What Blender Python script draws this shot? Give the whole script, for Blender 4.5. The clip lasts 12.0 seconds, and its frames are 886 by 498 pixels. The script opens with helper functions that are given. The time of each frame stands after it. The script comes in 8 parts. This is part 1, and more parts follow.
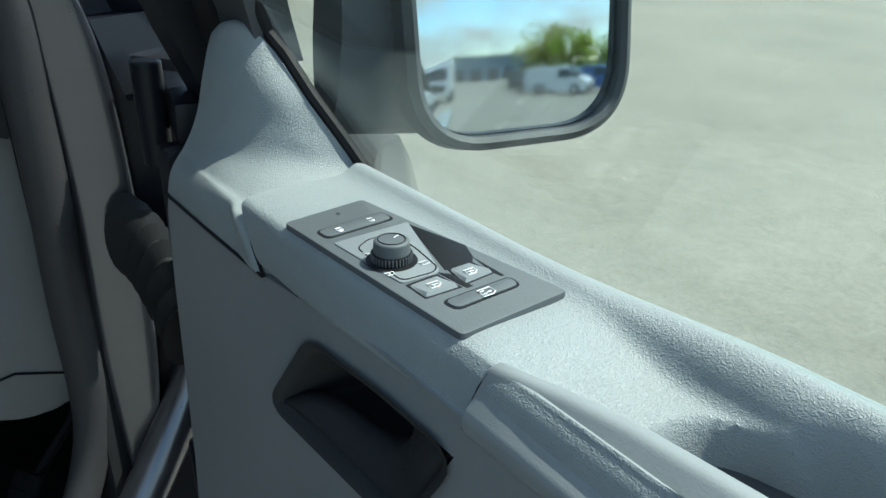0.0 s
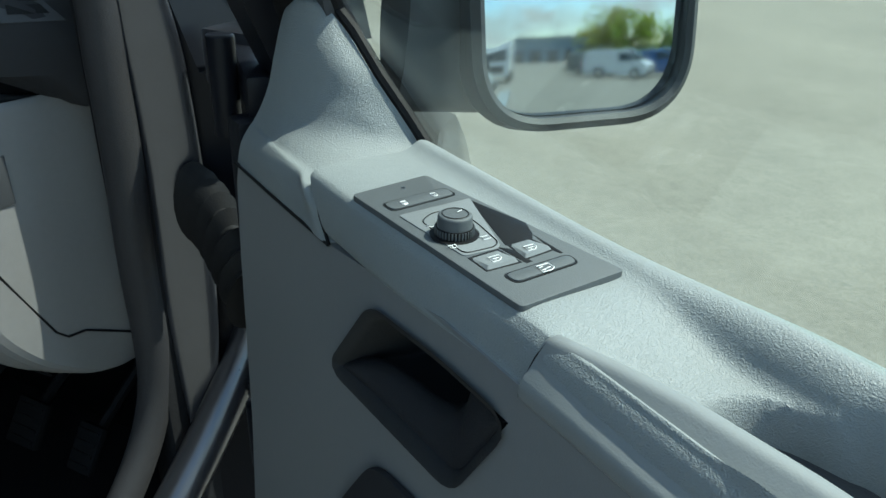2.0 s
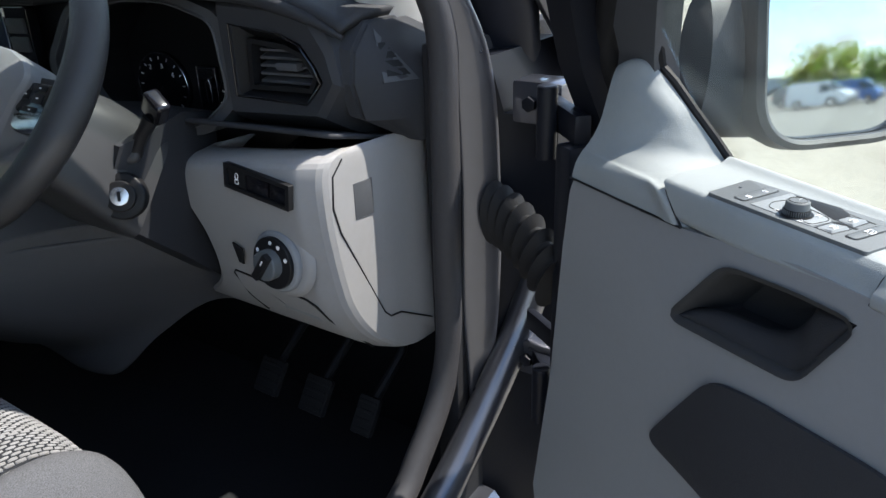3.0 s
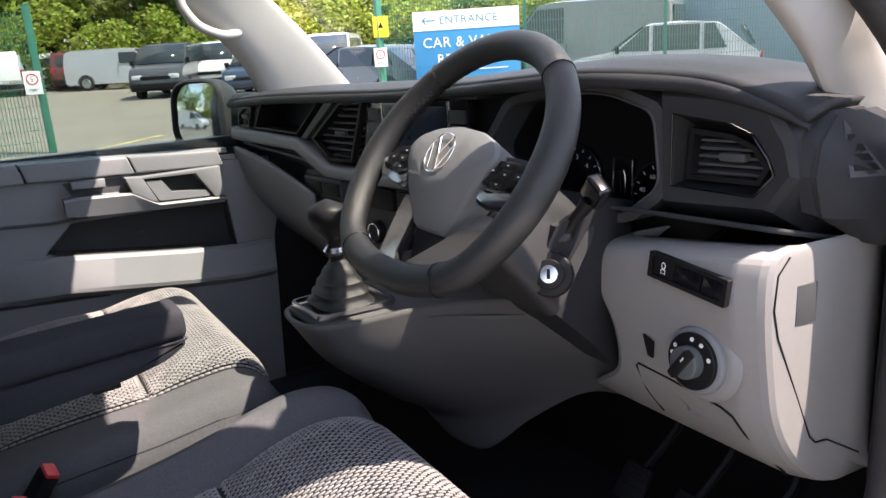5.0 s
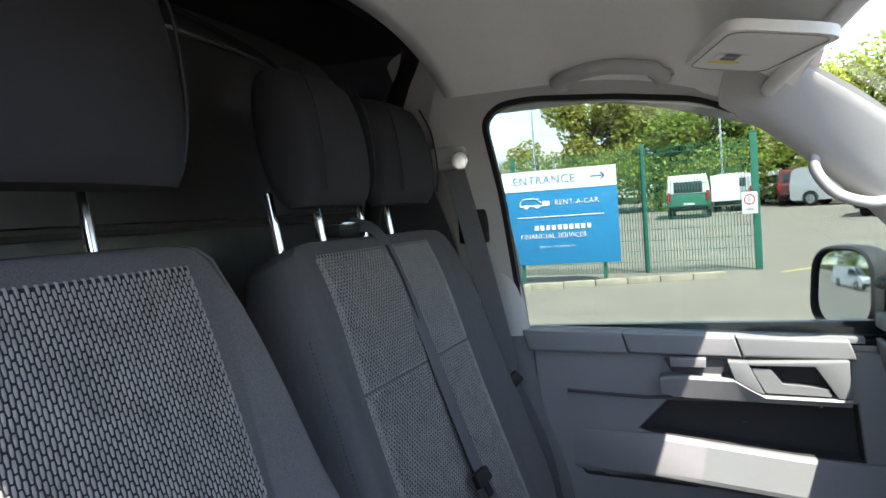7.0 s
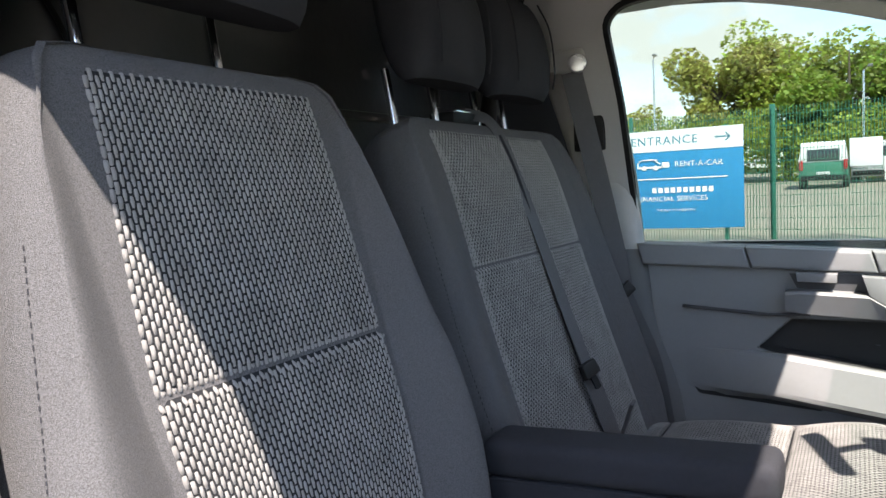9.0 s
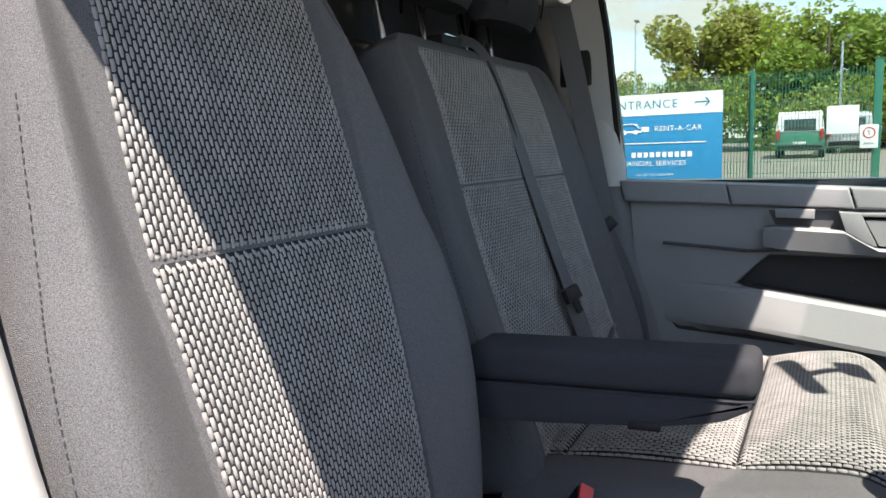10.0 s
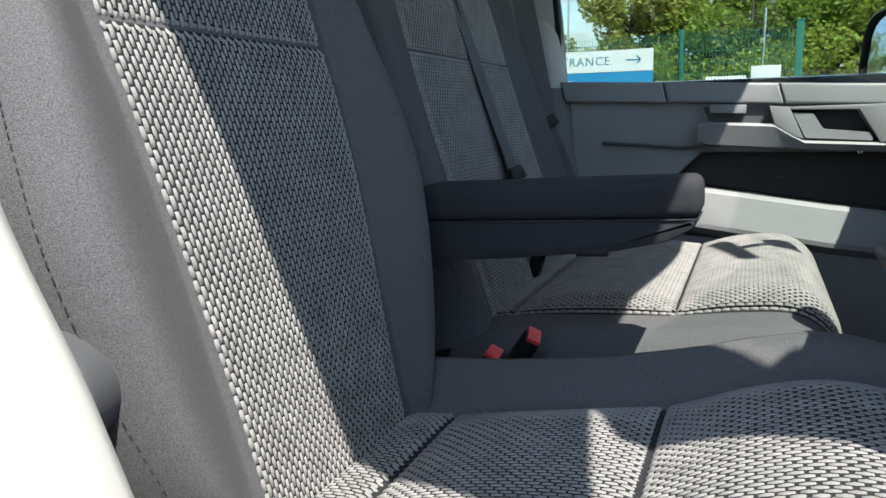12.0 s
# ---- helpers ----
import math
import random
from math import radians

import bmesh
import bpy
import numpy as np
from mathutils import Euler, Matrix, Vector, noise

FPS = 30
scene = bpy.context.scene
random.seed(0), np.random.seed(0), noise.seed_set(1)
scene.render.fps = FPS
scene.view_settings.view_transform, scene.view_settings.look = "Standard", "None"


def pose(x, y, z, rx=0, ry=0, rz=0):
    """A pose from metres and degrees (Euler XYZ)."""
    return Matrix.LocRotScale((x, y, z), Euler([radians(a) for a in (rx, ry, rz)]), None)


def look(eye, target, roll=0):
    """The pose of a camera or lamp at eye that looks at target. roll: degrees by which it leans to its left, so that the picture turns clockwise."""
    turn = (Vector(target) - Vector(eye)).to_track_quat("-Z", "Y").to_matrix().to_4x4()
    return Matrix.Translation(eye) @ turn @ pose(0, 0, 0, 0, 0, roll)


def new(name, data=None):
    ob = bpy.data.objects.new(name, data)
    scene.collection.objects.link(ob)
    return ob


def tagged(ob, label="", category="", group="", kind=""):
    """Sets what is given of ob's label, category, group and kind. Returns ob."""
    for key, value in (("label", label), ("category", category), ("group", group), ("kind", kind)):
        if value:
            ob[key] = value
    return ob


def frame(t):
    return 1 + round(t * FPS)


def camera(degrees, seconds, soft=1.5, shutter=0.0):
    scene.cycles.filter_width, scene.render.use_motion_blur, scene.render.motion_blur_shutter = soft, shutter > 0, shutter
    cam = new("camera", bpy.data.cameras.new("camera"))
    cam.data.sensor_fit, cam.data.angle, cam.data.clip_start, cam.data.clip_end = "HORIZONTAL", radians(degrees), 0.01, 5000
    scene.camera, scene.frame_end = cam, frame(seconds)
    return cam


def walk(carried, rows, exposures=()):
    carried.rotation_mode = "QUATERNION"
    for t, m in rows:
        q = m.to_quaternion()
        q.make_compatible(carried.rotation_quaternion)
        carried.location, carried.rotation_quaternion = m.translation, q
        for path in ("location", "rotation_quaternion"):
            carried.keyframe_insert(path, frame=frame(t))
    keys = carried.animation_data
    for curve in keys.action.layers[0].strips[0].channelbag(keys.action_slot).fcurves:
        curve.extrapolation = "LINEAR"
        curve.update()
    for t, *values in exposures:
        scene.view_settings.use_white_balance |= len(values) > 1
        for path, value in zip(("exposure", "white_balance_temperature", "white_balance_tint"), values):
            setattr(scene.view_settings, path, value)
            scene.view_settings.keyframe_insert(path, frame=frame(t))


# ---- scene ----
cam = camera(62.2, 12.0)
PATH = [
    (0, (1.321, 0.095, 1.46), (0.679, 1.789, 0.612), 1.4),
    (0.5, (1.302, 0.117, 1.467), (0.652, 1.788, 0.581), 2.5),
    (1, (1.297, 0.121, 1.462), (0.648, 1.777, 0.548), 2.9),
    (1.5, (1.302, 0.118, 1.462), (0.622, 1.76, 0.544), 2.6),
    (2, (1.32, 0.08, 1.463), (0.57, 1.702, 0.564), 2.0),
    (2.5, (1.298, -0.046, 1.487), (0.439, 1.535, 0.614), 0.3),
    (3, (1.263, -0.192, 1.52), (0.218, 1.303, 0.698), -2.2),
    (3.2, (1.241, -0.238, 1.534), (0.156, 1.245, 0.744), -3.7),
    (4.8, (1.16, -0.29, 1.502), (-0.438, 0.786, 0.962), -3.8),
    (5, (1.145, -0.279, 1.498), (-0.518, 0.708, 0.987), -3.8),
    (5.5, (1.059, -0.189, 1.49), (-0.788, 0.45, 1.067), -4.5),
    (6, (0.98, -0.098, 1.53), (-0.995, 0.032, 1.238), -5.2),
    (6.5, (0.92, -0.04, 1.592), (-1.041, -0.396, 1.423), -4.9),
    (7, (0.89, -0.028, 1.605), (-0.978, -0.737, 1.518), -4.0),
    (7.2, (0.893, -0.027, 1.606), (-0.936, -0.833, 1.524), -3.7),
    (7.5, (0.899, -0.029, 1.582), (-0.886, -0.93, 1.516), -3.0),
    (7.7, (0.899, -0.034, 1.566), (-0.864, -0.975, 1.496), -2.7),
    (9.3, (0.896, -0.035, 1.449), (-0.837, -1.014, 1.256), -2.29),
    (9.5, (0.905, -0.042, 1.436), (-0.834, -1.004, 1.216), -1.78),
    (10, (0.913, -0.043, 1.400), (-0.839, -0.974, 1.144), -1.75),
    (10.5, (0.922, -0.047, 1.364), (-0.846, -0.937, 1.080), -1.80),
    (11, (0.935, -0.047, 1.331), (-0.851, -0.892, 1.019), -1.64),
    (11.5, (0.944, -0.047, 1.296), (-0.858, -0.849, 0.960), -1.50),
    (12, (0.943, -0.054, 1.255), (-0.871, -0.821, 0.901), -1.32),
]
walk(cam, [(t, look(eye, target, roll)) for t, eye, target, roll in PATH],
     [(0.0, 1.15, 6150, -8), (2.0, 0.98, 6150, -10), (2.5, 1.2, 6300, 0), (3.0, 1.8, 6500, 8), (5.0, 2.3, 7450, 20), (6.0, 2.35, 7200, 16), (7.5, 2.6, 6900, 15), (9.5, 2.45, 7250, 15), (11.0, 2.22, 6850, 10), (12.0, 2.02, 6750, 6)])

SUN = Vector((0.475, 0.415, 1.0)).normalized()

# ---- world, sun ----
world = bpy.data.worlds.new("sky")
scene.world = world
world.use_nodes = True
wn, wl = world.node_tree.nodes, world.node_tree.links
wn.clear()
w_out = wn.new("ShaderNodeOutputWorld")
w_bg = wn.new("ShaderNodeBackground")
w_sky = wn.new("ShaderNodeTexSky")
w_sky.sky_type = "NISHITA"
w_sky.sun_disc = False
w_sky.sun_elevation = math.asin(SUN.z)
w_sky.sun_rotation = math.atan2(SUN.x, SUN.y)
w_sky.dust_density = 0.4
w_sky.ozone_density = 2.0
w_geo = wn.new("ShaderNodeTexCoord")
w_map = wn.new("ShaderNodeMapping")
w_map.inputs["Scale"].default_value = (1.0, 1.0, 2.6)
w_cl = wn.new("ShaderNodeTexNoise")
w_cl.inputs["Scale"].default_value = 2.3
w_cl.inputs["Detail"].default_value = 9.0
w_cl.inputs["Roughness"].default_value = 0.58
w_rmp = wn.new("ShaderNodeValToRGB")
w_rmp.color_ramp.elements[0].position = 0.475
w_rmp.color_ramp.elements[1].position = 0.59
w_mix = wn.new("ShaderNodeMix")
w_mix.data_type = "RGBA"
w_mix.inputs["B"].default_value = (3.2, 3.27, 3.4, 1.0)
wl.new(w_geo.outputs["Generated"], w_map.inputs["Vector"])
wl.new(w_map.outputs["Vector"], w_cl.inputs["Vector"])
wl.new(w_cl.outputs["Fac"], w_rmp.inputs["Fac"])
wl.new(w_rmp.outputs["Color"], w_mix.inputs["Factor"])
wl.new(w_sky.outputs["Color"], w_mix.inputs["A"])
wl.new(w_mix.outputs["Result"], w_bg.inputs["Color"])
w_bg.inputs["Strength"].default_value = 0.145
wl.new(w_bg.outputs["Background"], w_out.inputs["Surface"])

sun_data = bpy.data.lights.new("sun", "SUN")
sun_data.energy = 3.6
sun_data.angle = radians(0.55)
sun_data.color = (1.0, 0.955, 0.89)
sun = new("sun", sun_data)
sun.matrix_world = look(SUN * 30, (0, 0, 0))


# ---- materials ----
def mat(name, col, rough=0.5, metal=0.0, var=0.12, scale=6.0, bump=0.0, bscale=300.0, grain="noise", spec=0.5, coat=0.0):
    """A surface with two scales of colour variation and a fine relief."""
    m = bpy.data.materials.new(name)
    m.use_nodes = True
    n, l = m.node_tree.nodes, m.node_tree.links
    p = n["Principled BSDF"]
    tc = n.new("ShaderNodeTexCoord")
    big = n.new("ShaderNodeTexNoise")
    big.inputs["Scale"].default_value = scale
    big.inputs["Detail"].default_value = 5.0
    fine = n.new("ShaderNodeTexNoise")
    fine.inputs["Scale"].default_value = scale * 22
    fine.inputs["Detail"].default_value = 3.0
    for q in (big, fine):
        l.new(tc.outputs["Object"], q.inputs["Vector"])
    add = n.new("ShaderNodeMath")
    add.operation = "MULTIPLY_ADD"
    add.inputs[1].default_value = 0.45
    l.new(fine.outputs["Fac"], add.inputs[0])
    l.new(big.outputs["Fac"], add.inputs[2])
    mr = n.new("ShaderNodeMapRange")
    mr.inputs["From Min"].default_value, mr.inputs["From Max"].default_value = 0.45, 1.0
    mr.inputs["To Min"].default_value, mr.inputs["To Max"].default_value = 1 - var, 1 + var
    l.new(add.outputs[0], mr.inputs["Value"])
    sc = n.new("ShaderNodeVectorMath")
    sc.operation = "SCALE"
    sc.inputs[0].default_value = col[:3]
    l.new(mr.outputs[0], sc.inputs["Scale"])
    l.new(sc.outputs["Vector"], p.inputs["Base Color"])
    rr = n.new("ShaderNodeMapRange")
    rr.inputs["To Min"].default_value, rr.inputs["To Max"].default_value = max(0.02, rough - 0.06), min(1, rough + 0.06)
    l.new(big.outputs["Fac"], rr.inputs["Value"])
    l.new(rr.outputs[0], p.inputs["Roughness"])
    p.inputs["Metallic"].default_value = metal
    p.inputs["Specular IOR Level"].default_value = spec
    p.inputs["Coat Weight"].default_value = coat
    if bump:
        if grain == "leather":
            t = n.new("ShaderNodeTexVoronoi")
            t.feature = "DISTANCE_TO_EDGE"
            t.inputs["Scale"].default_value = bscale
            out = t.outputs["Distance"]
            wob = n.new("ShaderNodeTexNoise")
            wob.inputs["Scale"].default_value = bscale * 0.8
            mixv = n.new("ShaderNodeMix")
            mixv.data_type = "VECTOR"
            mixv.inputs["Factor"].default_value = 0.006
            l.new(tc.outputs["Object"], wob.inputs["Vector"])
            l.new(tc.outputs["Object"], mixv.inputs["A"])
            l.new(wob.outputs["Color"], mixv.inputs["B"])
            l.new(mixv.outputs["Result"], t.inputs["Vector"])
        else:
            t = n.new("ShaderNodeTexNoise")
            t.inputs["Scale"].default_value = bscale
            t.inputs["Detail"].default_value = 4.0
            out = t.outputs["Fac"]
            l.new(tc.outputs["Object"], t.inputs["Vector"])
        b = n.new("ShaderNodeBump")
        b.inputs["Strength"].default_value = bump
        b.inputs["Distance"].default_value = 0.001 if bscale > 60 else 0.02
        l.new(out, b.inputs["Height"])
        l.new(b.outputs["Normal"], p.inputs["Normal"])
    return m


def glass_mat(name, tint=(0.93, 0.97, 0.95), gloss=0.04):
    """Thin window glass: clear, with a weak mirror on top that grows towards grazing views."""
    m = bpy.data.materials.new(name)
    m.use_nodes = True
    n, l = m.node_tree.nodes, m.node_tree.links
    n.clear()
    o = n.new("ShaderNodeOutputMaterial")
    tr = n.new("ShaderNodeBsdfTransparent")
    tr.inputs["Color"].default_value = (*tint, 1)
    gl = n.new("ShaderNodeBsdfGlossy")
    gl.inputs["Roughness"].default_value = 0.02
    lw = n.new("ShaderNodeLayerWeight")
    lw.inputs["Blend"].default_value = 0.5
    pw = n.new("ShaderNodeMath")
    pw.operation = "POWER"
    pw.inputs[1].default_value = 4.0
    l.new(lw.outputs["Facing"], pw.inputs[0])
    fr = n.new("ShaderNodeMath")
    fr.operation = "MULTIPLY_ADD"
    fr.inputs[1].default_value = 0.7
    fr.inputs[2].default_value = gloss
    l.new(pw.outputs[0], fr.inputs[0])
    mx = n.new("ShaderNodeMixShader")
    l.new(fr.outputs[0], mx.inputs[0])
    l.new(tr.outputs[0], mx.inputs[1])
    l.new(gl.outputs[0], mx.inputs[2])
    l.new(mx.outputs[0], o.inputs["Surface"])
    return m


GREY = mat("grey_grained_plastic", (0.228, 0.222, 0.222), 0.55, bump=0.35, bscale=520, var=0.05, grain="leather", spec=0.3)
GREYPAD = mat("grey_leather_grain_pad", (0.225, 0.243, 0.248), 0.5, bump=0.58, bscale=520, var=0.06, grain="leather", spec=0.4)
GREYLO = mat("grey_smooth_plastic", (0.18, 0.187, 0.197), 0.5, bump=0.15, bscale=900, var=0.05, spec=0.3)
# Lower-dash grey darkened, so the knee panel's colour carries the dash's shade.
KNEESHADE = mat("knee_plastic_shaded", (0.076, 0.074, 0.077), 0.55, bump=0.25, bscale=700, var=0.06, grain="leather", spec=0.3)
PALE = mat("pale_grey_trim", (0.37, 0.366, 0.36), 0.6, bump=0.15, bscale=800, var=0.04, spec=0.3)
LOWTRIM = mat("dark_grey_pillar_plastic", (0.105, 0.107, 0.112), 0.55, bump=0.2, bscale=800, var=0.05, spec=0.3)
HEADLINER = mat("headliner_felt", (0.80, 0.795, 0.78), 0.95, bump=0.5, bscale=1500, var=0.05, spec=0.2)
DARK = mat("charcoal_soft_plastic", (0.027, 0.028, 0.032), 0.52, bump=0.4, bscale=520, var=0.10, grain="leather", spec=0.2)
DARKMID = mat("anthracite_plastic", (0.055, 0.057, 0.063), 0.5, bump=0.2, bscale=700, var=0.08, spec=0.3)
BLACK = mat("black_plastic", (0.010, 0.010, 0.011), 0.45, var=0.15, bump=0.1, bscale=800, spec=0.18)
PIANO = mat("gloss_black", (0.006, 0.006, 0.008), 0.12, var=0.1)
SHROUD = mat("grey_shroud_plastic", (0.036, 0.036, 0.038), 0.45, bump=0.2, bscale=700, var=0.06, spec=0.3)
GRIPGREY = mat("smooth_grey_grip_plastic", (0.205, 0.217, 0.222), 0.45, bump=0.12, bscale=1200, var=0.05, spec=0.35)
FIELD = mat("switch_field_grey", (0.17, 0.182, 0.19), 0.5, bump=0.3, bscale=1500, var=0.06)
PANELBLK = mat("switch_panel_grey", (0.080, 0.088, 0.094), 0.55, bump=0.25, bscale=1300, var=0.08)
SEAL = mat("grey_door_seal_rubber", (0.033, 0.032, 0.035), 0.6, bump=0.3, bscale=500, var=0.15, spec=0.3)
RUBBER = mat("black_rubber_seal", (0.013, 0.013, 0.014), 0.6, bump=0.3, bscale=400, var=0.2, spec=0.15)
LEATHER = mat("black_wheel_leather", (0.015, 0.015, 0.0165), 0.42, bump=0.5, bscale=700, var=0.08, grain="leather")
HUB = mat("airbag_cover_plastic", (0.14, 0.14, 0.142), 0.5, bump=0.4, bscale=800, var=0.06, grain="leather")
CHROME = mat("chrome", (0.80, 0.81, 0.83), 0.12, metal=1.0, var=0.03)
SATIN = mat("satin_silver", (0.60, 0.60, 0.62), 0.25, metal=1.0, var=0.05)
CLOTH = mat("dark_grey_seat_cloth", (0.027, 0.028, 0.034), 0.92, bump=0.7, bscale=1400, var=0.15, scale=9, spec=0.15)
SIDECLOTH = mat("grey_bolster_cloth", (0.080, 0.080, 0.086), 0.95, bump=1.0, bscale=1500, var=0.5, scale=900, spec=0.2)
WEAVE_BASE = mat("weave_ground_cloth", (0.020, 0.021, 0.024), 0.95, bump=0.6, bscale=1500, var=0.15, spec=0.1)
WEAVE = mat("weave_pale_yarn", (0.185, 0.181, 0.181), 0.7, bump=0.6, bscale=2500, var=0.25, scale=40, spec=0.3)
BELT = mat("belt_webbing", (0.065, 0.066, 0.072), 0.55, bump=0.6, bscale=900, var=0.12, spec=0.25)
RED = mat("red_plastic", (0.55, 0.035, 0.04), 0.4, var=0.06)
WHITEMARK = mat("white_print", (0.75, 0.75, 0.75), 0.6, var=0.03)
FLOORMAT = mat("black_rubber_floor", (0.016, 0.016, 0.018), 0.8, bump=0.6, bscale=220, var=0.2, spec=0.15)
METALBLK = mat("black_painted_steel", (0.008, 0.009, 0.013), 0.38, var=0.15, spec=0.16)
METALDK = mat("dark_metallic_paint", (0.085, 0.088, 0.105), 0.30, metal=0.75, var=0.06, scale=30, bump=0.03, bscale=2500, coat=0.8)
BULK = mat("black_bulkhead_paint", (0.040, 0.042, 0.042), 0.34, var=0.15, bump=0.06, bscale=30, coat=0.4)
# Recess plastic, darker than the lining to carry the shade inside pockets.
POCKET = mat("recess_plastic_shaded", (0.034, 0.035, 0.037), 0.6, bump=0.3, bscale=600, var=0.1, spec=0.12)
SCREEN = mat("dark_display_glass", (0.012, 0.022, 0.04), 0.12, var=0.1)
GLASS = glass_mat("window_glass")
TINTED = glass_mat("tinted_window_glass", (0.80, 0.86, 0.83))
DOORGLASS = glass_mat("green_tinted_door_glass", (0.56, 0.62, 0.60))
DOORMIRROR = mat("chromed_mirror", (0.60, 0.65, 0.70), 0.015, metal=1.0, var=0.01)
MIRROR = mat("mirror_silver", (0.9, 0.92, 0.92), 0.015, metal=1.0, var=0.01)


# ---- building helpers ----
def finish(bm, name, material, angle=38.0, recalc=True):
    """One mesh from a bmesh, smooth but for its sharp edges."""
    if recalc:
        bmesh.ops.recalc_face_normals(bm, faces=bm.faces)
    lim = radians(angle)
    for f in bm.faces:
        f.smooth = True
    for e in bm.edges:
        if len(e.link_faces) == 2 and e.calc_face_angle(0) > lim:
            e.smooth = False
    me = bpy.data.meshes.new(name)
    bm.to_mesh(me)
    bm.free()
    me.materials.append(material)
    return me


def part(name, bm, material, parent=None, label="", angle=38.0, recalc=True):
    ob = new(name, finish(bm, name, material, angle, recalc))
    if parent is not None:
        ob.parent = parent
    if label:
        tagged(ob, label)
    return ob


def thing(name, label, category, at=None, group="", kind=""):
    ob = new(name)
    if at is not None:
        ob.matrix_world = at
    ob.empty_display_size = 0.05
    return tagged(ob, label, category, group, kind)


def grid(fn, nu, nv, closed_u=False, bm=None):
    """A sheet of points fn(u, v), u and v from 0 to 1."""
    bm = bm or bmesh.new()
    cu = nu if closed_u else nu + 1
    vs = [[bm.verts.new(fn(i / nu, j / nv)) for i in range(cu)] for j in range(nv + 1)]
    for j in range(nv):
        for i in range(nu):
            k = (i + 1) % cu
            bm.faces.new((vs[j][i], vs[j][k], vs[j + 1][k], vs[j + 1][i]))
    return bm, vs


def loft(rings, cap=True, bm=None):
    """Closed rings of points, joined one to the next."""
    bm = bm or bmesh.new()
    vs = [[bm.verts.new(p) for p in r] for r in rings]
    n = len(rings[0])
    for a, b in zip(vs, vs[1:]):
        for i in range(n):
            k = (i + 1) % n
            bm.faces.new((a[i], a[k], b[k], b[i]))
    if cap:
        bm.faces.new(list(reversed(vs[0])))
        bm.faces.new(vs[-1])
    return bm


def smooth_curve(pts, n, closed=False):
    """n points on a smooth curve through pts (Catmull-Rom)."""
    pts = [Vector(p) for p in pts]
    m = len(pts)
    spans = m if closed else m - 1
    out = []
    for q in range(n):
        t = q / n * spans if closed else q / (n - 1) * spans
        i = min(int(t), spans - 1)
        f = t - i
        if closed:
            a, b, c, d = (pts[(i + k) % m] for k in (-1, 0, 1, 2))
        else:
            b, c = pts[i], pts[i + 1]
            a = pts[i - 1] if i > 0 else b * 2 - c
            d = pts[i + 2] if i + 2 < m else c * 2 - b
        out.append(0.5 * ((2 * b) + (c - a) * f + (2 * a - 5 * b + 4 * c - d) * f * f + (3 * b - a - 3 * c + d) * f ** 3))
    return out


def tube(pts, r, seg=10, closed=False, bm=None, flat=1.0):
    """A round bar along pts; r may be a list; flat squashes it across its second axis."""
    pts = [Vector(p) for p in pts]
    rs = r if isinstance(r, (list, tuple)) else [r] * len(pts)
    rings = []
    side = None
    for i, p in enumerate(pts):
        a = pts[i - 1] if (i or closed) else pts[i]
        b = pts[(i + 1) % len(pts)] if (i + 1 < len(pts) or closed) else pts[i]
        d = (b - a).normalized()
        if side is None:
            side = d.cross(Vector((0, 0, 1)) if abs(d.z) < 0.9 else Vector((0, 1, 0))).normalized()
        side = (side - d * side.dot(d)).normalized()
        up = d.cross(side)
        rings.append([p + rs[i] * (math.cos(w) * side + flat * math.sin(w) * up) for w in (k * math.tau / seg for k in range(seg))])
    if closed:
        rings.append(rings[0])
        bm = loft(rings, False, bm)
        bmesh.ops.remove_doubles(bm, verts=bm.verts, dist=1e-5)
        return bm
    return loft(rings, True, bm)


def box(size, at=(0, 0, 0), bevel=0.0, seg=2, rot=None, bm=None):
    own = bmesh.new()
    bmesh.ops.create_cube(own, size=1.0, matrix=Matrix.Diagonal((*size, 1)))
    if bevel:
        bmesh.ops.bevel(own, geom=list(own.edges), offset=bevel, segments=seg, profile=0.6, affect="EDGES")
    m = Matrix.Translation(at)
    if rot is not None:
        m = m @ rot
    own.transform(m)
    if bm is None:
        return own
    return join(bm, own)


def join(bm, other):
    me = bpy.data.meshes.new("tmp")
    other.to_mesh(me)
    other.free()
    bm.from_mesh(me)
    bpy.data.meshes.remove(me)
    return bm


def prism(poly, depth, frame_m, bevel=0.0, seg=2, bm=None):
    """A flat outline (x, y) pushed out by depth along z, in the pose frame_m."""
    own = bmesh.new()
    lo = [own.verts.new((x, y, 0)) for x, y in poly]
    hi = [own.verts.new((x, y, depth)) for x, y in poly]
    own.faces.new(list(reversed(lo)))
    own.faces.new(hi)
    for i in range(len(poly)):
        k = (i + 1) % len(poly)
        own.faces.new((lo[i], lo[k], hi[k], hi[i]))
    bmesh.ops.recalc_face_normals(own, faces=own.faces)
    if bevel:
        es = [e for e in own.edges if e.verts[0].co.z > depth * 0.5 and e.verts[1].co.z > depth * 0.5] if depth > 0 else list(own.edges)
        bmesh.ops.bevel(own, geom=es, offset=bevel, segments=seg, profile=0.6, affect="EDGES")
    own.transform(frame_m)
    if bm is None:
        return own
    return join(bm, own)


def disc(r, depth, frame_m, seg=32, bevel=0.0, bm=None, r2=None):
    own = bmesh.new()
    bmesh.ops.create_cone(own, cap_ends=True, segments=seg, radius1=r, radius2=r if r2 is None else r2, depth=depth)
    if bevel:
        es = [e for e in own.edges if e.verts[0].co.z > 0 and e.verts[1].co.z > 0]
        bmesh.ops.bevel(own, geom=es, offset=bevel, segments=3, profile=0.6, affect="EDGES")
    own.transform(frame_m @ Matrix.Translation((0, 0, depth / 2)))
    if bm is None:
        return own
    return join(bm, own)


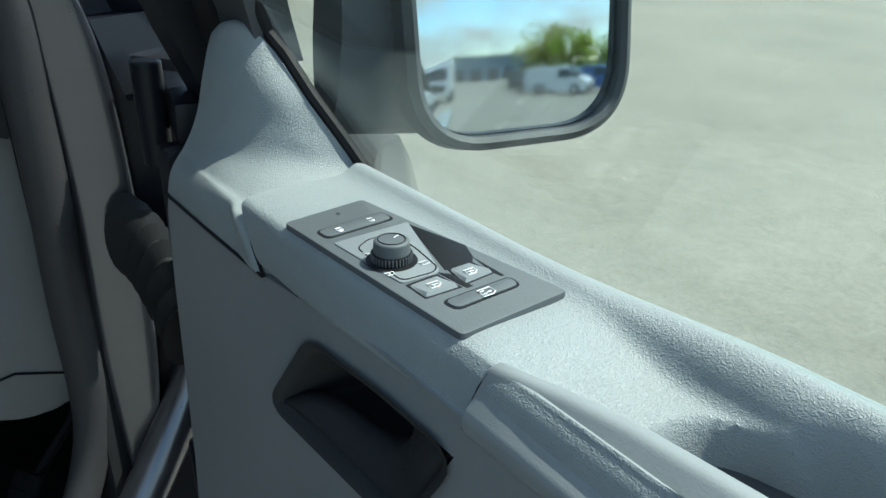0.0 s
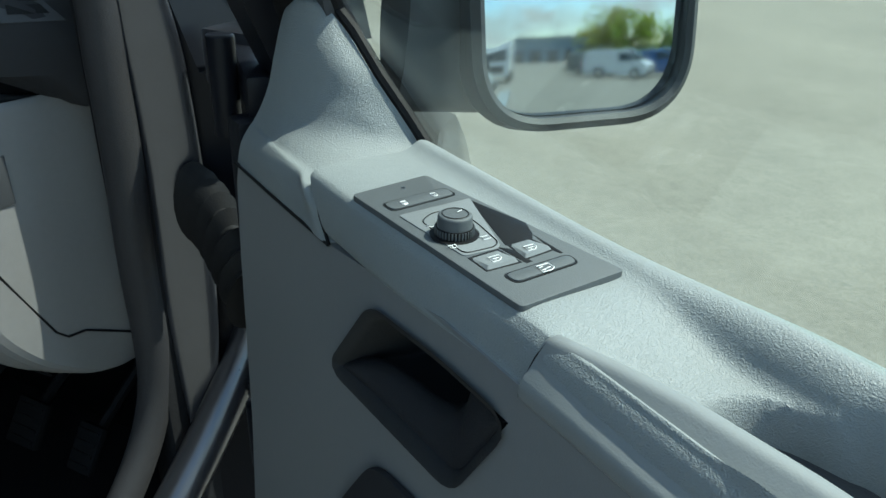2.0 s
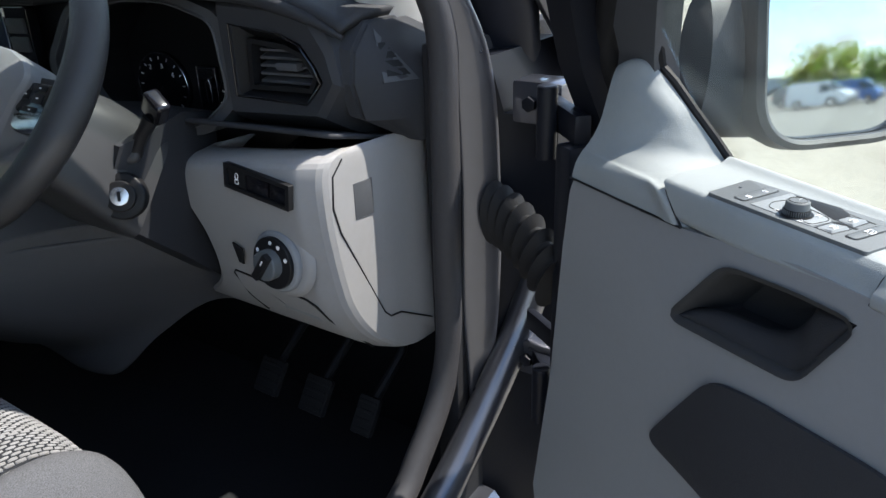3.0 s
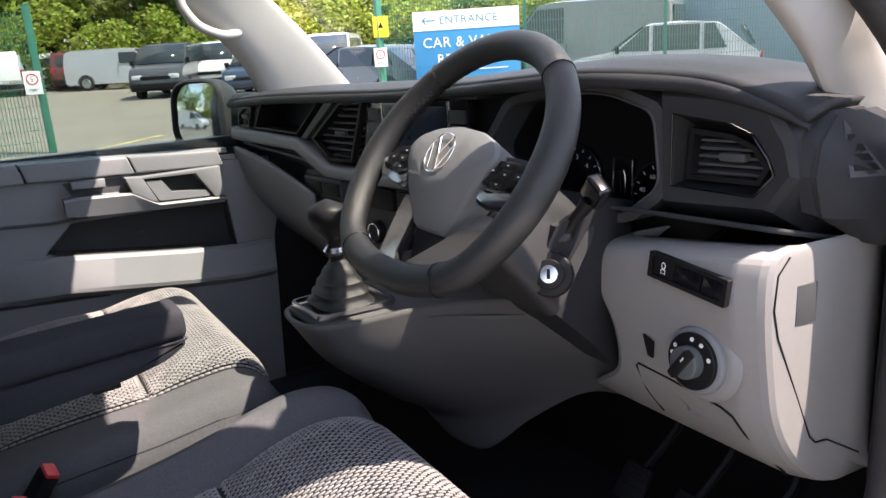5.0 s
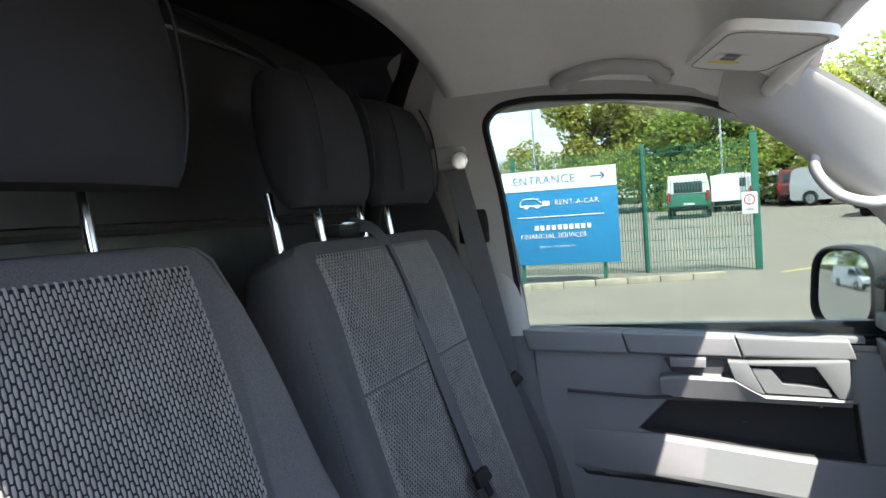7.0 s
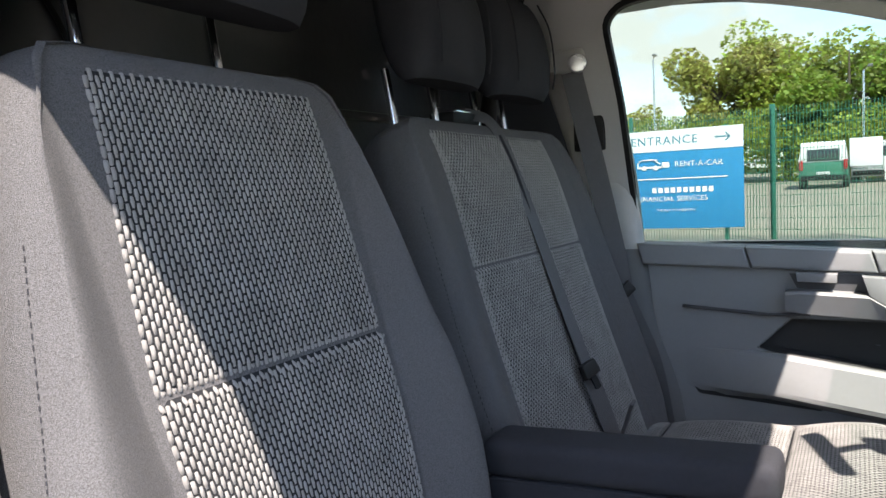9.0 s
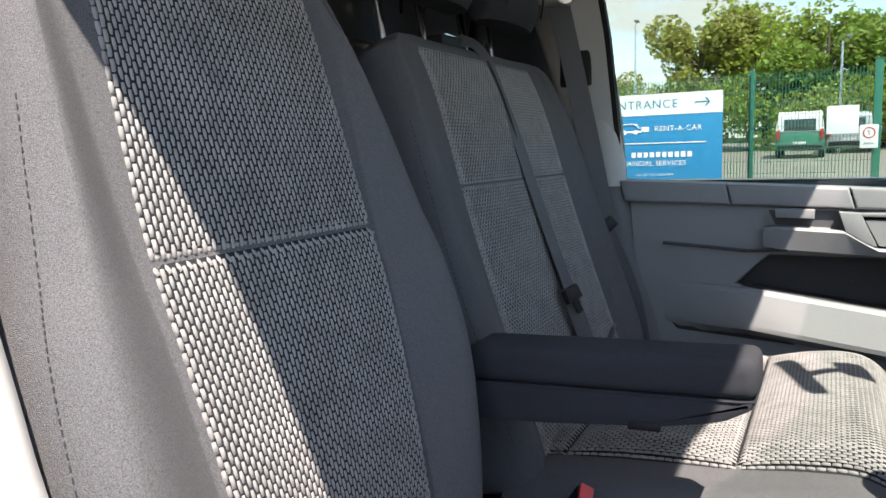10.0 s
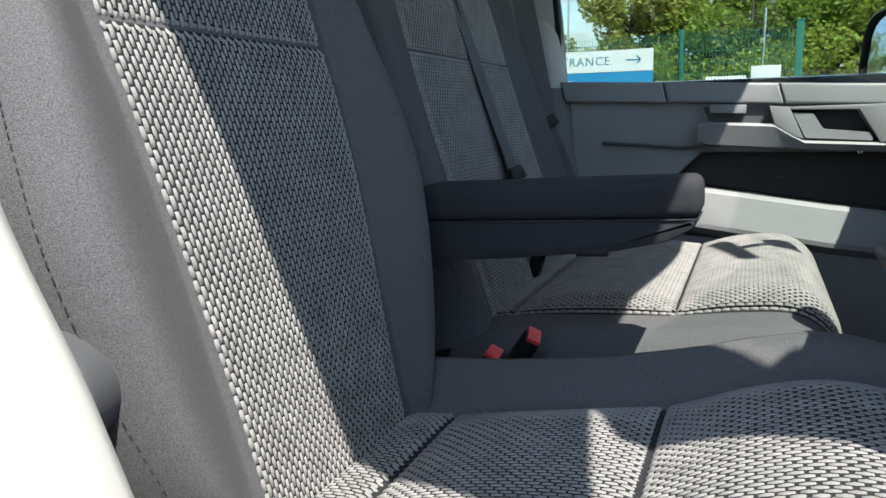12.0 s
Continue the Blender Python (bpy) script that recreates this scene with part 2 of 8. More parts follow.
def rounded(poly, r, n=4):
    """An outline with its corners rounded by r."""
    out = []
    m = len(poly)
    for i in range(m):
        p, a, b = Vector(poly[i]), Vector(poly[i - 1]), Vector(poly[(i + 1) % m])
        da, db = (a - p), (b - p)
        q = min(r, da.length * 0.45, db.length * 0.45)
        s, e = p + da.normalized() * q, p + db.normalized() * q
        for k in range(n + 1):
            t = k / n
            v = s * (1 - t) ** 2 + p * 2 * t * (1 - t) + e * t * t
            out.append((v.x, v.y))
    return out


def ring_frame(poly, inner, depth, frame_m, bm=None):
    """A flat frame between two outlines with the same number of points."""
    own = bmesh.new()
    rows = []
    for pl, z in ((poly, 0), (poly, depth), (inner, depth), (inner, 0)):
        rows.append([own.verts.new((x, y, z)) for x, y in pl])
    n = len(poly)
    for a, b in ((0, 1), (1, 2), (2, 3), (3, 0)):
        for i in range(n):
            k = (i + 1) % n
            own.faces.new((rows[a][i], rows[a][k], rows[b][k], rows[b][i]))
    own.transform(frame_m)
    if bm is None:
        return own
    return join(bm, own)


def inset(poly, d):
    """An outline moved inwards by d (turned to the left)."""
    m = len(poly)
    area = sum(poly[i][0] * poly[(i + 1) % m][1] - poly[(i + 1) % m][0] * poly[i][1] for i in range(m))
    sg = 1 if area > 0 else -1
    out = []
    for i in range(m):
        p, a, b = Vector(poly[i]), Vector(poly[i - 1]), Vector(poly[(i + 1) % m])
        n1 = Vector((-(p - a).y, (p - a).x)).normalized()
        n2 = Vector((-(b - p).y, (b - p).x)).normalized()
        s = (n1 + n2)
        s = s / max(0.35, s.length_squared / 2) if s.length > 1e-6 else n1
        out.append((p.x + s.x * d * sg, p.y + s.y * d * sg))
    return out


def lettering(body, size, frame_m, material, parent, name="lettering", label="", spacing=1.0, align="LEFT", depth=0.0006):
    cu = bpy.data.curves.new("lettering", "FONT")
    cu.body, cu.size, cu.align_x, cu.align_y = body, size, align, "BOTTOM_BASELINE"
    cu.space_character = spacing
    cu.extrude = depth
    cu.resolution_u = 3
    tmp = new("lettering_tmp", cu)
    dg = bpy.context.evaluated_depsgraph_get()
    me = bpy.data.meshes.new_from_object(tmp.evaluated_get(dg))
    bpy.data.objects.remove(tmp)
    me.materials.clear()
    me.materials.append(material)
    me.transform(frame_m)
    ob = new(name, me)
    ob.parent = parent
    if label:
        tagged(ob, label)
    return ob


def facing(at, normal, up=(0, 0, 1)):
    """A pose whose z is the normal and whose y is as near to up as it goes."""
    z = Vector(normal).normalized()
    x = Vector(up).cross(z).normalized()
    y = z.cross(x)
    return Matrix((x, y, z)).transposed().to_4x4() if at is None else Matrix.Translation(at) @ Matrix((x, y, z)).transposed().to_4x4()

# ---- cab shell ----
CX = -0.045  # the van's middle line


def roof_z(x, y):
    """The headliner's height: low at the windscreen, higher over the seats, curving down to the doors."""
    f = min(1.0, max(0.0, (0.19 - y) / 0.50))
    return 1.853 + 0.112 * math.sin(f * math.pi / 2) - 0.098 * min(1.3, abs((x - CX) / 0.555)) ** 3


floor = part("floor", box((1.62, 1.75, 0.05), (CX, 0.02, 0.505)), FLOORMAT)
tagged(floor, "black ribbed rubber cab floor covering", "floor", kind="structure")

# bulkhead: pressed sheet with a swage line and a raised border
bulk = thing("bulkhead", "black painted steel bulkhead behind the seats", "bulkhead", kind="structure")
part("panel", box((1.66, 0.03, 1.56), (CX, -0.90, 1.25), 0.004), BULK, bulk)
part("swage", tube([(CX - 0.8, -0.882, 1.625), (CX + 0.8, -0.882, 1.615)], 0.010, 8), BULK, bulk)
part("pressed_ring", tube(smooth_curve([(0.30, -0.88, 1.62), (0.36, -0.88, 1.50), (0.62, -0.88, 1.46), (0.66, -0.88, 1.7), (0.52, -0.88, 1.80), (0.36, -0.88, 1.75)], 40, True), 0.009, 8, True), BULK, bulk)
part("pressed_border", tube(smooth_curve([(-0.60, -0.88, 1.66), (-0.60, -0.88, 1.86), (-0.54, -0.88, 1.93), (-0.2, -0.88, 1.955), (0.2, -0.88, 1.96)], 30), 0.007, 8), BULK, bulk)
wire = part("cable", tube(smooth_curve([(-0.10, -0.868, 1.99), (-0.30, -0.868, 1.965), (-0.445, -0.868, 1.93), (-0.475, -0.866, 1.86), (-0.48, -0.866, 1.70)], 24), 0.004, 8), RUBBER)
tagged(wire, "thin black cable on the bulkhead", "cable")

# headliner, dipping to the sides
def liner(u, v):
    x = CX + (u - 0.5) * 1.26
    y = -0.57 + v * (0.755 - 0.10 * ((x - CX) / 0.6) ** 2)
    return (x, y, roof_z(x, y))


bm, _ = grid(liner, 40, 20)
ceiling = part("ceiling", bm, HEADLINER)
tagged(ceiling, "pale grey felt headliner", "ceiling", kind="structure")
ceiling.modifiers.new("thick", "SOLIDIFY").thickness = -0.02
# Roof sides flare out at the front, shaped to shade the driver seat.
bm, _ = grid(lambda u, v: (CX + (u - 0.5) * (1.552 + 0.73 * max(0, v - 0.62)), -0.95 + v * 1.12, 2.035 - 0.170 * abs(2 * u - 1) ** 5 - 0.14 * max(0, v - 0.4) ** 2 / 0.36), 24, 24)
shell = part("roof_panel", bm, METALDK)
tagged(shell, "dark grey metallic painted steel van roof", "roof", kind="structure")
shell.modifiers.new("thick", "SOLIDIFY").thickness = 0.012


def pillar_strip(pts, widths, thick, name, label, material, kind="structure"):
    """A padded strip along pts; each width is a vector across it."""
    rings = []
    n = 30
    P = smooth_curve(pts, n)
    W = smooth_curve(widths, n)
    T = smooth_curve(thick, n)
    for p, w, t in zip(P, W, T):
        ring = []
        for k in range(20):
            a = k / 20 * math.tau
            c, s = math.cos(a), math.sin(a)
            ring.append(p + w * (abs(c) ** 0.6) * (1 if c >= 0 else -1) + t * (abs(s) ** 0.6) * (1 if s >= 0 else -1))
        rings.append(ring)
    ob = part(name, loft(rings), material)
    return tagged(ob, label, "pillar trim", kind=kind)


# passenger side A-pillar trim
pillar_strip([(-0.79, 0.475, 1.41), (-0.735, 0.378, 1.535), (-0.675, 0.236, 1.667), (-0.60, 0.088, 1.778), (-0.55, 0.0, 1.83)],
             [(0, 0.125, 0.02), (0, 0.080, 0.032), (0.01, 0.052, 0.040), (0.025, 0.03, 0.045), (0.04, 0.02, 0.045)],
             [(0.03, 0.012, 0), (0.03, 0.012, 0.01), (0.028, 0.01, 0.015), (0.024, 0, 0.02), (0.02, 0, 0.02)],
             "a_pillar_trim", "pale grey plastic windscreen pillar trim", PALE)
# driver side A-pillar
pillar_strip([(0.675, 0.63, 1.28), (0.668, 0.585, 1.40), (0.667, 0.545, 1.455), (0.667, 0.480, 1.525), (0.635, 0.315, 1.70), (0.57, 0.12, 1.83)],
             [(0.022, 0.036, 0), (0.018, 0.040, 0.005), (0.014, 0.042, 0.010), (0.012, 0.042, 0.016), (0.01, 0.040, 0.034), (-0.02, 0.035, 0.034)],
             [(0.010, -0.014, 0), (0.010, -0.014, 0), (0.012, -0.012, 0.004), (0.014, -0.010, 0.008), (0.016, -0.008, 0.012), (0.018, 0, 0.015)],
             "a_pillar_trim", "pale grey plastic windscreen pillar trim", PALE)
pillar_strip([(0.765, 0.72, 1.34), (0.768, 0.66, 1.45), (0.760, 0.525, 1.595), (0.728, 0.36, 1.735), (0.700, 0.19, 1.85)],
             [(0.020, 0.02, 0), (0.030, 0.03, 0), (0.042, 0.03, 0), (0.050, 0.03, 0), (0.070, 0.03, 0)],
             [(0, 0.02, 0.02), (0, 0.02, 0.02), (0, 0.02, 0.02), (0, 0.018, 0.02), (0, 0.015, 0.02)],
             "a_pillar", "black painted steel windscreen pillar", METALBLK)
pillar_strip([(0.812, 0.86, 1.29), (0.797, 0.79, 1.36), (0.790, 0.71, 1.44), (0.790, 0.61, 1.53)],
             [(0.030, 0.0, -0.046), (0.030, 0.0, -0.046), (0.022, 0.0, -0.030), (0.014, 0.0, -0.015)],
             [(0.006, 0.004, 0.006), (0.006, 0.004, 0.006), (0.006, 0.004, 0.006), (0.006, 0.004, 0.006)],
             "pillar_base_panel", "dark grey metallic painted panel at the foot of the windscreen pillar", METALDK)
# passenger side B-pillar trim, upper pale and lower dark
pillar_strip([(-0.795, -0.525, 1.315), (-0.775, -0.545, 1.5), (-0.715, -0.575, 1.70), (-0.655, -0.59, 1.86), (-0.60, -0.60, 1.96)],
             [(0, 0.062, 0), (0, 0.070, 0), (0, 0.080, 0.01), (0.01, 0.095, 0.02), (0.02, 0.10, 0.03)],
             [(0.035, 0, 0), (0.035, 0, 0.005), (0.03, 0, 0.01), (0.03, 0, 0.02), (0.03, 0, 0.02)],
             "b_pillar_trim", "pale grey plastic door pillar trim", PALE)
pillar_strip([(-0.80, -0.50, 0.60), (-0.80, -0.50, 0.95), (-0.80, -0.535, 1.15), (-0.80, -0.545, 1.315)],
             [(0, 0.15, 0), (0, 0.125, 0), (0, 0.10, 0), (0, 0.09, 0)],
             [(0.045, 0, 0), (0.045, 0, 0), (0.042, 0, 0), (0.04, 0, 0)],
             "b_pillar_trim", "dark grey plastic lower door pillar trim", LOWTRIM)
# driver side B-pillar, sunlit pale trim
pillar_strip([(0.705, -0.36, 0.60), (0.705, -0.412, 0.95), (0.705, -0.456, 1.10), (0.705, -0.518, 1.25), (0.68, -0.595, 1.5), (0.58, -0.65, 1.88)],
             [(0, 0.11, 0), (0, 0.10, 0), (0, 0.095, 0), (0, 0.09, 0), (0, 0.085, 0.02), (0, 0.10, 0.04)],
             [(0.05, 0, 0), (0.05, 0, 0), (0.048, 0, 0), (0.045, 0, 0), (0.04, 0, 0.01), (0.04, 0, 0.02)],
             "b_pillar_trim", "pale grey plastic door pillar trim in the sun", PALE)
# black door-opening seal and wall behind the pillars
for sx, name in ((-1, "wall_passenger_side"), (1, "wall_driver_side")):
    w = part(name, box((0.05, 0.34, 1.45), (CX + sx * 0.815, -0.76, 1.2), 0.01), DARKMID)
    tagged(w, "dark painted steel body side behind the door opening", "body side", kind="structure")
bm = tube(smooth_curve([(-0.68, -0.80, 1.60), (-0.66, -0.74, 1.80), (-0.60, -0.64, 1.945), (-0.45, -0.595, 1.975), (-0.15, -0.585, 1.985), (0.2, -0.585, 1.985), (0.48, -0.60, 1.95)], 40), 0.022, 10)
tagged(part("roof_edge_trim", bm, BLACK), "black plastic trim at the edge of the headliner", "trim", kind="structure")
# roof rails over the doors
for sx in (-1, 1):
    bm = tube(smooth_curve([(CX + sx * 0.61, -0.56, 1.848), (CX + sx * 0.615, -0.30, 1.848), (CX + sx * 0.605, -0.1, 1.835), (CX + sx * 0.575, 0.04, 1.80)], 20), 0.018, 12)
    tagged(part("roof_rail_trim", bm, HEADLINER), "pale grey felt covered roof rail over the door", "trim", kind="structure")
# Black sheet added to stand for the dark gap behind the headliner.
blk = part("roof_gap_blackout", grid(lambda u, v: (CX + (u - 0.5) * 1.5, -0.58 - 0.33 * v, 2.0 - 0.06 * abs(2 * u - 1) ** 4), 12, 3)[0], BLACK)
tagged(blk, "black sheet added for the dark gap between headliner and bulkhead", "roof lining", kind="structure")
bm = tube(smooth_curve([(-0.58, 0.065, 1.795), (-0.35, 0.135, 1.842), (CX, 0.165, 1.86), (0.27, 0.135, 1.842), (0.49, 0.065, 1.795)], 30), 0.014, 10)
tagged(part("windscreen_header", bm, HEADLINER), "pale grey headliner edge above the windscreen", "trim", kind="structure")


# windscreen
def shield(u, v):
    x = CX + (u - 0.5) * (1.50 - 0.32 * v)
    z = 1.36 + v * 0.50
    y = 1.02 - v * 0.72 - 0.22 * (2 * u - 1) ** 2 * (1 - 0.3 * v)
    return (x, y, z)


bm, _ = grid(shield, 24, 10)
ws = part("window_1", bm, TINTED)
tagged(ws, "large raked clear windscreen", "windscreen", kind="structure")


# body front below the windscreen
bm, _ = grid(lambda u, v: (CX + (u - 0.5) * 1.72, 0.80 + v * 0.82 - 0.25 * (2 * u - 1) ** 2 * (0.4 + v), 1.20 - 0.12 * v - 0.15 * v * v), 16, 8)
bn = part("bonnet", bm, METALDK)
bn.modifiers.new("thick", "SOLIDIFY").thickness = 0.01
tagged(bn, "dark grey metallic painted van bonnet", "bonnet", kind="structure")
fw = part("wall_front", box((1.6, 0.05, 0.80), (CX, 0.83, 0.92), 0.01), BLACK)
tagged(fw, "black carpeted wall under the dashboard", "wall", kind="structure")

# driver door opening: black seal, painted sill and pillar, rubber grommet, hinges
seal = tube(smooth_curve([(0.60, 0.29, 1.78), (0.675, 0.445, 1.605), (0.738, 0.553, 1.44), (0.741, 0.568, 1.28), (0.74, 0.565, 1.10), (0.735, 0.562, 0.92), (0.73, 0.490, 0.80), (0.73, 0.38, 0.735), (0.72, 0.0, 0.68), (0.72, -0.33, 0.68)], 60), 0.0195, 14)
tagged(part("door_seal", seal, SEAL), "grey-black rubber seal round the driver door opening", "seal", kind="structure")
sill = part("door_sill", loft([[Vector((x, y, z)) for x, z in ((0.72, 0.66), (0.78, 0.655), (0.83, 0.60), (0.84, 0.40), (0.72, 0.38))] for y in (-0.45, 0.0, 0.62)]), METALDK)
tagged(sill, "dark grey metallic painted door sill, glossy", "sill", kind="structure")
pil = part("pillar_wall", loft([[Vector((x, y + dy, z)) for x, y in ((0.735, 0.590), (0.735 + 0.055 * w, 0.59 + 0.04 * w), (0.735 + 0.115 * w, 0.59 + 0.085 * w), (0.735 + 0.115 * w, 0.82), (0.72, 0.82))] for z, dy, w in ((0.40, 0.02, 1), (0.9, 0.02, 1), (1.15, 0.0, 1), (1.27, 0.0, 1), (1.285, 0.0, 0.5), (1.36, -0.01, 0.4))]), METALBLK)
tagged(pil, "black painted front door pillar", "pillar", kind="structure")


pillar_strip([(0.768, 0.592, 0.80), (0.772, 0.600, 1.00), (0.772, 0.604, 1.20), (0.768, 0.592, 1.36), (0.755, 0.560, 1.47)],
             [(0.006, 0.006, 0), (0.019, 0.018, 0), (0.020, 0.019, 0), (0.018, 0.017, 0), (0.008, 0.008, 0)],
             [(0.005, -0.005, 0), (0.005, -0.005, 0), (0.005, -0.005, 0), (0.005, -0.005, 0), (0.005, -0.005, 0)],
             "pillar_flange", "dark grey metallic painted flange beside the door seal", METALDK)
bel = thing("cable_gaiter", "black ribbed rubber cable gaiter between pillar and door", "gaiter", pose(0.80, 0.60, 1.15))
rings = []
GP = smooth_curve([(-0.025, 0.015, 0.004), (0.02, -0.006, 0.002), (0.07, -0.035, -0.012), (0.118, -0.066, -0.038)], 41)
for i in range(41):
    c = GP[i]
    d = (GP[min(i + 1, 40)] - GP[max(i - 1, 0)]).normalized()
    r = 0.0265 + 0.0055 * (abs((i % 5) - 2.5) / 1.25 - 1)
    s = d.cross(Vector((0, 0, 1))).normalized()
    rings.append([c + r * (math.cos(a) * s * 0.75 + math.sin(a) * d.cross(s) * 1.45) for a in (k * math.tau / 20 for k in range(20))])
part("bellows", loft(rings), RUBBER, bel)
part("end_flange", tube([(-0.036 + 0.0 * a, 0.034 + 0.036 * math.cos(a), 0.03 + 0.050 * math.sin(a)) for a in (k * math.tau / 24 for k in range(24))], 0.007, 8, True), RUBBER, bel)

# Passenger wall reaches back over the door front; its black stands for footwell shade.
for sx, name, y0, y1 in ((-1, "wall_passenger_footwell", 0.32, 0.87), (1, "wall_driver_footwell", 0.56, 0.87)):
    w = part(name, box((0.04, y1 - y0, 0.90), (CX + sx * 0.78, (y0 + y1) / 2, 0.93), 0.006), FLOORMAT)
    tagged(w, "black footwell side wall, dark for the footwell's shade", "wall", kind="structure")
ps = part("door_sill", box((0.09, 1.36, 0.14), (-0.80, 0.05, 0.565), 0.02), METALDK)
tagged(ps, "dark grey metallic painted passenger door sill", "sill", kind="structure")

sc = part("sill_corner", tube(smooth_curve([(0.825, 0.675, 1.04), (0.812, 0.640, 0.96), (0.800, 0.585, 0.885), (0.790, 0.520, 0.815), (0.785, 0.44, 0.755), (0.785, 0.30, 0.70)], 24), 0.025, 14), METALDK)
tagged(sc, "dark grey metallic glossy painted corner of the door opening", "sill", kind="structure")
# the rest of the van's body, seen only from outside
body = thing("van_body", "dark grey metallic painted panel van body with plain load sides", "van", kind="structure")
rings = []
for y, k in ((-0.93, 1.0), (-1.6, 1.0), (-2.6, 1.0), (-3.35, 0.985), (-3.50, 0.95)):
    sec = rounded([(-0.93, 0.36), (0.93, 0.36), (0.945, 1.0), (0.90, 1.50), (0.80, 1.90), (0.62, 2.03), (-0.62, 2.03), (-0.80, 1.90), (-0.90, 1.50), (-0.945, 1.0)], 0.08)
    rings.append([Vector((CX + x * k, y, 1.0 + (z - 1.0) * k)) for x, z in sec])
part("load_body", loft(rings), METALDK, body, "dark grey metallic load body", angle=50)
for sx in (-1, 1):
    part("front_wing", loft([[Vector((CX + sx * x, y, z)) for x, z in ((0.78 - w, 0.40), (0.925 - w, 0.40), (0.94 - w, 0.85), (0.89 - w, h), (0.78 - w, h))] for y, h, w in ((0.76, 1.29, 0), (0.95, 1.20, 0), (1.15, 1.12, 0.005), (1.3, 1.03, 0.05), (1.42, 0.95, 0.105), (1.52, 0.86, 0.18))]), METALDK, body)
    for y in (-2.35, 0.98):
        w_ = part("wheel", disc(0.335, 0.22, facing((CX + sx * 0.74, y, 0.335 - 0.0225 * (CX + sx * 0.85)), (sx, 0, 0)), 32, 0.03), RUBBER, body, "black tyre with a silver rim")
        part("rim", disc(0.225, 0.02, facing((CX + sx * 0.955, y, 0.335 - 0.0225 * (CX + sx * 0.85)), (sx, 0, 0)), 28, 0.006), SATIN, w_)
part("front_bumper", loft([[Vector((CX + x, y, z)) for x, y in ((-0.78, 1.46), (-0.5, 1.64), (0.0, 1.70), (0.5, 1.64), (0.78, 1.46), (0.6, 1.42), (-0.6, 1.42))] for z in (0.30, 0.62, 0.84)]), METALDK, body)
part("rear_bumper", box((1.80, 0.14, 0.26), (CX, -3.53, 0.48), 0.04), BLACK, body)

# ---- seats ----
def weave_on(fn, wu, wv, parent, name="weave"):
    """Rows of raised pale yarns on a surface fn(a, b) given in metres across and along; b runs with the yarns."""
    pc, pr = 0.0050, 0.0112
    cols, rows = int(wu / pc), int(wv / pr)
    verts, faces = [], []
    for c in range(cols):
        for r in range(rows):
            a0 = (c + 0.5) / cols * wu
            b0 = (r + (0.25 if c % 2 else 0.75)) / rows * wv
            hb = 0.0051 + random.uniform(-0.0003, 0.0003)
            ha = 0.00215
            P = Vector(fn(a0, b0))
            A = (Vector(fn(a0 + 0.002, b0)) - P).normalized()
            B = (Vector(fn(a0, b0 + 0.002)) - P).normalized()
            N = A.cross(B).normalized()
            a_off = random.uniform(-0.0002, 0.0002)
            slant = random.uniform(-0.03, 0.03)
            i = len(verts)
            for k, (kb, h, wd) in enumerate(((-1.06, -0.0010, 0.60), (-0.90, 0.0006, 0.88), (0.0, 0.0013, 1.0), (0.90, 0.0009, 0.94), (1.06, -0.0010, 0.66))):
                q = P + B * (kb * hb) + A * (a_off + slant * kb * hb)
                for ka, drop in ((-1.0, 0.0016), (-0.6, 0.0006), (0.0, 0.0), (0.6, 0.0006), (1.0, 0.0016)):
                    verts.append(q + A * (ka * ha * wd) + N * (h - drop))
                if k:
                    for m in range(4):
                        o = i + (k - 1) * 5 + m
                        faces.append((o, o + 1, o + 6, o + 5))
    me = bpy.data.meshes.new(name)
    me.from_pydata(verts, [], faces)
    me.polygons.foreach_set("use_smooth", [True] * len(faces))
    me.materials.append(WEAVE)
    ob = new(name, me)
    ob.parent = parent
    tagged(ob, "pale grey woven yarns", kind="stuff")
    return ob


def curve_at(pts, t):
    """A point on the smooth curve through pts, t from 0 to 1."""
    m = len(pts) - 1
    t = min(max(t, 0.0), 1.0) * m
    i = min(int(t), m - 1)
    f = t - i
    b, c = Vector(pts[i]), Vector(pts[i + 1])
    a = Vector(pts[i - 1]) if i else b * 2 - c
    d = Vector(pts[i + 2]) if i + 2 <= m else c * 2 - b
    return 0.5 * ((2 * b) + (c - a) * f + (2 * a - 5 * b + 4 * c - d) * f * f + (3 * b - a - 3 * c + d) * f ** 3)


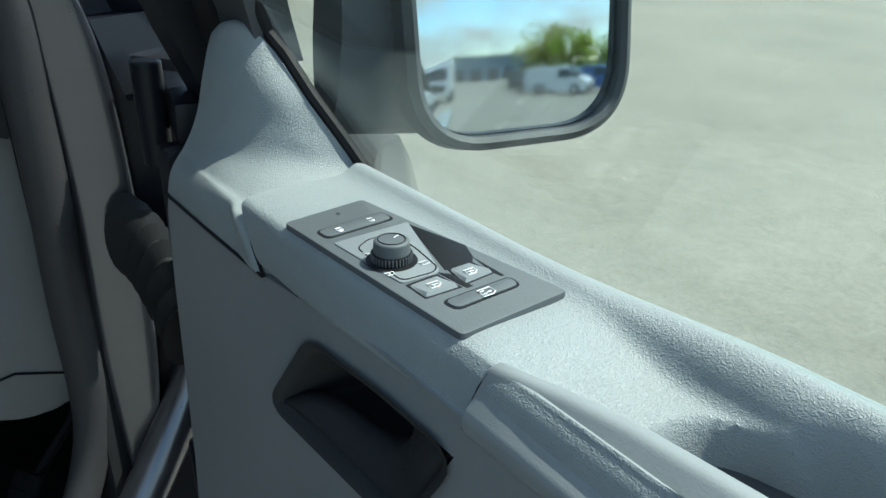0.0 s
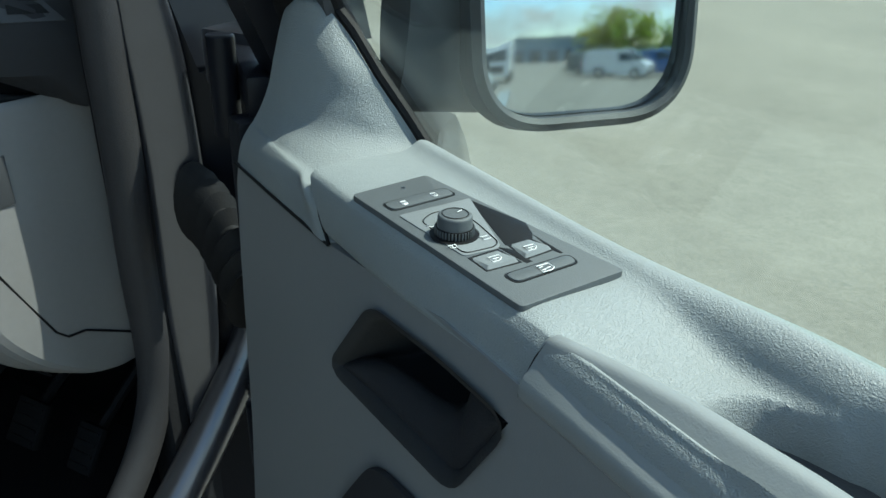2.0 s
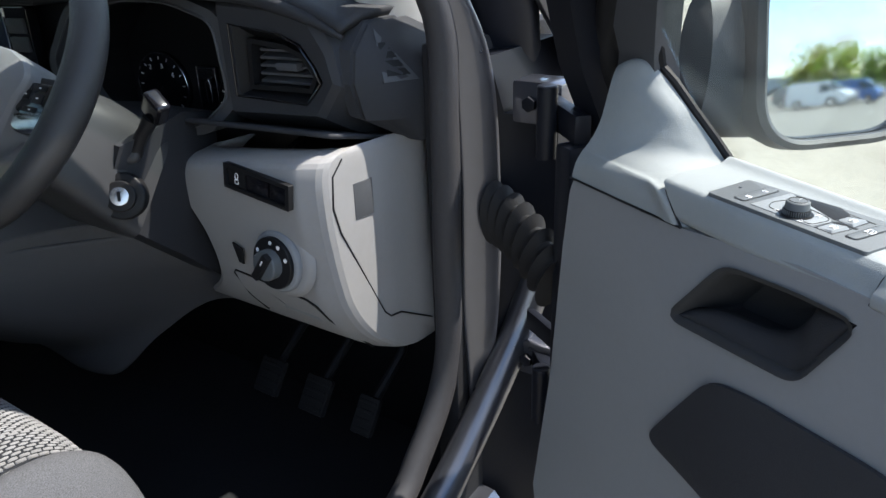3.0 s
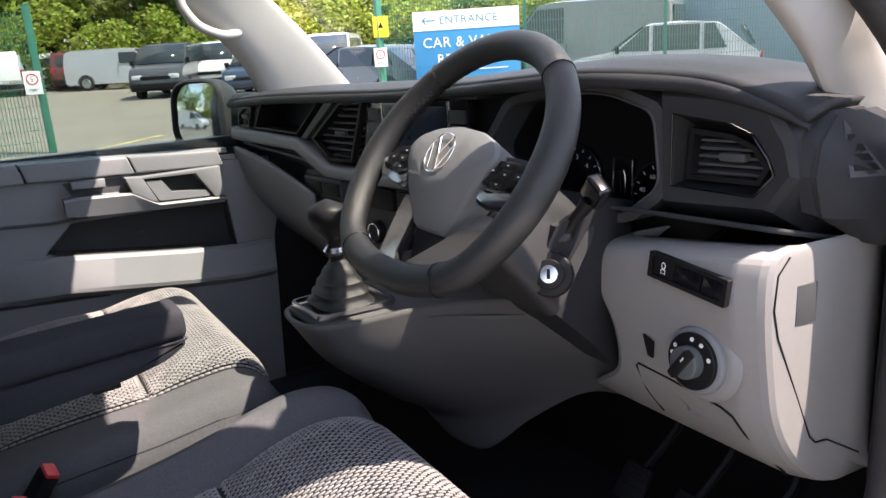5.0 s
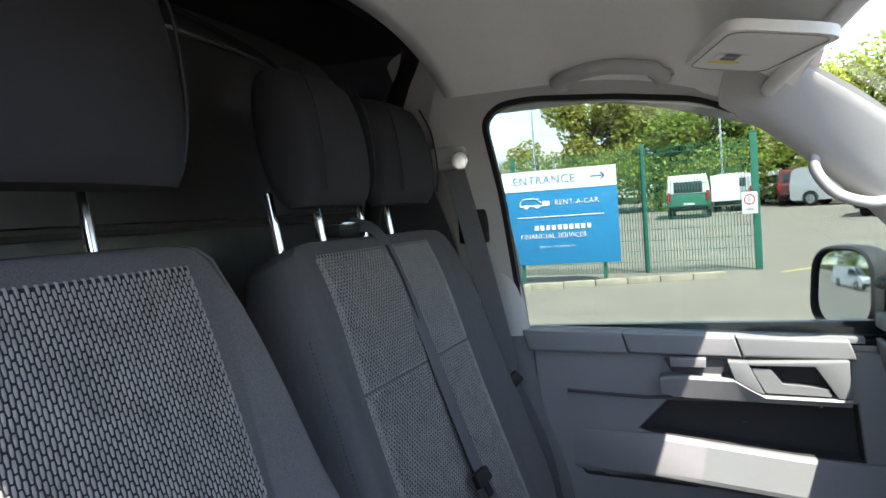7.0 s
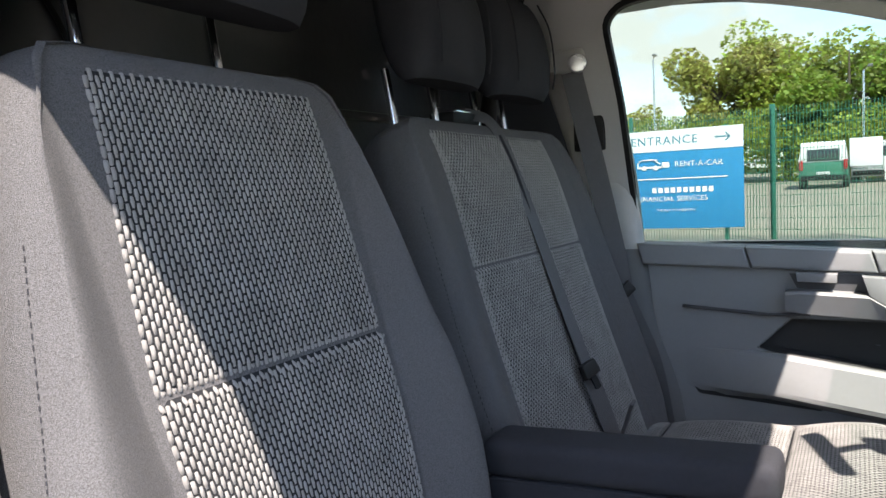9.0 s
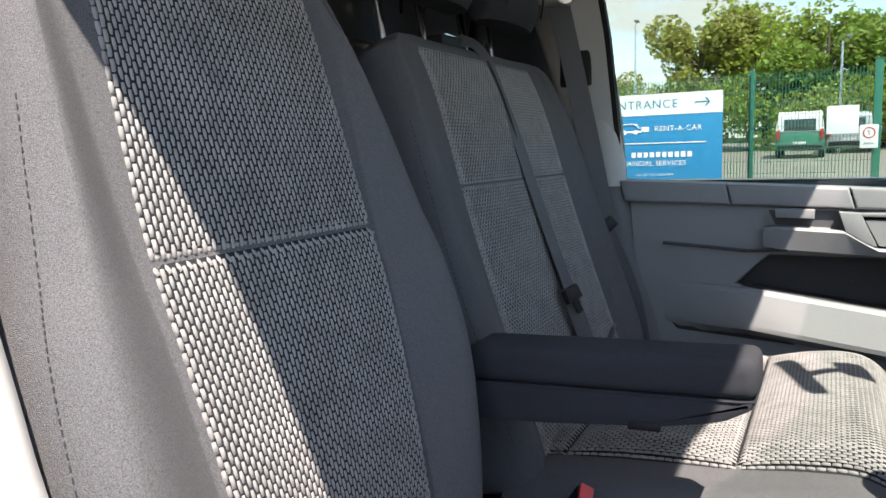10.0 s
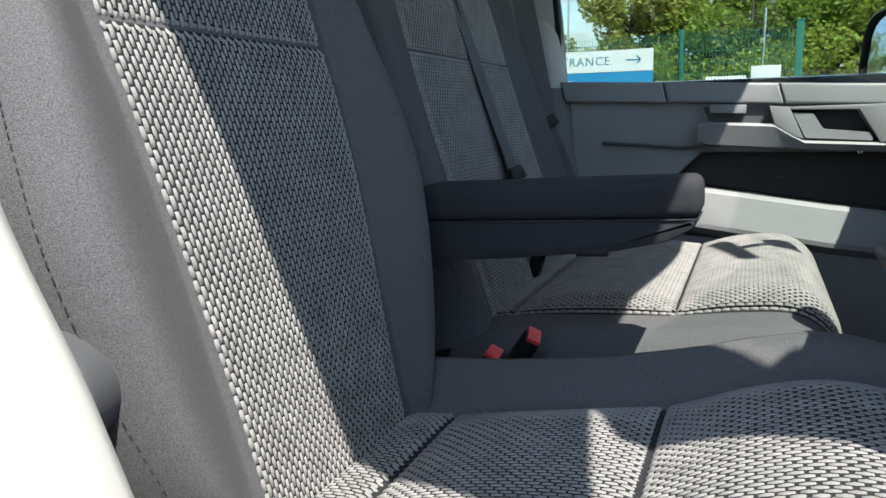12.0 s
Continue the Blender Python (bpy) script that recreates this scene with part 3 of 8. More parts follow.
def backrest(parent, prof, half, panel, bolster, depth, material, stitch=()):
    """An upholstered back: prof is (y, z) up the front, half its half-widths, panel the half-width of the flat middle."""
    n = 34
    rings = []
    for j in range(n + 1):
        t = j / n
        y, z = curve_at(prof, t)
        w = curve_at([(h, 0) for h in half], t)[0]
        bo = curve_at([(h, 0) for h in bolster], t)[0]
        dp = curve_at([(h, 0) for h in depth], t)[0]
        y0, z0 = curve_at(prof, max(0, t - 0.02))
        y1, z1 = curve_at(prof, min(1, t + 0.02))
        nrm = Vector((0, (z1 - z0), -(y1 - y0))).normalized()  # out of the front
        px = curve_at([(h, 0) for h in panel], t)[0]
        ctl = []
        for s in (1, -1):
            row = [(0.0, 0.0), (px * 0.6, 0.0), (px * 0.985, 0.0), (px + 0.012, 0.002), (px * 0.38 + w * 0.62, bo), (w - 0.016, bo * 0.72), (w, bo * 0.2 - 0.02), (w + 0.004, -dp * 0.5), (w - 0.012, -dp * 0.9), (w - 0.05, -dp), (0.0, -dp - 0.004)]
            ctl += [(s * a, b) for a, b in (row if s == 1 else row[::-1][1:-1])]
        ring = smooth_curve([(a, b, 0) for a, b in ctl], 72, True)
        rings.append([Vector((p.x, y, z)) + nrm * p.y for p in ring])
    # close the top and bottom with shrunken rings
    def shrink(r, k, lift):
        c = sum(r, Vector()) / len(r)
        return [c + (p - c) * k + lift for p in r]
    top = rings[-1]
    rings += [shrink(top, 0.93, Vector((0, -0.008, 0.014))), shrink(top, 0.75, Vector((0, -0.012, 0.021))), shrink(top, 0.4, Vector((0, -0.014, 0.024)))]
    bot = rings[0]
    rings = [shrink(bot, 0.6, Vector((0, 0, -0.02))), shrink(bot, 0.92, Vector((0, 0, -0.014)))] + rings
    back = part("backrest", loft(rings), material, parent)
    for k in stitch:
        line = smooth_curve([r[k] + (r[k] - sum(r, Vector()) / len(r)).normalized() * 0.0006 for r in rings[6:30:3]], 121)
        own = bmesh.new()
        for q in range(0, 119, 2):
            tube([line[q], line[q + 1]], 0.0006, 5, bm=own)
        part("stitching", own, CLOTH, parent, "dark row of stitches")
    return back


def front_panel(parent, prof, x0, x1, t0, t1, name, weave=True, lift=0.0015, dip=(), widths=(1.0, 1.0)):
    """The woven middle of a back, from t0 to t1 of its profile; dip gives heights of cross seams."""
    K = 60
    pts = [curve_at(prof, t0 + (t1 - t0) * k / K) for k in range(K + 1)]
    acc = [0.0]
    for a, b in zip(pts, pts[1:]):
        acc.append(acc[-1] + (b - a).length)
    length = acc[-1]

    def at(a, b):
        b = min(max(b, 0.0), length)
        k = max(i for i in range(K + 1) if acc[i] <= b + 1e-9)
        k = min(k, K - 1)
        f = (b - acc[k]) / (acc[k + 1] - acc[k])
        p = pts[k].lerp(pts[k + 1], f)
        d = (pts[min(k + 1, K)] - pts[k]).normalized()
        off = lift
        for s in dip:
            off -= 0.0045 * math.exp(-((b - s * length) / 0.003) ** 2)
        ex = min(a, (x1 - x0) - a)
        off -= 0.004 * math.exp(-(ex / 0.006) ** 2)
        tap = curve_at([(w_, 0) for w_ in widths], b / length)[0]
        return Vector(((x0 + x1) / 2 + ((x1 - x0) / 2 - a) * tap, p.x + d.y * off, p.y - d.x * off))

    bm, _ = grid(lambda u, v: at(u * (x1 - x0), v * length), 20, 90)
    base = part(name, bm, WEAVE_BASE, parent, "woven cloth with raised pale yarns", recalc=False)
    if weave:
        weave_on(at, x1 - x0, length, base)
    # stitched cross seams
    for s in dip:
        part("seam", tube([at(u * (x1 - x0), s * length) + Vector((0, 0.0005, 0)) for u in (0, 0.25, 0.5, 0.75, 1)], 0.0009, 6), WEAVE_BASE, parent)
    return base


def headrest(at, w, h, d, gap, label, group, tilt=4):
    hr = thing("headrest", label, "headrest", at @ pose(0, 0, 0, tilt), group=group)
    rings = []
    for j in range(17):
        f = j / 16
        z = (f - 0.0) * h
        e = math.sin(math.pi * min(max(f, 0.0), 1.0)) ** 0.28
        e = max(e, 0.35)
        ring = []
        for k in range(40):
            a = k / 40 * math.tau
            c, s = math.cos(a), math.sin(a)
            x = w / 2 * (0.90 + 0.10 * e) * math.copysign(abs(c) ** 0.45, c)
            y = d / 2 * e * math.copysign(abs(s) ** 0.6, s) + (0.012 * math.cos(math.pi * x / w) if s > 0 else 0)
            ring.append(Vector((x, y - 0.02 * f, z)))
        rings.append(ring)
    part("cushion", loft(rings), CLOTH, hr)
    for s in (-1, 1):
        part("side_welt", tube(smooth_curve([(s * w * 0.36, d * 0.44, 0.02), (s * w * 0.38, d * 0.50, h * 0.3), (s * w * 0.385, d * 0.47, h * 0.7), (s * w * 0.36, d * 0.30, h * 0.97)], 14), 0.0018, 6), CLOTH, hr)
        part("post", tube([(s * gap / 2, -0.048, -0.13), (s * gap / 2, -0.062, 0.03)], 0.0065, 12), CHROME, hr, "chrome post")
        part("collar", tube([(s * gap / 2, -0.050, -0.092), (s * gap / 2, -0.052, -0.076)], [0.023, 0.019], 20), BLACK, hr)
    return hr


def cushion(parent, x0, x1, prof, edge_drop, material, bolster=0.018, panel=0.11):
    """A seat cushion: prof is (y, z) from the back to the front and down its nose."""
    n = 40

    def top(u, v):
        y, z = curve_at(prof, v)
        x = x0 + (x1 - x0) * u
        e = min(u, 1 - u) * (x1 - x0)
        lift = bolster * math.exp(-((e - 0.06) / 0.035) ** 2) * max(0, 1 - v * 0.55)
        drop = 0.03 * max(0, 1 - e / 0.035) ** 2
        pull = 0.012 * max(0, 1 - e / 0.05) ** 2
        return (x, y - pull * (1 if v > 0.5 else 0), z + lift - drop)

    bm, vs = grid(top, 40, n)
    # skirts down to the base
    base = prof[-1][1] - edge_drop
    loop = [vs[0][i] for i in range(41)] + [vs[j][40] for j in range(1, n + 1)] + [vs[n][i] for i in range(39, -1, -1)] + [vs[j][0] for j in range(n - 1, 0, -1)]
    cx, cy = (x0 + x1) / 2, sum(p[0] for p in prof) / len(prof)
    prev = loop
    for k, (out, zf) in enumerate(((0.006, 0.15), (0.008, 0.5), (-0.004, 1.0))):
        ring = []
        for v in loop:
            d = Vector((v.co.x - cx, v.co.y - cy, 0)).normalized()
            ring.append(bm.verts.new((v.co.x + d.x * out, v.co.y + d.y * out, v.co.z + (base - v.co.z) * zf)))
        m = len(loop)
        for i in range(m):
            bm.faces.new((prev[i], prev[(i + 1) % m], ring[(i + 1) % m], ring[i]))
        prev = ring
    return part("cushion", bm, material, parent), top


def cushion_panel(parent, x0, x1, prof, v0, v1, dips=(), name="seat_panel", puff=0.011):
    K = 60
    pts = [curve_at(prof, v0 + (v1 - v0) * k / K) for k in range(K + 1)]
    acc = [0.0]
    for a, b in zip(pts, pts[1:]):
        acc.append(acc[-1] + (b - a).length)
    length = acc[-1]

    def at(a, b):
        b = min(max(b, 0.0), length)
        k = min(max(i for i in range(K + 1) if acc[i] <= b + 1e-9), K - 1)
        f = (b - acc[k]) / (acc[k + 1] - acc[k])
        p = pts[k].lerp(pts[k + 1], f)
        d = (pts[k + 1] - pts[k]).normalized()
        off = 0.0035
        for s in dips:
            off -= 0.0045 * math.exp(-((b - s * length) / 0.003) ** 2)
        ex = min(a, (x1 - x0) - a)
        marks = [0.0, *dips, 1.0]
        for m0, m1 in zip(marks, marks[1:]):
            q = (b / length - m0) / (m1 - m0)
            if 0 < q < 1:
                off += puff * min(1.0, (m1 - m0) * length / 0.12) * (4 * q * (1 - q)) ** 0.6 * min(1.0, max(0.0, ex) / 0.05) ** 0.6
        off -= 0.004 * math.exp(-(ex / 0.006) ** 2)
        return Vector((x0 + a, p.x - d.y * off, p.y + d.x * off))

    bm, _ = grid(lambda u, v: at(u * (x1 - x0), v * length), 20, 80)
    base = part(name, bm, WEAVE_BASE, parent, "woven cloth with raised pale yarns", recalc=False)
    weave_on(at, x1 - x0, length, base)
    for s in dips:
        part("seam", tube([at(u * (x1 - x0), s * length) for u in (0, 0.5, 1)], 0.0009, 6), WEAVE_BASE, parent)
    return base


# driver seat
DX = 0.375
BACK = [(-0.405, 0.93), (-0.425, 1.02), (-0.455, 1.15), (-0.482, 1.25), (-0.505, 1.32), (-0.532, 1.42), (-0.552, 1.495), (-0.572, 1.558)]
seat = thing("driver_seat", "grey cloth driver seat with woven centre panels", "seat", pose(DX + 0.035, 0.03, 0.018))
backrest(seat, BACK, [0.17, 0.215, 0.247, 0.245, 0.232, 0.215, 0.200, 0.178], [0.118, 0.124, 0.134, 0.142, 0.147, 0.152, 0.155, 0.155], [0.014, 0.024, 0.032, 0.031, 0.027, 0.019, 0.010, 0.004], [0.11, 0.13, 0.14, 0.14, 0.14, 0.13, 0.11, 0.09], SIDECLOTH, (20, 52))
front_panel(seat, BACK, -0.147, 0.147, 0.0, 0.99, "back_panel", dip=(0.608,), widths=(0.80, 0.84, 0.91, 0.965, 1.0, 0.99, 0.955, 0.925))
CUSH = [(-0.42, 0.918), (-0.33, 0.928), (-0.22, 0.946), (-0.13, 0.968), (-0.07, 0.988), (-0.01, 1.000), (0.045, 0.992), (0.083, 0.962), (0.100, 0.915), (0.105, 0.86)]
cushion(seat, -0.255, 0.255, CUSH, 0.10, SIDECLOTH, bolster=0.052)
cushion_panel(seat, -0.147, 0.147, CUSH, 0.0, 0.80, dips=(0.12, 0.52), puff=0.017)
part("base", box((0.44, 0.46, 0.24), (0, -0.13, 0.655), 0.02), BLACK, seat)
part("adjuster_cover", box((0.04, 0.44, 0.10), (0.262, -0.14, 0.81), 0.015), DARKMID, seat)
part("lumbar_knob", disc(0.04, 0.03, facing((0.232, -0.466, 1.082), (1, 0.25, 0)), 28, 0.008), DARKMID, seat, "round grey plastic knob")
for s in (-1, 1):
    part("side_seam", tube(smooth_curve([(s * 0.255, -0.47, 0.97), (s * 0.268, -0.50, 1.15), (s * 0.268, -0.56, 1.30), (s * 0.25, -0.62, 1.42), (s * 0.21, -0.68, 1.54)], 16), 0.0015, 6), CLOTH, seat)
headrest(pose(0.392, -0.584, 1.655), 0.318, 0.245, 0.115, 0.165, "black cloth headrest on chrome posts, driver seat", "cab headrests")

# folding armrest on the driver seat
arm = part("armrest", box((0.074, 0.322, 0.044), (0, 0.1235, 0.0235), 0.015, 4), CLOTH, seat, "black cloth folding armrest, lowered")
arm.matrix_basis = pose(0.077 - DX, -0.414, 1.113, 2.5)
bm = prism(rounded([(-0.035, -0.046), (0.06, -0.043), (0.19, -0.034), (0.25, -0.023), (0.278, -0.008), (0.280, 0.002), (-0.035, 0.002)], 0.010), 0.072, Matrix(((0, 0, 1, -0.036), (1, 0, 0, 0), (0, 1, 0, 0), (0, 0, 0, 1))), 0.006)
part("lower_half", bm, CLOTH, arm)
part("piping", tube([(s_ * 0.0365, y, 0.001) for s_, y in ((-1, -0.03), (-1, 0.266), (-0.9, 0.281), (0.9, 0.281), (1, 0.266), (1, -0.03))], 0.0012, 6), CLOTH, arm)
part("release_wheel", box((0.020, 0.036, 0.010), (0.028, 0.17, -0.034), 0.003), BLACK, arm)

# double passenger bench
BX0, BX1 = -0.70, 0.015
BXM = (BX0 + BX1) / 2
bench = thing("passenger_bench", "grey cloth double passenger bench with woven panels", "seat", pose(BXM + 0.03, 0.012, 0.010))
BBACK = [(-0.405, 0.94), (-0.43, 1.02), (-0.475, 1.15), (-0.508, 1.25), (-0.533, 1.33), (-0.562, 1.43), (-0.586, 1.50), (-0.610, 1.552)]
backrest(bench, BBACK, [0.345, 0.355, 0.36, 0.36, 0.355, 0.35, 0.34, 0.325], [0.265, 0.265], [0.012, 0.02, 0.02, 0.016, 0.014, 0.01, 0.006, 0.003], [0.11, 0.13, 0.14, 0.14, 0.14, 0.13, 0.11, 0.09], SIDECLOTH, (20, 52))
front_panel(bench, BBACK, -0.222, 0.268, 0.02, 0.99, "back_panel", dip=(0.655,), widths=(1.0, 1.0, 0.99, 0.97, 0.94))
part("centre_seam", tube([(0.0, y + 0.004, z) for y, z in [tuple(curve_at(BBACK, k / 12)) for k in range(13)]], 0.003, 6), CLOTH, bench)
BCUSH = [(-0.44, 0.948), (-0.36, 0.960), (-0.26, 0.969), (-0.16, 0.976), (-0.07, 0.988), (-0.005, 0.990), (0.035, 0.965), (0.056, 0.92), (0.062, 0.87)]
cushion(bench, BX0 - BXM, BX1 - BXM, BCUSH, 0.10, SIDECLOTH, bolster=-0.004)
cushion_panel(bench, -0.30, 0.2575, BCUSH, 0.02, 0.80, dips=(0.10, 0.565), puff=0.019)
part("base", box((0.66, 0.40, 0.28), (0, -0.17, 0.68), 0.02), DARKMID, bench)
part("side_welt", tube([(0.357, y, z - 0.035) for y, z in BCUSH[:6]], 0.0022, 6), CLOTH, bench)
headrest(pose(-0.132, -0.605, 1.633), 0.215, 0.205, 0.105, 0.133, "black cloth headrest on chrome posts, bench middle place", "cab headrests")
headrest(pose(-0.415, -0.605, 1.634), 0.235, 0.195, 0.105, 0.12, "black cloth headrest on chrome posts, bench outer place", "cab headrests")


# belts
def strap(pts, w, normal, name, parent, n=24):
    """Flat webbing along pts."""
    P = smooth_curve(pts, n)
    rings = []
    for i, p in enumerate(P):
        d = (P[min(i + 1, n - 1)] - P[max(i - 1, 0)]).normalized()
        nn = Vector(normal)
        nn = (nn - d * nn.dot(d)).normalized()
        s = d.cross(nn)
        rings.append([p + s * w / 2 + nn * 0.0007, p - s * w / 2 + nn * 0.0007, p - s * w / 2 - nn * 0.0007, p + s * w / 2 - nn * 0.0007])
    return part(name, loft(rings), BELT, parent)


def tongue(at, parent):
    t = part("tongue", prism(rounded([(-0.022, -0.012), (0.022, -0.012), (0.020, 0.014), (-0.020, 0.014)], 0.005), 0.010, at, 0.003), BLACK, parent)
    part("blade", prism(rounded([(-0.008, -0.034), (0.008, -0.034), (0.008, -0.010), (-0.008, -0.010)], 0.003), 0.0025, at @ pose(0, 0, 0.004)), METALBLK, t, "dark metal belt tongue")
    return t


belt_a = thing("seat_belt", "grey webbing belt hanging down the bench backrest", "seat belt", pose(0.025, 0.012, 0.008), group="cab seat belts")
strap([(-0.32, -0.668, 1.598), (-0.337, -0.618, 1.574), (-0.338, -0.572, 1.47), (-0.336, -0.535, 1.37), (-0.335, -0.497, 1.26), (-0.325, -0.452, 1.15)], 0.030, (0.25, 1, 0.4), "webbing", belt_a)
strap([(-0.315, -0.45, 1.15), (-0.335, -0.425, 1.06), (-0.36, -0.41, 0.985)], 0.044, (0.3, 1, 0.3), "lap_webbing", belt_a)
tongue(facing((-0.31, -0.447, 1.145), (0.3, 1, 0.4), (0.1, -0.4, 1)), belt_a)
part("outlet", box((0.10, 0.05, 0.022), (-0.295, -0.672, 1.585), 0.006), BLACK, belt_a)
part("outlet_slot", box((0.06, 0.022, 0.006), (-0.295, -0.662, 1.597), 0.002), CHROME, belt_a)

belt_b = thing("seat_belt", "black webbing belt on the passenger door pillar with stowed tongue", "seat belt", group="cab seat belts")
strap([(-0.655, -0.575, 1.71), (-0.675, -0.545, 1.55), (-0.675, -0.505, 1.36), (-0.665, -0.478, 1.232)], 0.045, (1, 0.35, 0.1), "webbing", belt_b)
strap([(-0.66, -0.48, 1.225), (-0.69, -0.43, 1.08), (-0.715, -0.41, 0.94), (-0.72, -0.40, 0.86)], 0.045, (1, 0.35, 0.1), "lower_webbing", belt_b)
part("guide", box((0.045, 0.085, 0.05), (-0.665, -0.585, 1.735), 0.014, 3), PALE, belt_b, "pale grey belt guide cover")
part("guide_bolt", disc(0.020, 0.012, facing((-0.642, -0.555, 1.725), (1, 0.2, 0)), 20, 0.003), SATIN, belt_b)
part("height_rail", box((0.018, 0.07, 0.24), (-0.705, -0.555, 1.66), 0.006), BLACK, belt_b)
tongue(facing((-0.655, -0.472, 1.235), (1, 0.5, 0.1), (0.2, 0.8, -0.6)), belt_b)


def buckle(at, label):
    b = thing("belt_buckle", label, "buckle", at, group="belt buckles")
    part("housing", box((0.030, 0.022, 0.065), (0, 0, 0), 0.006), BLACK, b)
    part("button", box((0.026, 0.018, 0.006), (0, 0.0, 0.034), 0.002), RED, b, "red release button")
    part("strap", box((0.022, 0.006, 0.09), (0, 0, -0.07), 0.002), BELT, b)
    return b


buckle(pose(0.077, -0.315, 0.955, -30, 20, 10), "black belt buckle with red button between the seats")
buckle(pose(0.112, -0.352, 0.936, -25, 10, 0), "small black belt buckle with red button by the driver seat")
buckle(pose(-0.285, -0.393, 1.005, 160, 10, 0), "black buckle hanging on the bench below the belt")

# ---- dashboard ----
SH = Matrix(((1, 0, 0, 0), (0.128, 1, 0, 0.385), (0, 0, 1, 0), (0, 0, 0, 1)))  # the face's line across the cab
FACE = SH @ Matrix(((1, 0, 0, 0), (0, 0, -1, 0), (0, 1, 0, 0), (0, 0, 0, 1)))  # outline (x, z), depth towards the seats


def on_face(d):
    """A pose on the dash face, d metres in front of it."""
    return FACE @ Matrix.Translation((0, 0, d))


dash = thing("dashboard", "grey and charcoal plastic van dashboard with round-cornered vents", "dashboard")
TOPZ = [(-0.82, 1.425), (-0.6, 1.437), (-0.35, 1.442), (-0.1, 1.446), (0.10, 1.455), (0.28, 1.466), (0.42, 1.472), (0.55, 1.460), (0.63, 1.438), (0.678, 1.416)]


def dash_top(u, v):
    x, z = curve_at(TOPZ, u)
    d = -0.015 + 0.60 * v
    hood = math.exp(-((x - 0.33) / 0.17) ** 4)
    d -= 0.045 * hood * (1 - v) ** 2
    z2 = z - 0.030 * max(0, 0.10 - v) * 10 * (0.35 + 0.1 * hood) * 0.5
    z2 += 0.012 * math.sin(math.pi * min(1, v * 1.6)) - 0.075 * v * v
    side = 0.20 * (2 * (x - CX) / 1.5) ** 2 * v
    return SH @ Vector((x, d - side, z2))


bm, _ = grid(dash_top, 60, 30)
tp = part("top_pad", bm, DARK, dash, "charcoal soft grained top pad")
tp.modifiers.new("thick", "SOLIDIFY").thickness = 0.012
# front roll under the top pad
roll = [SH @ Vector((x, -0.012 - 0.045 * math.exp(-((x - 0.33) / 0.17) ** 4), z - 0.018)) for x, z in [tuple(curve_at(TOPZ, k / 40)) for k in range(41)]]
part("front_roll", tube(roll, [0.010 if k < 33 else 0.010 - 0.001 * (k - 33) for k in range(41)], 10), DARK, dash)


def slab(name, poly, d0, d1, material, label="", bevel=0.004, r=0.0, parent=None):
    pl = rounded(poly, r) if r else poly
    return part(name, prism(pl, d1 - d0, on_face(d0), bevel), material, parent or dash, label)


# back plate of the upper dash
slab("upper_body", [(-0.82, 1.20), (0.16, 1.20), (0.16, 1.44), (-0.30, 1.437), (-0.82, 1.42)], -0.20, -0.055, DARK)
# passenger end: rounded cheek, vent, open cubby
slab("end_cheek", [(-0.815, 1.335), (-0.70, 1.335), (-0.655, 1.418), (-0.74, 1.416), (-0.80, 1.385)], -0.06, 0.0, DARKMID, bevel=0.008, r=0.02)


def vent(outline, d, parent_label, slats, frame_mat=BLACK, parent=dash, tilt=0.0):
    v = part("air_vent", ring_frame(outline, inset(outline, 0.006), 0.012, on_face(d)), frame_mat, parent, parent_label)
    inner = inset(outline, 0.007)
    part("duct", prism(inner, 0.003, on_face(d - 0.045)), BLACK, v)
    zs = [p[1] for p in inner]
    for k in range(slats):
        z = min(zs) + (k + 0.5) / slats * (max(zs) - min(zs))
        xs = []
        for i in range(len(inner)):
            a, b = inner[i], inner[(i + 1) % len(inner)]
            if (a[1] - z) * (b[1] - z) < 0:
                xs.append(a[0] + (z - a[1]) / (b[1] - a[1]) * (b[0] - a[0]))
        if len(xs) < 2:
            continue
        x0, x1 = min(xs), max(xs)
        s = box((x1 - x0, 0.026, 0.004), ((x0 + x1) / 2, -d + 0.012, z), 0.0015, rot=pose(0, 0, 0, 14))
        s.transform(SH)
        part("slat", s, DARKMID, v)
    xm = sum(p[0] for p in inner) / len(inner)
    zm = sum(p[1] for p in inner) / len(inner)
    g = box((0.034, 0.014, 0.011), (xm, -d - 0.004, zm), 0.004)
    g.transform(SH)
    part("thumb_tab", g, DARKMID, v)
    return v


vent([(-0.775, 1.352), (-0.715, 1.352), (-0.685, 1.402), (-0.735, 1.404), (-0.77, 1.385)], 0.004, "small charcoal side vent", 4)
cub = [(-0.672, 1.352), (-0.455, 1.345), (-0.335, 1.425), (-0.62, 1.418)]
slab("cubby_floor", cub, -0.13, -0.12, BLACK)
part("cubby_wall", ring_frame(cub, inset(cub, 0.004), 0.15, on_face(-0.13)), BLACK, dash, "black open storage tray in the dash")
slab("top_rail", [(-0.70, 1.415), (-0.17, 1.424), (0.14, 1.424), (0.16, 1.440), (-0.30, 1.440), (-0.70, 1.428)], -0.05, 0.006, DARKMID, bevel=0.004)
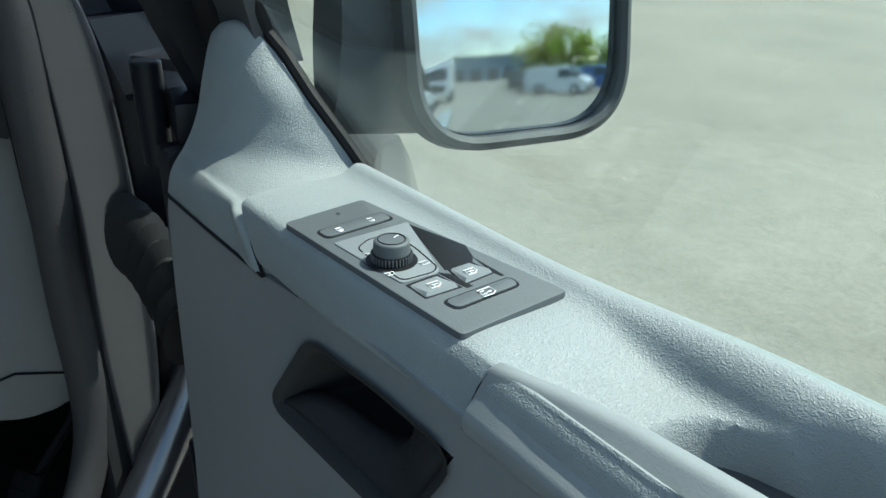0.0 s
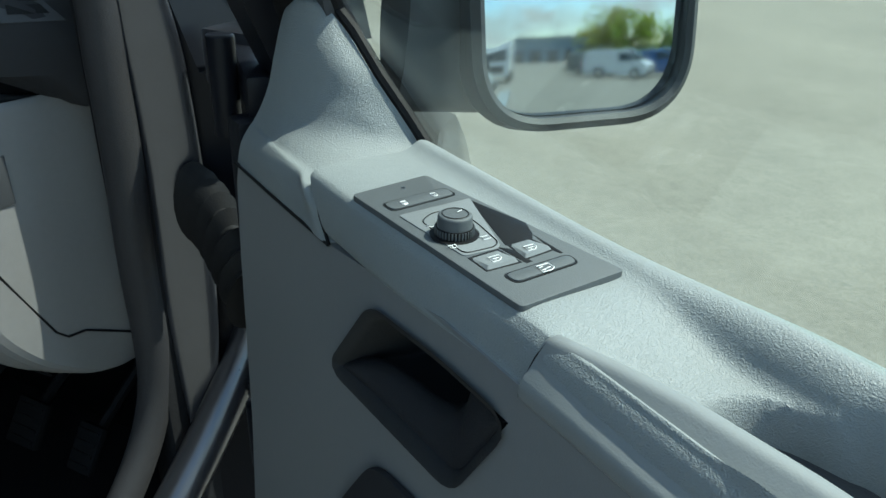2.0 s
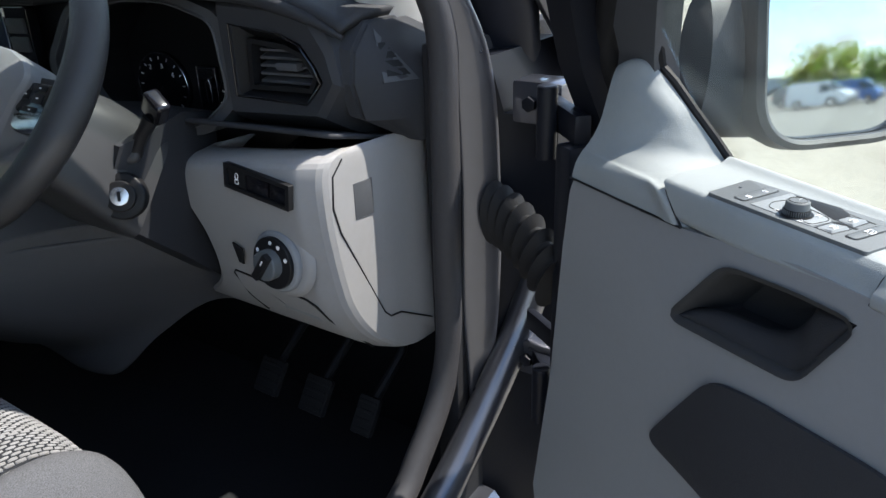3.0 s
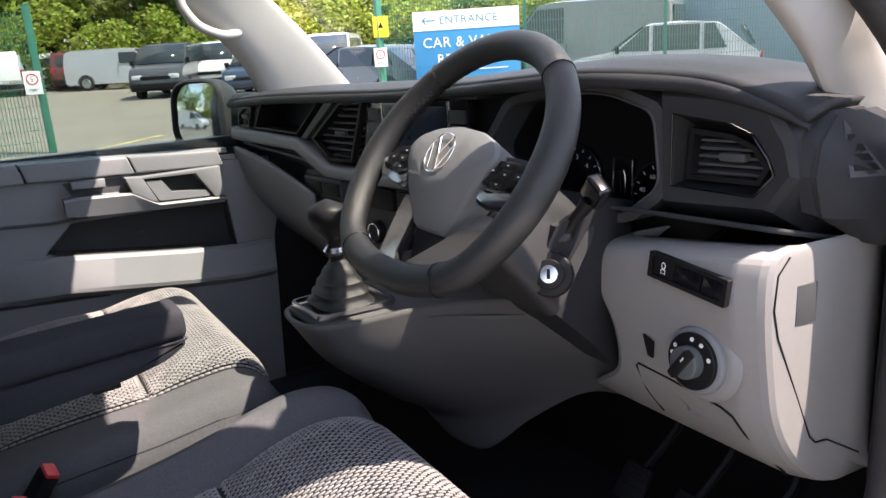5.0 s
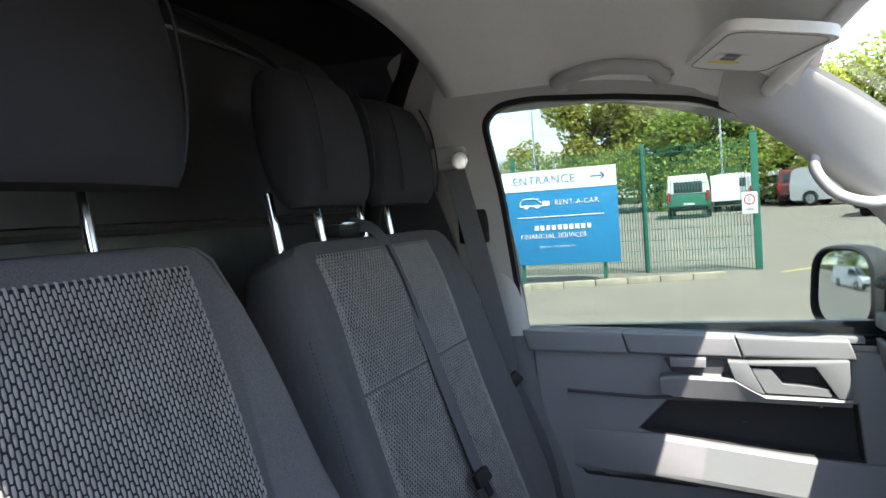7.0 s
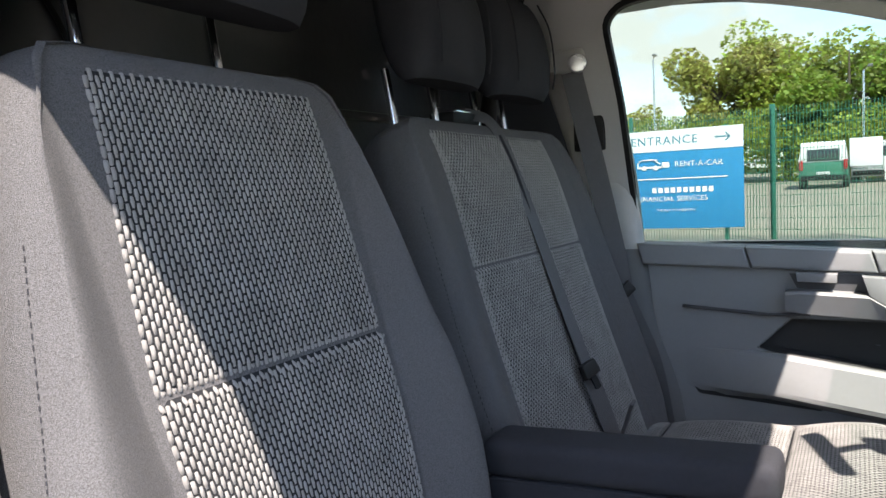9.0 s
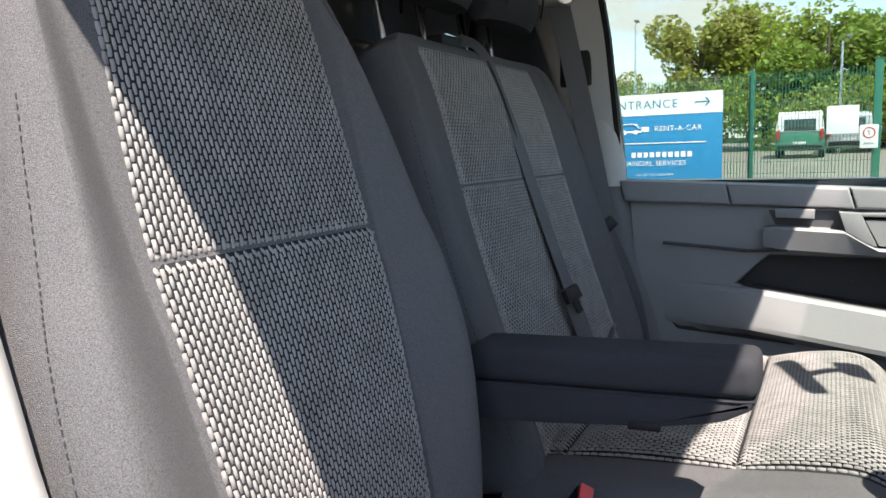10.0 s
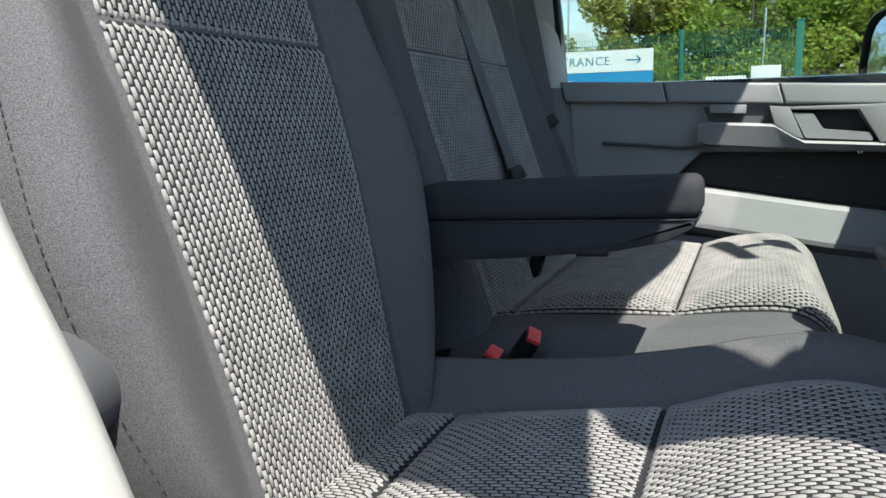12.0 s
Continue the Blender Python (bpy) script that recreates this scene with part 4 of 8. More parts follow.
# slanting divider, main vent, and the pale trim strip that wraps them
slab("divider", [(-0.458, 1.335), (-0.43, 1.335), (-0.285, 1.425), (-0.318, 1.428)], -0.06, 0.012, DARKMID, bevel=0.004)
vent([(-0.405, 1.338), (-0.335, 1.292), (-0.245, 1.296), (-0.187, 1.420), (-0.275, 1.418)], 0.0, "large charcoal centre vent", 8)
strip = [(-0.815, 1.352), (-0.46, 1.337), (-0.335, 1.283), (-0.12, 1.283), (0.10, 1.285), (0.10, 1.262), (-0.12, 1.258), (-0.345, 1.256), (-0.475, 1.308), (-0.815, 1.318)]
part("trim_strip", prism(strip, 0.045, on_face(-0.02), 0.010, 3), GREYLO, dash, "grey painted trim strip")
slab("shelf_slot", [(-0.79, 1.318), (-0.475, 1.308), (-0.36, 1.262), (-0.36, 1.250), (-0.47, 1.262), (-0.79, 1.296)], -0.10, -0.012, BLACK)
part("shelf_rib", tube([SH @ Vector(p) for p in ((-0.79, 0.0, 1.308), (-0.47, 0.0, 1.285), (-0.37, 0.0, 1.256))], 0.004, 8), DARKMID, dash)


# lower passenger panel, rolling under towards the floor
def lower(u, v):
    x = -0.80 + u * 0.40
    top = 1.300 - 0.085 * u ** 1.5
    P = curve_at([(0.018, 0.0), (0.010, -0.06), (-0.02, -0.13), (-0.09, -0.22), (-0.19, -0.32), (-0.30, -0.46)], v)
    return SH @ Vector((x, -P[0], top + P[1]))


bm, _ = grid(lower, 16, 24)
lp = part("lower_panel", bm, GREYLO, dash, "grey lower passenger panel")
lp.modifiers.new("thick", "SOLIDIFY").thickness = 0.01
# centre stack: switch bank, sockets, radio
stack = [(-0.475, 1.262), (0.14, 1.262), (0.14, 1.02), (-0.40, 1.02), (-0.475, 1.165)]
slab("centre_panel", stack, -0.12, -0.004, DARKMID)
bank = part("switch_bank", prism(rounded([(-0.462, 1.172), (-0.30, 1.172), (-0.30, 1.252), (-0.462, 1.252)], 0.006), 0.016, on_face(-0.006), 0.003), DARKMID, dash)
for i in range(2):
    for j in range(2):
        part("switch", prism(rounded([(-0.448 + i * 0.072, 1.180 + j * 0.034), (-0.382 + i * 0.072, 1.180 + j * 0.034), (-0.382 + i * 0.072, 1.208 + j * 0.034), (-0.448 + i * 0.072, 1.208 + j * 0.034)], 0.004), 0.005, on_face(0.010), 0.0015), BLACK, bank)
for i, x in enumerate((-0.17, -0.05)):
    slab("blank_switch", [(x - 0.05, 1.205), (x + 0.05, 1.205), (x + 0.05, 1.248), (x - 0.05, 1.248)], -0.004, 0.006, BLACK, bevel=0.002, r=0.004)
for x in (-0.185, -0.09):
    so = part("power_socket", disc(0.024, 0.014, on_face(-0.002) @ Matrix.Translation((x, 1.155, 0)), 28, 0.004), BLACK, dash)
    part("socket_ring", tube([on_face(0.013) @ Vector((x + 0.019 * math.cos(a), 1.155 + 0.019 * math.sin(a), 0)) for a in (k * math.tau / 28 for k in range(28))], 0.0018, 6, True), CHROME, so, "thin chrome ring")
radio = part("radio", prism(rounded([(-0.215, 1.292), (0.118, 1.292), (0.118, 1.424), (-0.178, 1.424)], 0.006), 0.016, on_face(-0.012), 0.003), PIANO, dash, "gloss black touchscreen radio with knobs")
part("screen", prism([(-0.125, 1.300), (0.062, 1.300), (0.062, 1.412), (-0.122, 1.412)], 0.002, on_face(0.0045)), SCREEN, radio, "dark touchscreen glass")
part("edge_strip", prism([(0.066, 1.296), (0.069, 1.296), (0.069, 1.420), (0.066, 1.420)], 0.003, on_face(0.004)), CHROME, radio)
part("edge_strip", prism([(-0.132, 1.296), (-0.129, 1.296), (-0.128, 1.420), (-0.131, 1.420)], 0.003, on_face(0.004)), CHROME, radio)
for x0, x1 in ((0.074, 0.113), (-0.176, -0.138)):
    for z in (1.395, 1.368):
        part("button", prism(rounded([(x0, z - 0.011), (x1, z - 0.011), (x1, z + 0.011), (x0, z + 0.011)], 0.003), 0.004, on_face(0.004), 0.001), DARKMID, radio)
    k = part("knob", disc(0.014, 0.016, on_face(0.004) @ Matrix.Translation(((x0 + x1) / 2, 1.330, 0)), 24, 0.003), BLACK, radio)
    part("knob_ring", tube([on_face(0.019) @ Vector(((x0 + x1) / 2 + 0.0125 * math.cos(a), 1.330 + 0.0125 * math.sin(a), 0)) for a in (q * math.tau / 24 for q in range(24))], 0.0014, 6, True), CHROME, k)

# instrument binnacle
hoodp = [(0.165, 1.345), (0.225, 1.418), (0.335, 1.436), (0.41, 1.434), (0.482, 1.412), (0.492, 1.315), (0.435, 1.272), (0.30, 1.262), (0.20, 1.28)]
hr_ = rounded(hoodp, 0.02)
binn = part("instrument_binnacle", ring_frame([(x + (x - 0.33) * 0.10, z + (z - 1.35) * 0.14) for x, z in hr_], hr_, 0.05, on_face(-0.040)), DARKMID, dash, "deep charcoal binnacle round the dials")
deep = [(0.33 + (x - 0.33) * 1.04, z - (0.075 if z < 1.35 else 0.0)) for x, z in hr_]
part("lens_tunnel", loft([[on_face(d_) @ Vector((x, z, 0)) for x, z in pl] for pl, d_ in ((hr_, -0.038), (deep, -0.118))], False), BLACK, binn)
part("lens_back", prism(inset(deep, -0.004), 0.004, on_face(-0.119)), BLACK, binn)
part("hood_line", tube([on_face(0.0105) @ Vector((x, z, 0)) for x, z in hr_], 0.0022, 6, True), DARKMID, binn)
for x, z, r_, turn in ((0.235, 1.292, 0.052, 222), (0.402, 1.272, 0.056, 215)):
    g = part("dial", disc(r_ + 0.002, 0.006, on_face(-0.1145) @ Matrix.Translation((x, z, 0)), 40), PIANO, binn)
    part("dial_ring", tube([on_face(-0.1075) @ Vector((x + r_ * math.cos(a), z + r_ * math.sin(a), 0)) for a in (k * math.tau / 40 for k in range(40))], 0.0009, 6, True), SATIN, g)
    for k in range(13):
        a = radians(220 - k * 260 / 12)
        part("tick", prism([(r_ - 0.010, -0.0006), (r_ - 0.005, -0.0006), (r_ - 0.005, 0.0006), (r_ - 0.010, 0.0006)], 0.0008, on_face(-0.108) @ Matrix.Translation((x, z, 0)) @ pose(0, 0, 0, 0, 0, math.degrees(a))), WHITEMARK, g)
    part("needle", prism([(0.0, -0.0012), (0.040, -0.0005), (0.040, 0.0005), (0.0, 0.0012)], 0.0012, on_face(-0.107) @ Matrix.Translation((x, z, 0)) @ pose(0, 0, 0, 0, 0, turn)), SATIN, g)
for tx, x, z in (("2", 0.211, 1.318), ("3", 0.236, 1.320), ("4", 0.256, 1.307)):
    lettering(tx, 0.011, on_face(-0.108) @ Matrix.Translation((x, z, 0)), WHITEMARK, binn, "numeral")
for tx, x, z in (("20", 0.355, 1.254), ("40", 0.360, 1.279), ("60", 0.378, 1.300), ("80", 0.404, 1.307)):
    lettering(tx, 0.010, on_face(-0.108) @ Matrix.Translation((x, z, 0)), WHITEMARK, binn, "numeral")
disp = part("trip_display", prism(rounded([(0.308, 1.238), (0.350, 1.238), (0.350, 1.328), (0.308, 1.328)], 0.004), 0.004, on_face(-0.1125)), PIANO, binn)
part("display_line", tube([on_face(-0.1075) @ Vector((x, z, 0)) for x, z in ((0.311, 1.241), (0.347, 1.241), (0.347, 1.325), (0.311, 1.325))], 0.0006, 4, True), SATIN, disp)
part("van_icon", tube([on_face(-0.1078) @ Vector((x, z, 0)) for x, z in ((0.325, 1.272), (0.333, 1.272), (0.334, 1.300), (0.331, 1.308), (0.327, 1.308), (0.324, 1.300))], 0.0007, 4, True), SATIN, disp)

# driver side vent pod and end cap
pod = [(0.497, 1.432), (0.600, 1.424), (0.632, 1.410), (0.652, 1.378), (0.660, 1.345), (0.632, 1.304), (0.500, 1.300)]
vout = [(0.513, 1.410), (0.584, 1.401), (0.616, 1.388), (0.635, 1.362), (0.643, 1.344), (0.620, 1.317), (0.512, 1.321)]
podc = (0.575, 1.36)


def pod_ring(grow, low, d_):
    """The pod's outline swollen by grow, its underside let down by low."""
    return [on_face(d_) @ Vector((x + grow * (1.0 if x > podc[0] else -0.4), z + (grow if z > podc[1] else -low), 0)) for x, z in pod]


part("vent_pod", loft([pod_ring(0.004, 0.050, -0.11), pod_ring(0.010, 0.040, -0.06), pod_ring(0.012, 0.014, -0.008), pod_ring(0.008, 0.004, 0.008), pod_ring(0.0, 0.0, 0.014), [on_face(0.010) @ Vector((x, z, 0)) for x, z in vout], [on_face(-0.05) @ Vector((x, z, 0)) for x, z in vout]], False), DARK, dash, "charcoal pod round the driver vent", angle=24)
part("vent_edge", tube([on_face(0.015) @ Vector((x, z, 0)) for x, z in vout], 0.0013, 6, True), PIANO, dash)
vin = [(0.528, 1.392), (0.584, 1.386), (0.612, 1.374), (0.630, 1.349), (0.618, 1.328), (0.522, 1.328)]
part("vent_funnel", loft([[on_face(d_) @ Vector((x, z, 0)) for x, z in pl] for pl, d_ in (([(0.513, 1.410), (0.584, 1.401), (0.620, 1.384), (0.643, 1.344), (0.620, 1.317), (0.512, 1.321)], 0.010), (vin, -0.012))], False), BLACK, dash)
vent(vin, -0.010, "charcoal driver vent", 5)


def cap_ring(x, front, zf, zt, zb, k=0.0):
    """A section across the dash end: its nose, top and underside."""
    return [Vector((x, y, z)) for y, z in ((front + k, zf), (front + 0.006 + k, zf + (zt - zf) * 0.55), (front + 0.035 + k, zt - k), (0.63, zt - k), (0.63, zb + k), (0.565, zb + 0.004 + k), (front + 0.016 + k, zf - (zf - zb) * 0.5 + k))]


cap = loft([cap_ring(0.662, 0.463, 1.345, 1.418, 1.258), cap_ring(0.676, 0.467, 1.343, 1.412, 1.254), cap_ring(0.6775, 0.467, 1.343, 1.412, 1.254, 0.004), cap_ring(0.6805, 0.469, 1.342, 1.411, 1.252, 0.004), cap_ring(0.682, 0.470, 1.342, 1.410, 1.250), cap_ring(0.695, 0.492, 1.336, 1.390, 1.250), cap_ring(0.707, 0.524, 1.331, 1.362, 1.25), cap_ring(0.715, 0.552, 1.322, 1.338, 1.256)])
capo = part("end_cap", cap, DARK, dash, "charcoal end cap with a side window vent", angle=28)
PA, PB, PC = Vector((0.682, 0.508, 1.402)), Vector((0.711, 0.556, 1.337)), Vector((0.697, 0.503, 1.340))
pn = (PB - PA).cross(PC - PA).normalized()
pn = pn if pn.x > 0 else -pn
lift_ = pn * 0.004
plq = bmesh.new()
tri = [PA + lift_, PA.lerp(PB, 0.10) + lift_, PB + lift_, PC + lift_]
tv = [plq.verts.new(p) for p in tri] + [plq.verts.new(p - pn * 0.012) for p in tri]
plq.faces.new(tv[:4])
for q in range(4):
    plq.faces.new((tv[q], tv[(q + 1) % 4], tv[(q + 1) % 4 + 4], tv[q + 4]))
part("vent_plaque", plq, DARKMID, capo)
for q in range(4):
    f0, f1 = 0.26 + q * 0.17, 0.26 + q * 0.17 + 0.125
    A0, A1 = PA.lerp(PC, f0).lerp(PA.lerp(PB, f0), 0.16), PA.lerp(PC, f0).lerp(PA.lerp(PB, f0), 0.84)
    B0, B1 = PA.lerp(PC, f1).lerp(PA.lerp(PB, f1), 0.14), PA.lerp(PC, f1).lerp(PA.lerp(PB, f1), 0.86)
    sl = bmesh.new()
    fr_ = [sl.verts.new(p + pn * 0.0048) for p in (A0, A1, B1, B0)]
    bk_ = [sl.verts.new(p - pn * 0.002) for p in (A0, A1, B1, B0)]
    sl.faces.new(fr_)
    for w_ in range(4):
        sl.faces.new((fr_[w_], fr_[(w_ + 1) % 4], bk_[(w_ + 1) % 4], bk_[w_]))
    part("vent_slot", sl, BLACK, capo, "black slot")
# dark shelf between the vent pod and the lower panel
bm, _ = grid(lambda u, v: SH @ Vector((0.20 + 0.47 * u, -0.034 + 0.12 * v, 1.262 + 0.028 * min(1, u * 2.2) - 0.030 * v)), 12, 4)
un = part("underside", bm, DARK, dash)
un.modifiers.new("thick", "SOLIDIFY").thickness = 0.006

# lower driver panel with switches, headlight dial, fuse cover
LOW = [(1.268, 0.440, 0.425), (1.255, 0.398, 0.418), (1.20, 0.392, 0.402), (1.12, 0.402, 0.435), (1.05, 0.420, 0.425), (0.99, 0.460, 0.345), (0.945, 0.515, 0.275), (0.93, 0.55, 0.26)]


def lower_y(z):
    """How far forward the lower panel's face lies at a height."""
    rows = sorted(LOW)
    for (z0, y0, _), (z1, y1, _) in zip(rows, rows[1:]):
        if z <= z1:
            return y0 + (y1 - y0) * max(0, z - z0) / (z1 - z0)
    return rows[-1][1]


def lower_skin(u, v):
    z, y, xl = curve_at(LOW, v)
    row = [(xl + 0.012, y + 0.10), (xl, y + 0.02), (xl + 0.003, y + 0.006), (xl + 0.014, y), (0.48, y - 0.001), (0.58, y - 0.001), (0.637, y), (0.643, y + 0.0015), (0.664, y + 0.012), (0.670, y + 0.018), (0.673, y + 0.026), (0.679, y + 0.09), (0.690, 0.62)]
    q = u * (len(row) - 1)
    k = min(int(q), len(row) - 2)
    (xa, ya), (xb, yb) = row[k], row[k + 1]
    x = xa + (xb - xa) * (q - k)
    fall = 0.026 * min(1.0, max(0.0, (0.65 - x) / 0.22)) * min(1.0, max(0.0, (z - 1.17) / 0.09))
    return (x, ya + (yb - ya) * (q - k), z - fall)


bm, _ = grid(lower_skin, 48, 40)
lowp = part("driver_lower_panel", bm, GREY, dash, "light grey grained lower panel", angle=14)
lowp.modifiers.new("thick", "SOLIDIFY").thickness = 0.006
part("fuse_cover_line", tube([(0.6745, 0.443, 1.258), (0.6735, 0.425, 1.240), (0.6735, 0.421, 1.20), (0.6740, 0.430, 1.165), (0.6765, 0.500, 1.02), (0.6775, 0.512, 1.008), (0.680, 0.532, 1.006), (0.684, 0.60, 0.966)], 0.0014, 6), BLACK, lowp)
part("badge_recess", prism([(-0.009, -0.024), (0.023, -0.024), (0.023, 0.024), (-0.009, 0.024)], 0.003, facing((0.6755, 0.466, 1.198), (1, -0.12, 0)), 0.001), DARKMID, lowp, "dark grey blank cover")
bl = facing((0.584, 0.390, 1.226), (-0.03, -1, 0.05), (0.10, 0, 1))
sw = part("switch_block", ring_frame(rounded([(-0.060, -0.0165), (0.058, -0.0165), (0.058, 0.0165), (-0.060, 0.0165)], 0.002), rounded([(-0.054, -0.0115), (0.052, -0.0115), (0.052, 0.0115), (-0.054, 0.0115)], 0.002), 0.008, bl), BLACK, dash, "dark switch panel with one button")
part("switch_base", prism([(-0.055, -0.0125), (0.053, -0.0125), (0.053, 0.0125), (-0.055, 0.0125)], 0.003, bl), PIANO, sw)
for x, w_, m_ in ((-0.037, 0.031, BLACK), (0.0, 0.040, PIANO), (0.037, 0.028, PIANO)):
    part("switch", prism(rounded([(x - w_ / 2, -0.0110), (x + w_ / 2, -0.0110), (x + w_ / 2, 0.0110), (x - w_ / 2, 0.0110)], 0.001), 0.003, bl @ pose(0, 0, 0.003), 0.0006), m_, sw)
part("switch_mark", tube([bl @ Vector((-0.037 + x, y, 0.0064)) for x, y in ((-0.003, -0.002), (-0.003, -0.007), (0.003, -0.007), (0.003, -0.002))], 0.0006, 4, True), WHITEMARK, sw)
part("switch_mark", tube([bl @ Vector((-0.037 + 0.0028 * math.cos(a), 0.003 + 0.004 * math.sin(a), 0.0064)) for a in (k * math.tau / 12 for k in range(12))], 0.0006, 4, True), WHITEMARK, sw)
dl = facing((0.595, 0.398, 1.123), (-0.02, -1, 0.10))
part("dial_boss", disc(0.052, 0.010, dl @ pose(0.004, 0, -0.006), 44, 0.006, r2=0.046), GREY, dash)
hl = part("headlight_switch", disc(0.042, 0.012, dl, 40, 0.006), GREYLO, dash, "round headlight switch in a grey bezel")
part("dial_face", disc(0.035, 0.008, dl @ pose(0, 0, 0.010), 40, 0.002), BLACK, hl)
part("rotary", disc(0.020, 0.014, dl @ pose(0, 0, 0.018), 28, 0.003), PANELBLK, hl)
part("grip", prism(rounded([(-0.006, -0.021), (0.006, -0.021), (0.006, 0.021), (-0.006, 0.021)], 0.003), 0.008, dl @ pose(0, 0, 0.031, 0, 0, -35), 0.002), BLACK, hl)
part("pointer", prism([(-0.001, 0.006), (0.001, 0.006), (0.001, 0.013), (-0.001, 0.013)], 0.0006, dl @ pose(0, 0, 0.0391, 0, 0, -35)), WHITEMARK, hl)
for ang in (150, 172, 225, 60, 20, 90):
    ca, sa = math.cos(radians(ang)), math.sin(radians(ang))
    part("symbol", disc(0.0028, 0.0008, dl @ pose(0.028 * ca, 0.028 * sa, 0.0181), 10), WHITEMARK, hl)
part("card_slot", prism([(-0.014, 0.012), (0.004, 0.006), (0.004, -0.016), (-0.004, -0.014)], 0.003, facing((0.520, 0.396, 1.118), (0, -1, 0.05))), BLACK, dash)
part("stowage_lid_line", tube([(x, lower_y(z) - 0.0035, z) for x, z in ((0.490, 0.995), (0.482, 1.03), (0.479, 1.072), (0.484, 1.077), (0.54, 1.072), (0.615, 1.062), (0.630, 1.055), (0.637, 1.03), (0.650, 0.955))], 0.0016, 6), BLACK, dash)
gr_ = bmesh.new()
for pts in (((0.535, 1.052), (0.548, 1.040), (0.553, 1.026), (0.560, 1.036)), ((0.548, 1.040), (0.612, 1.034), (0.618, 1.020), (0.553, 1.026))):
    gr_.faces.new([gr_.verts.new((x, lower_y(z) - 0.0055 + (0.004 if q in (0, 1) else 0), z)) for q, (x, z) in enumerate(pts)])
part("stowage_grip", gr_, GREYLO, dash, "shallow finger hollow in the lid")

# centre console under the stack, with the gear lever
console = thing("centre_console", "grey plastic console and knee panel below the dash centre", "console")
KNEE = [[(-0.11, 0.47, 1.105), (-0.10, 0.48, 1.0), (-0.085, 0.49, 0.90), (-0.075, 0.50, 0.845), (-0.05, 0.52, 0.785)],
        [(-0.030, 0.20, 1.105), (-0.028, 0.27, 1.0), (-0.032, 0.35, 0.90), (-0.035, 0.38, 0.842), (-0.018, 0.41, 0.782)],
        [(0.002, 0.085, 1.103), (0.004, 0.15, 0.995), (0.0, 0.265, 0.89), (-0.010, 0.335, 0.838), (0.008, 0.375, 0.778)],
        [(0.125, 0.092, 1.103), (0.135, 0.165, 1.02), (0.125, 0.29, 0.92), (0.110, 0.375, 0.848), (0.105, 0.402, 0.775)],
        [(0.215, 0.27, 1.125), (0.225, 0.30, 1.05), (0.215, 0.375, 0.96), (0.20, 0.43, 0.895), (0.195, 0.448, 0.862)],
        [(0.335, 0.395, 1.13), (0.34, 0.43, 1.05), (0.315, 0.47, 0.99), (0.29, 0.49, 0.948), (0.285, 0.503, 0.93)],
        [(0.43, 0.46, 1.12), (0.43, 0.48, 1.05), (0.42, 0.51, 0.99), (0.40, 0.53, 0.955), (0.39, 0.54, 0.94)]]


def knee(u, v):
    col = [curve_at(c, v) for c in KNEE]
    return curve_at(col, u)


bm, _ = grid(knee, 60, 40)
kb = part("body", bm, KNEESHADE, console, "grey knee panel", angle=60)
kb.modifiers.new("thick", "SOLIDIFY").thickness = -0.008
top_ = rounded([(-0.11, 0.47), (-0.030, 0.20), (0.000, 0.083), (0.127, 0.090), (0.20, 0.235), (0.33, 0.40), (0.33, 0.47)], 0.02)
part("top_plate", prism(inset(top_, 0.006), 0.008, pose(0, 0, 1.098), 0.004, 3), KNEESHADE, console)
gear = thing("gear_lever", "black gear lever with leather gaiter in a satin surround", "gear lever", pose(0.052, 0.155, 1.110))
part("surround", ring_frame(rounded([(-0.048, -0.062), (0.066, -0.058), (0.072, 0.080), (-0.058, 0.080)], 0.016), rounded([(-0.043, -0.057), (0.061, -0.053), (0.066, 0.075), (-0.052, 0.075)], 0.013), 0.008, pose(0, 0, 0)), SATIN, gear, "satin silver frame")
rings = []
for k in range(13):
    f = k / 12
    r = 0.046 * (1 - f) ** 0.8 + 0.013
    r *= 1 + 0.05 * math.cos(k * 2.1)
    rings.append([Vector((r * math.copysign(abs(math.cos(a)) ** 0.7, math.cos(a)) + 0.018 * f, 0.01 + r * 0.8 * math.copysign(abs(math.sin(a)) ** 0.7, math.sin(a)) - 0.005 * f, 0.005 + 0.075 * f)) for a in (q * math.tau / 24 for q in range(24))])
part("gaiter", loft(rings), LEATHER, gear, "folded black leather gaiter")
part("shaft", tube([(0.018, 0.005, 0.07), (0.024, 0.0, 0.12)], [0.013, 0.010], 14), BLACK, gear)
part("collar", tube([(0.022, 0.001, 0.092), (0.023, 0.0, 0.098), (0.0235, 0.0, 0.104)], [0.014, 0.019, 0.014], 22), SATIN, gear, "silver ring")
rings = []
for k in range(21):
    f = k / 20
    r = curve_at([(0.012, 0), (0.013, 0), (0.020, 0), (0.0285, 0), (0.033, 0), (0.033, 0), (0.026, 0), (0.003, 0)], f)[0]
    rings.append([Vector((0.024 + 0.012 * f + r * math.cos(a), -0.012 * f + r * math.sin(a), 0.105 + 0.078 * f)) for a in (q * math.tau / 24 for q in range(24))])
part("knob", loft(rings), BLACK, gear, "round black gear knob")

# steering column
colm = thing("steering_column", "grey plastic steering column shroud with ignition lock and stalk", "steering column")
AX = Vector((0, -0.79, 0.61))
C0 = Vector((0.373, 0.19, 1.365))


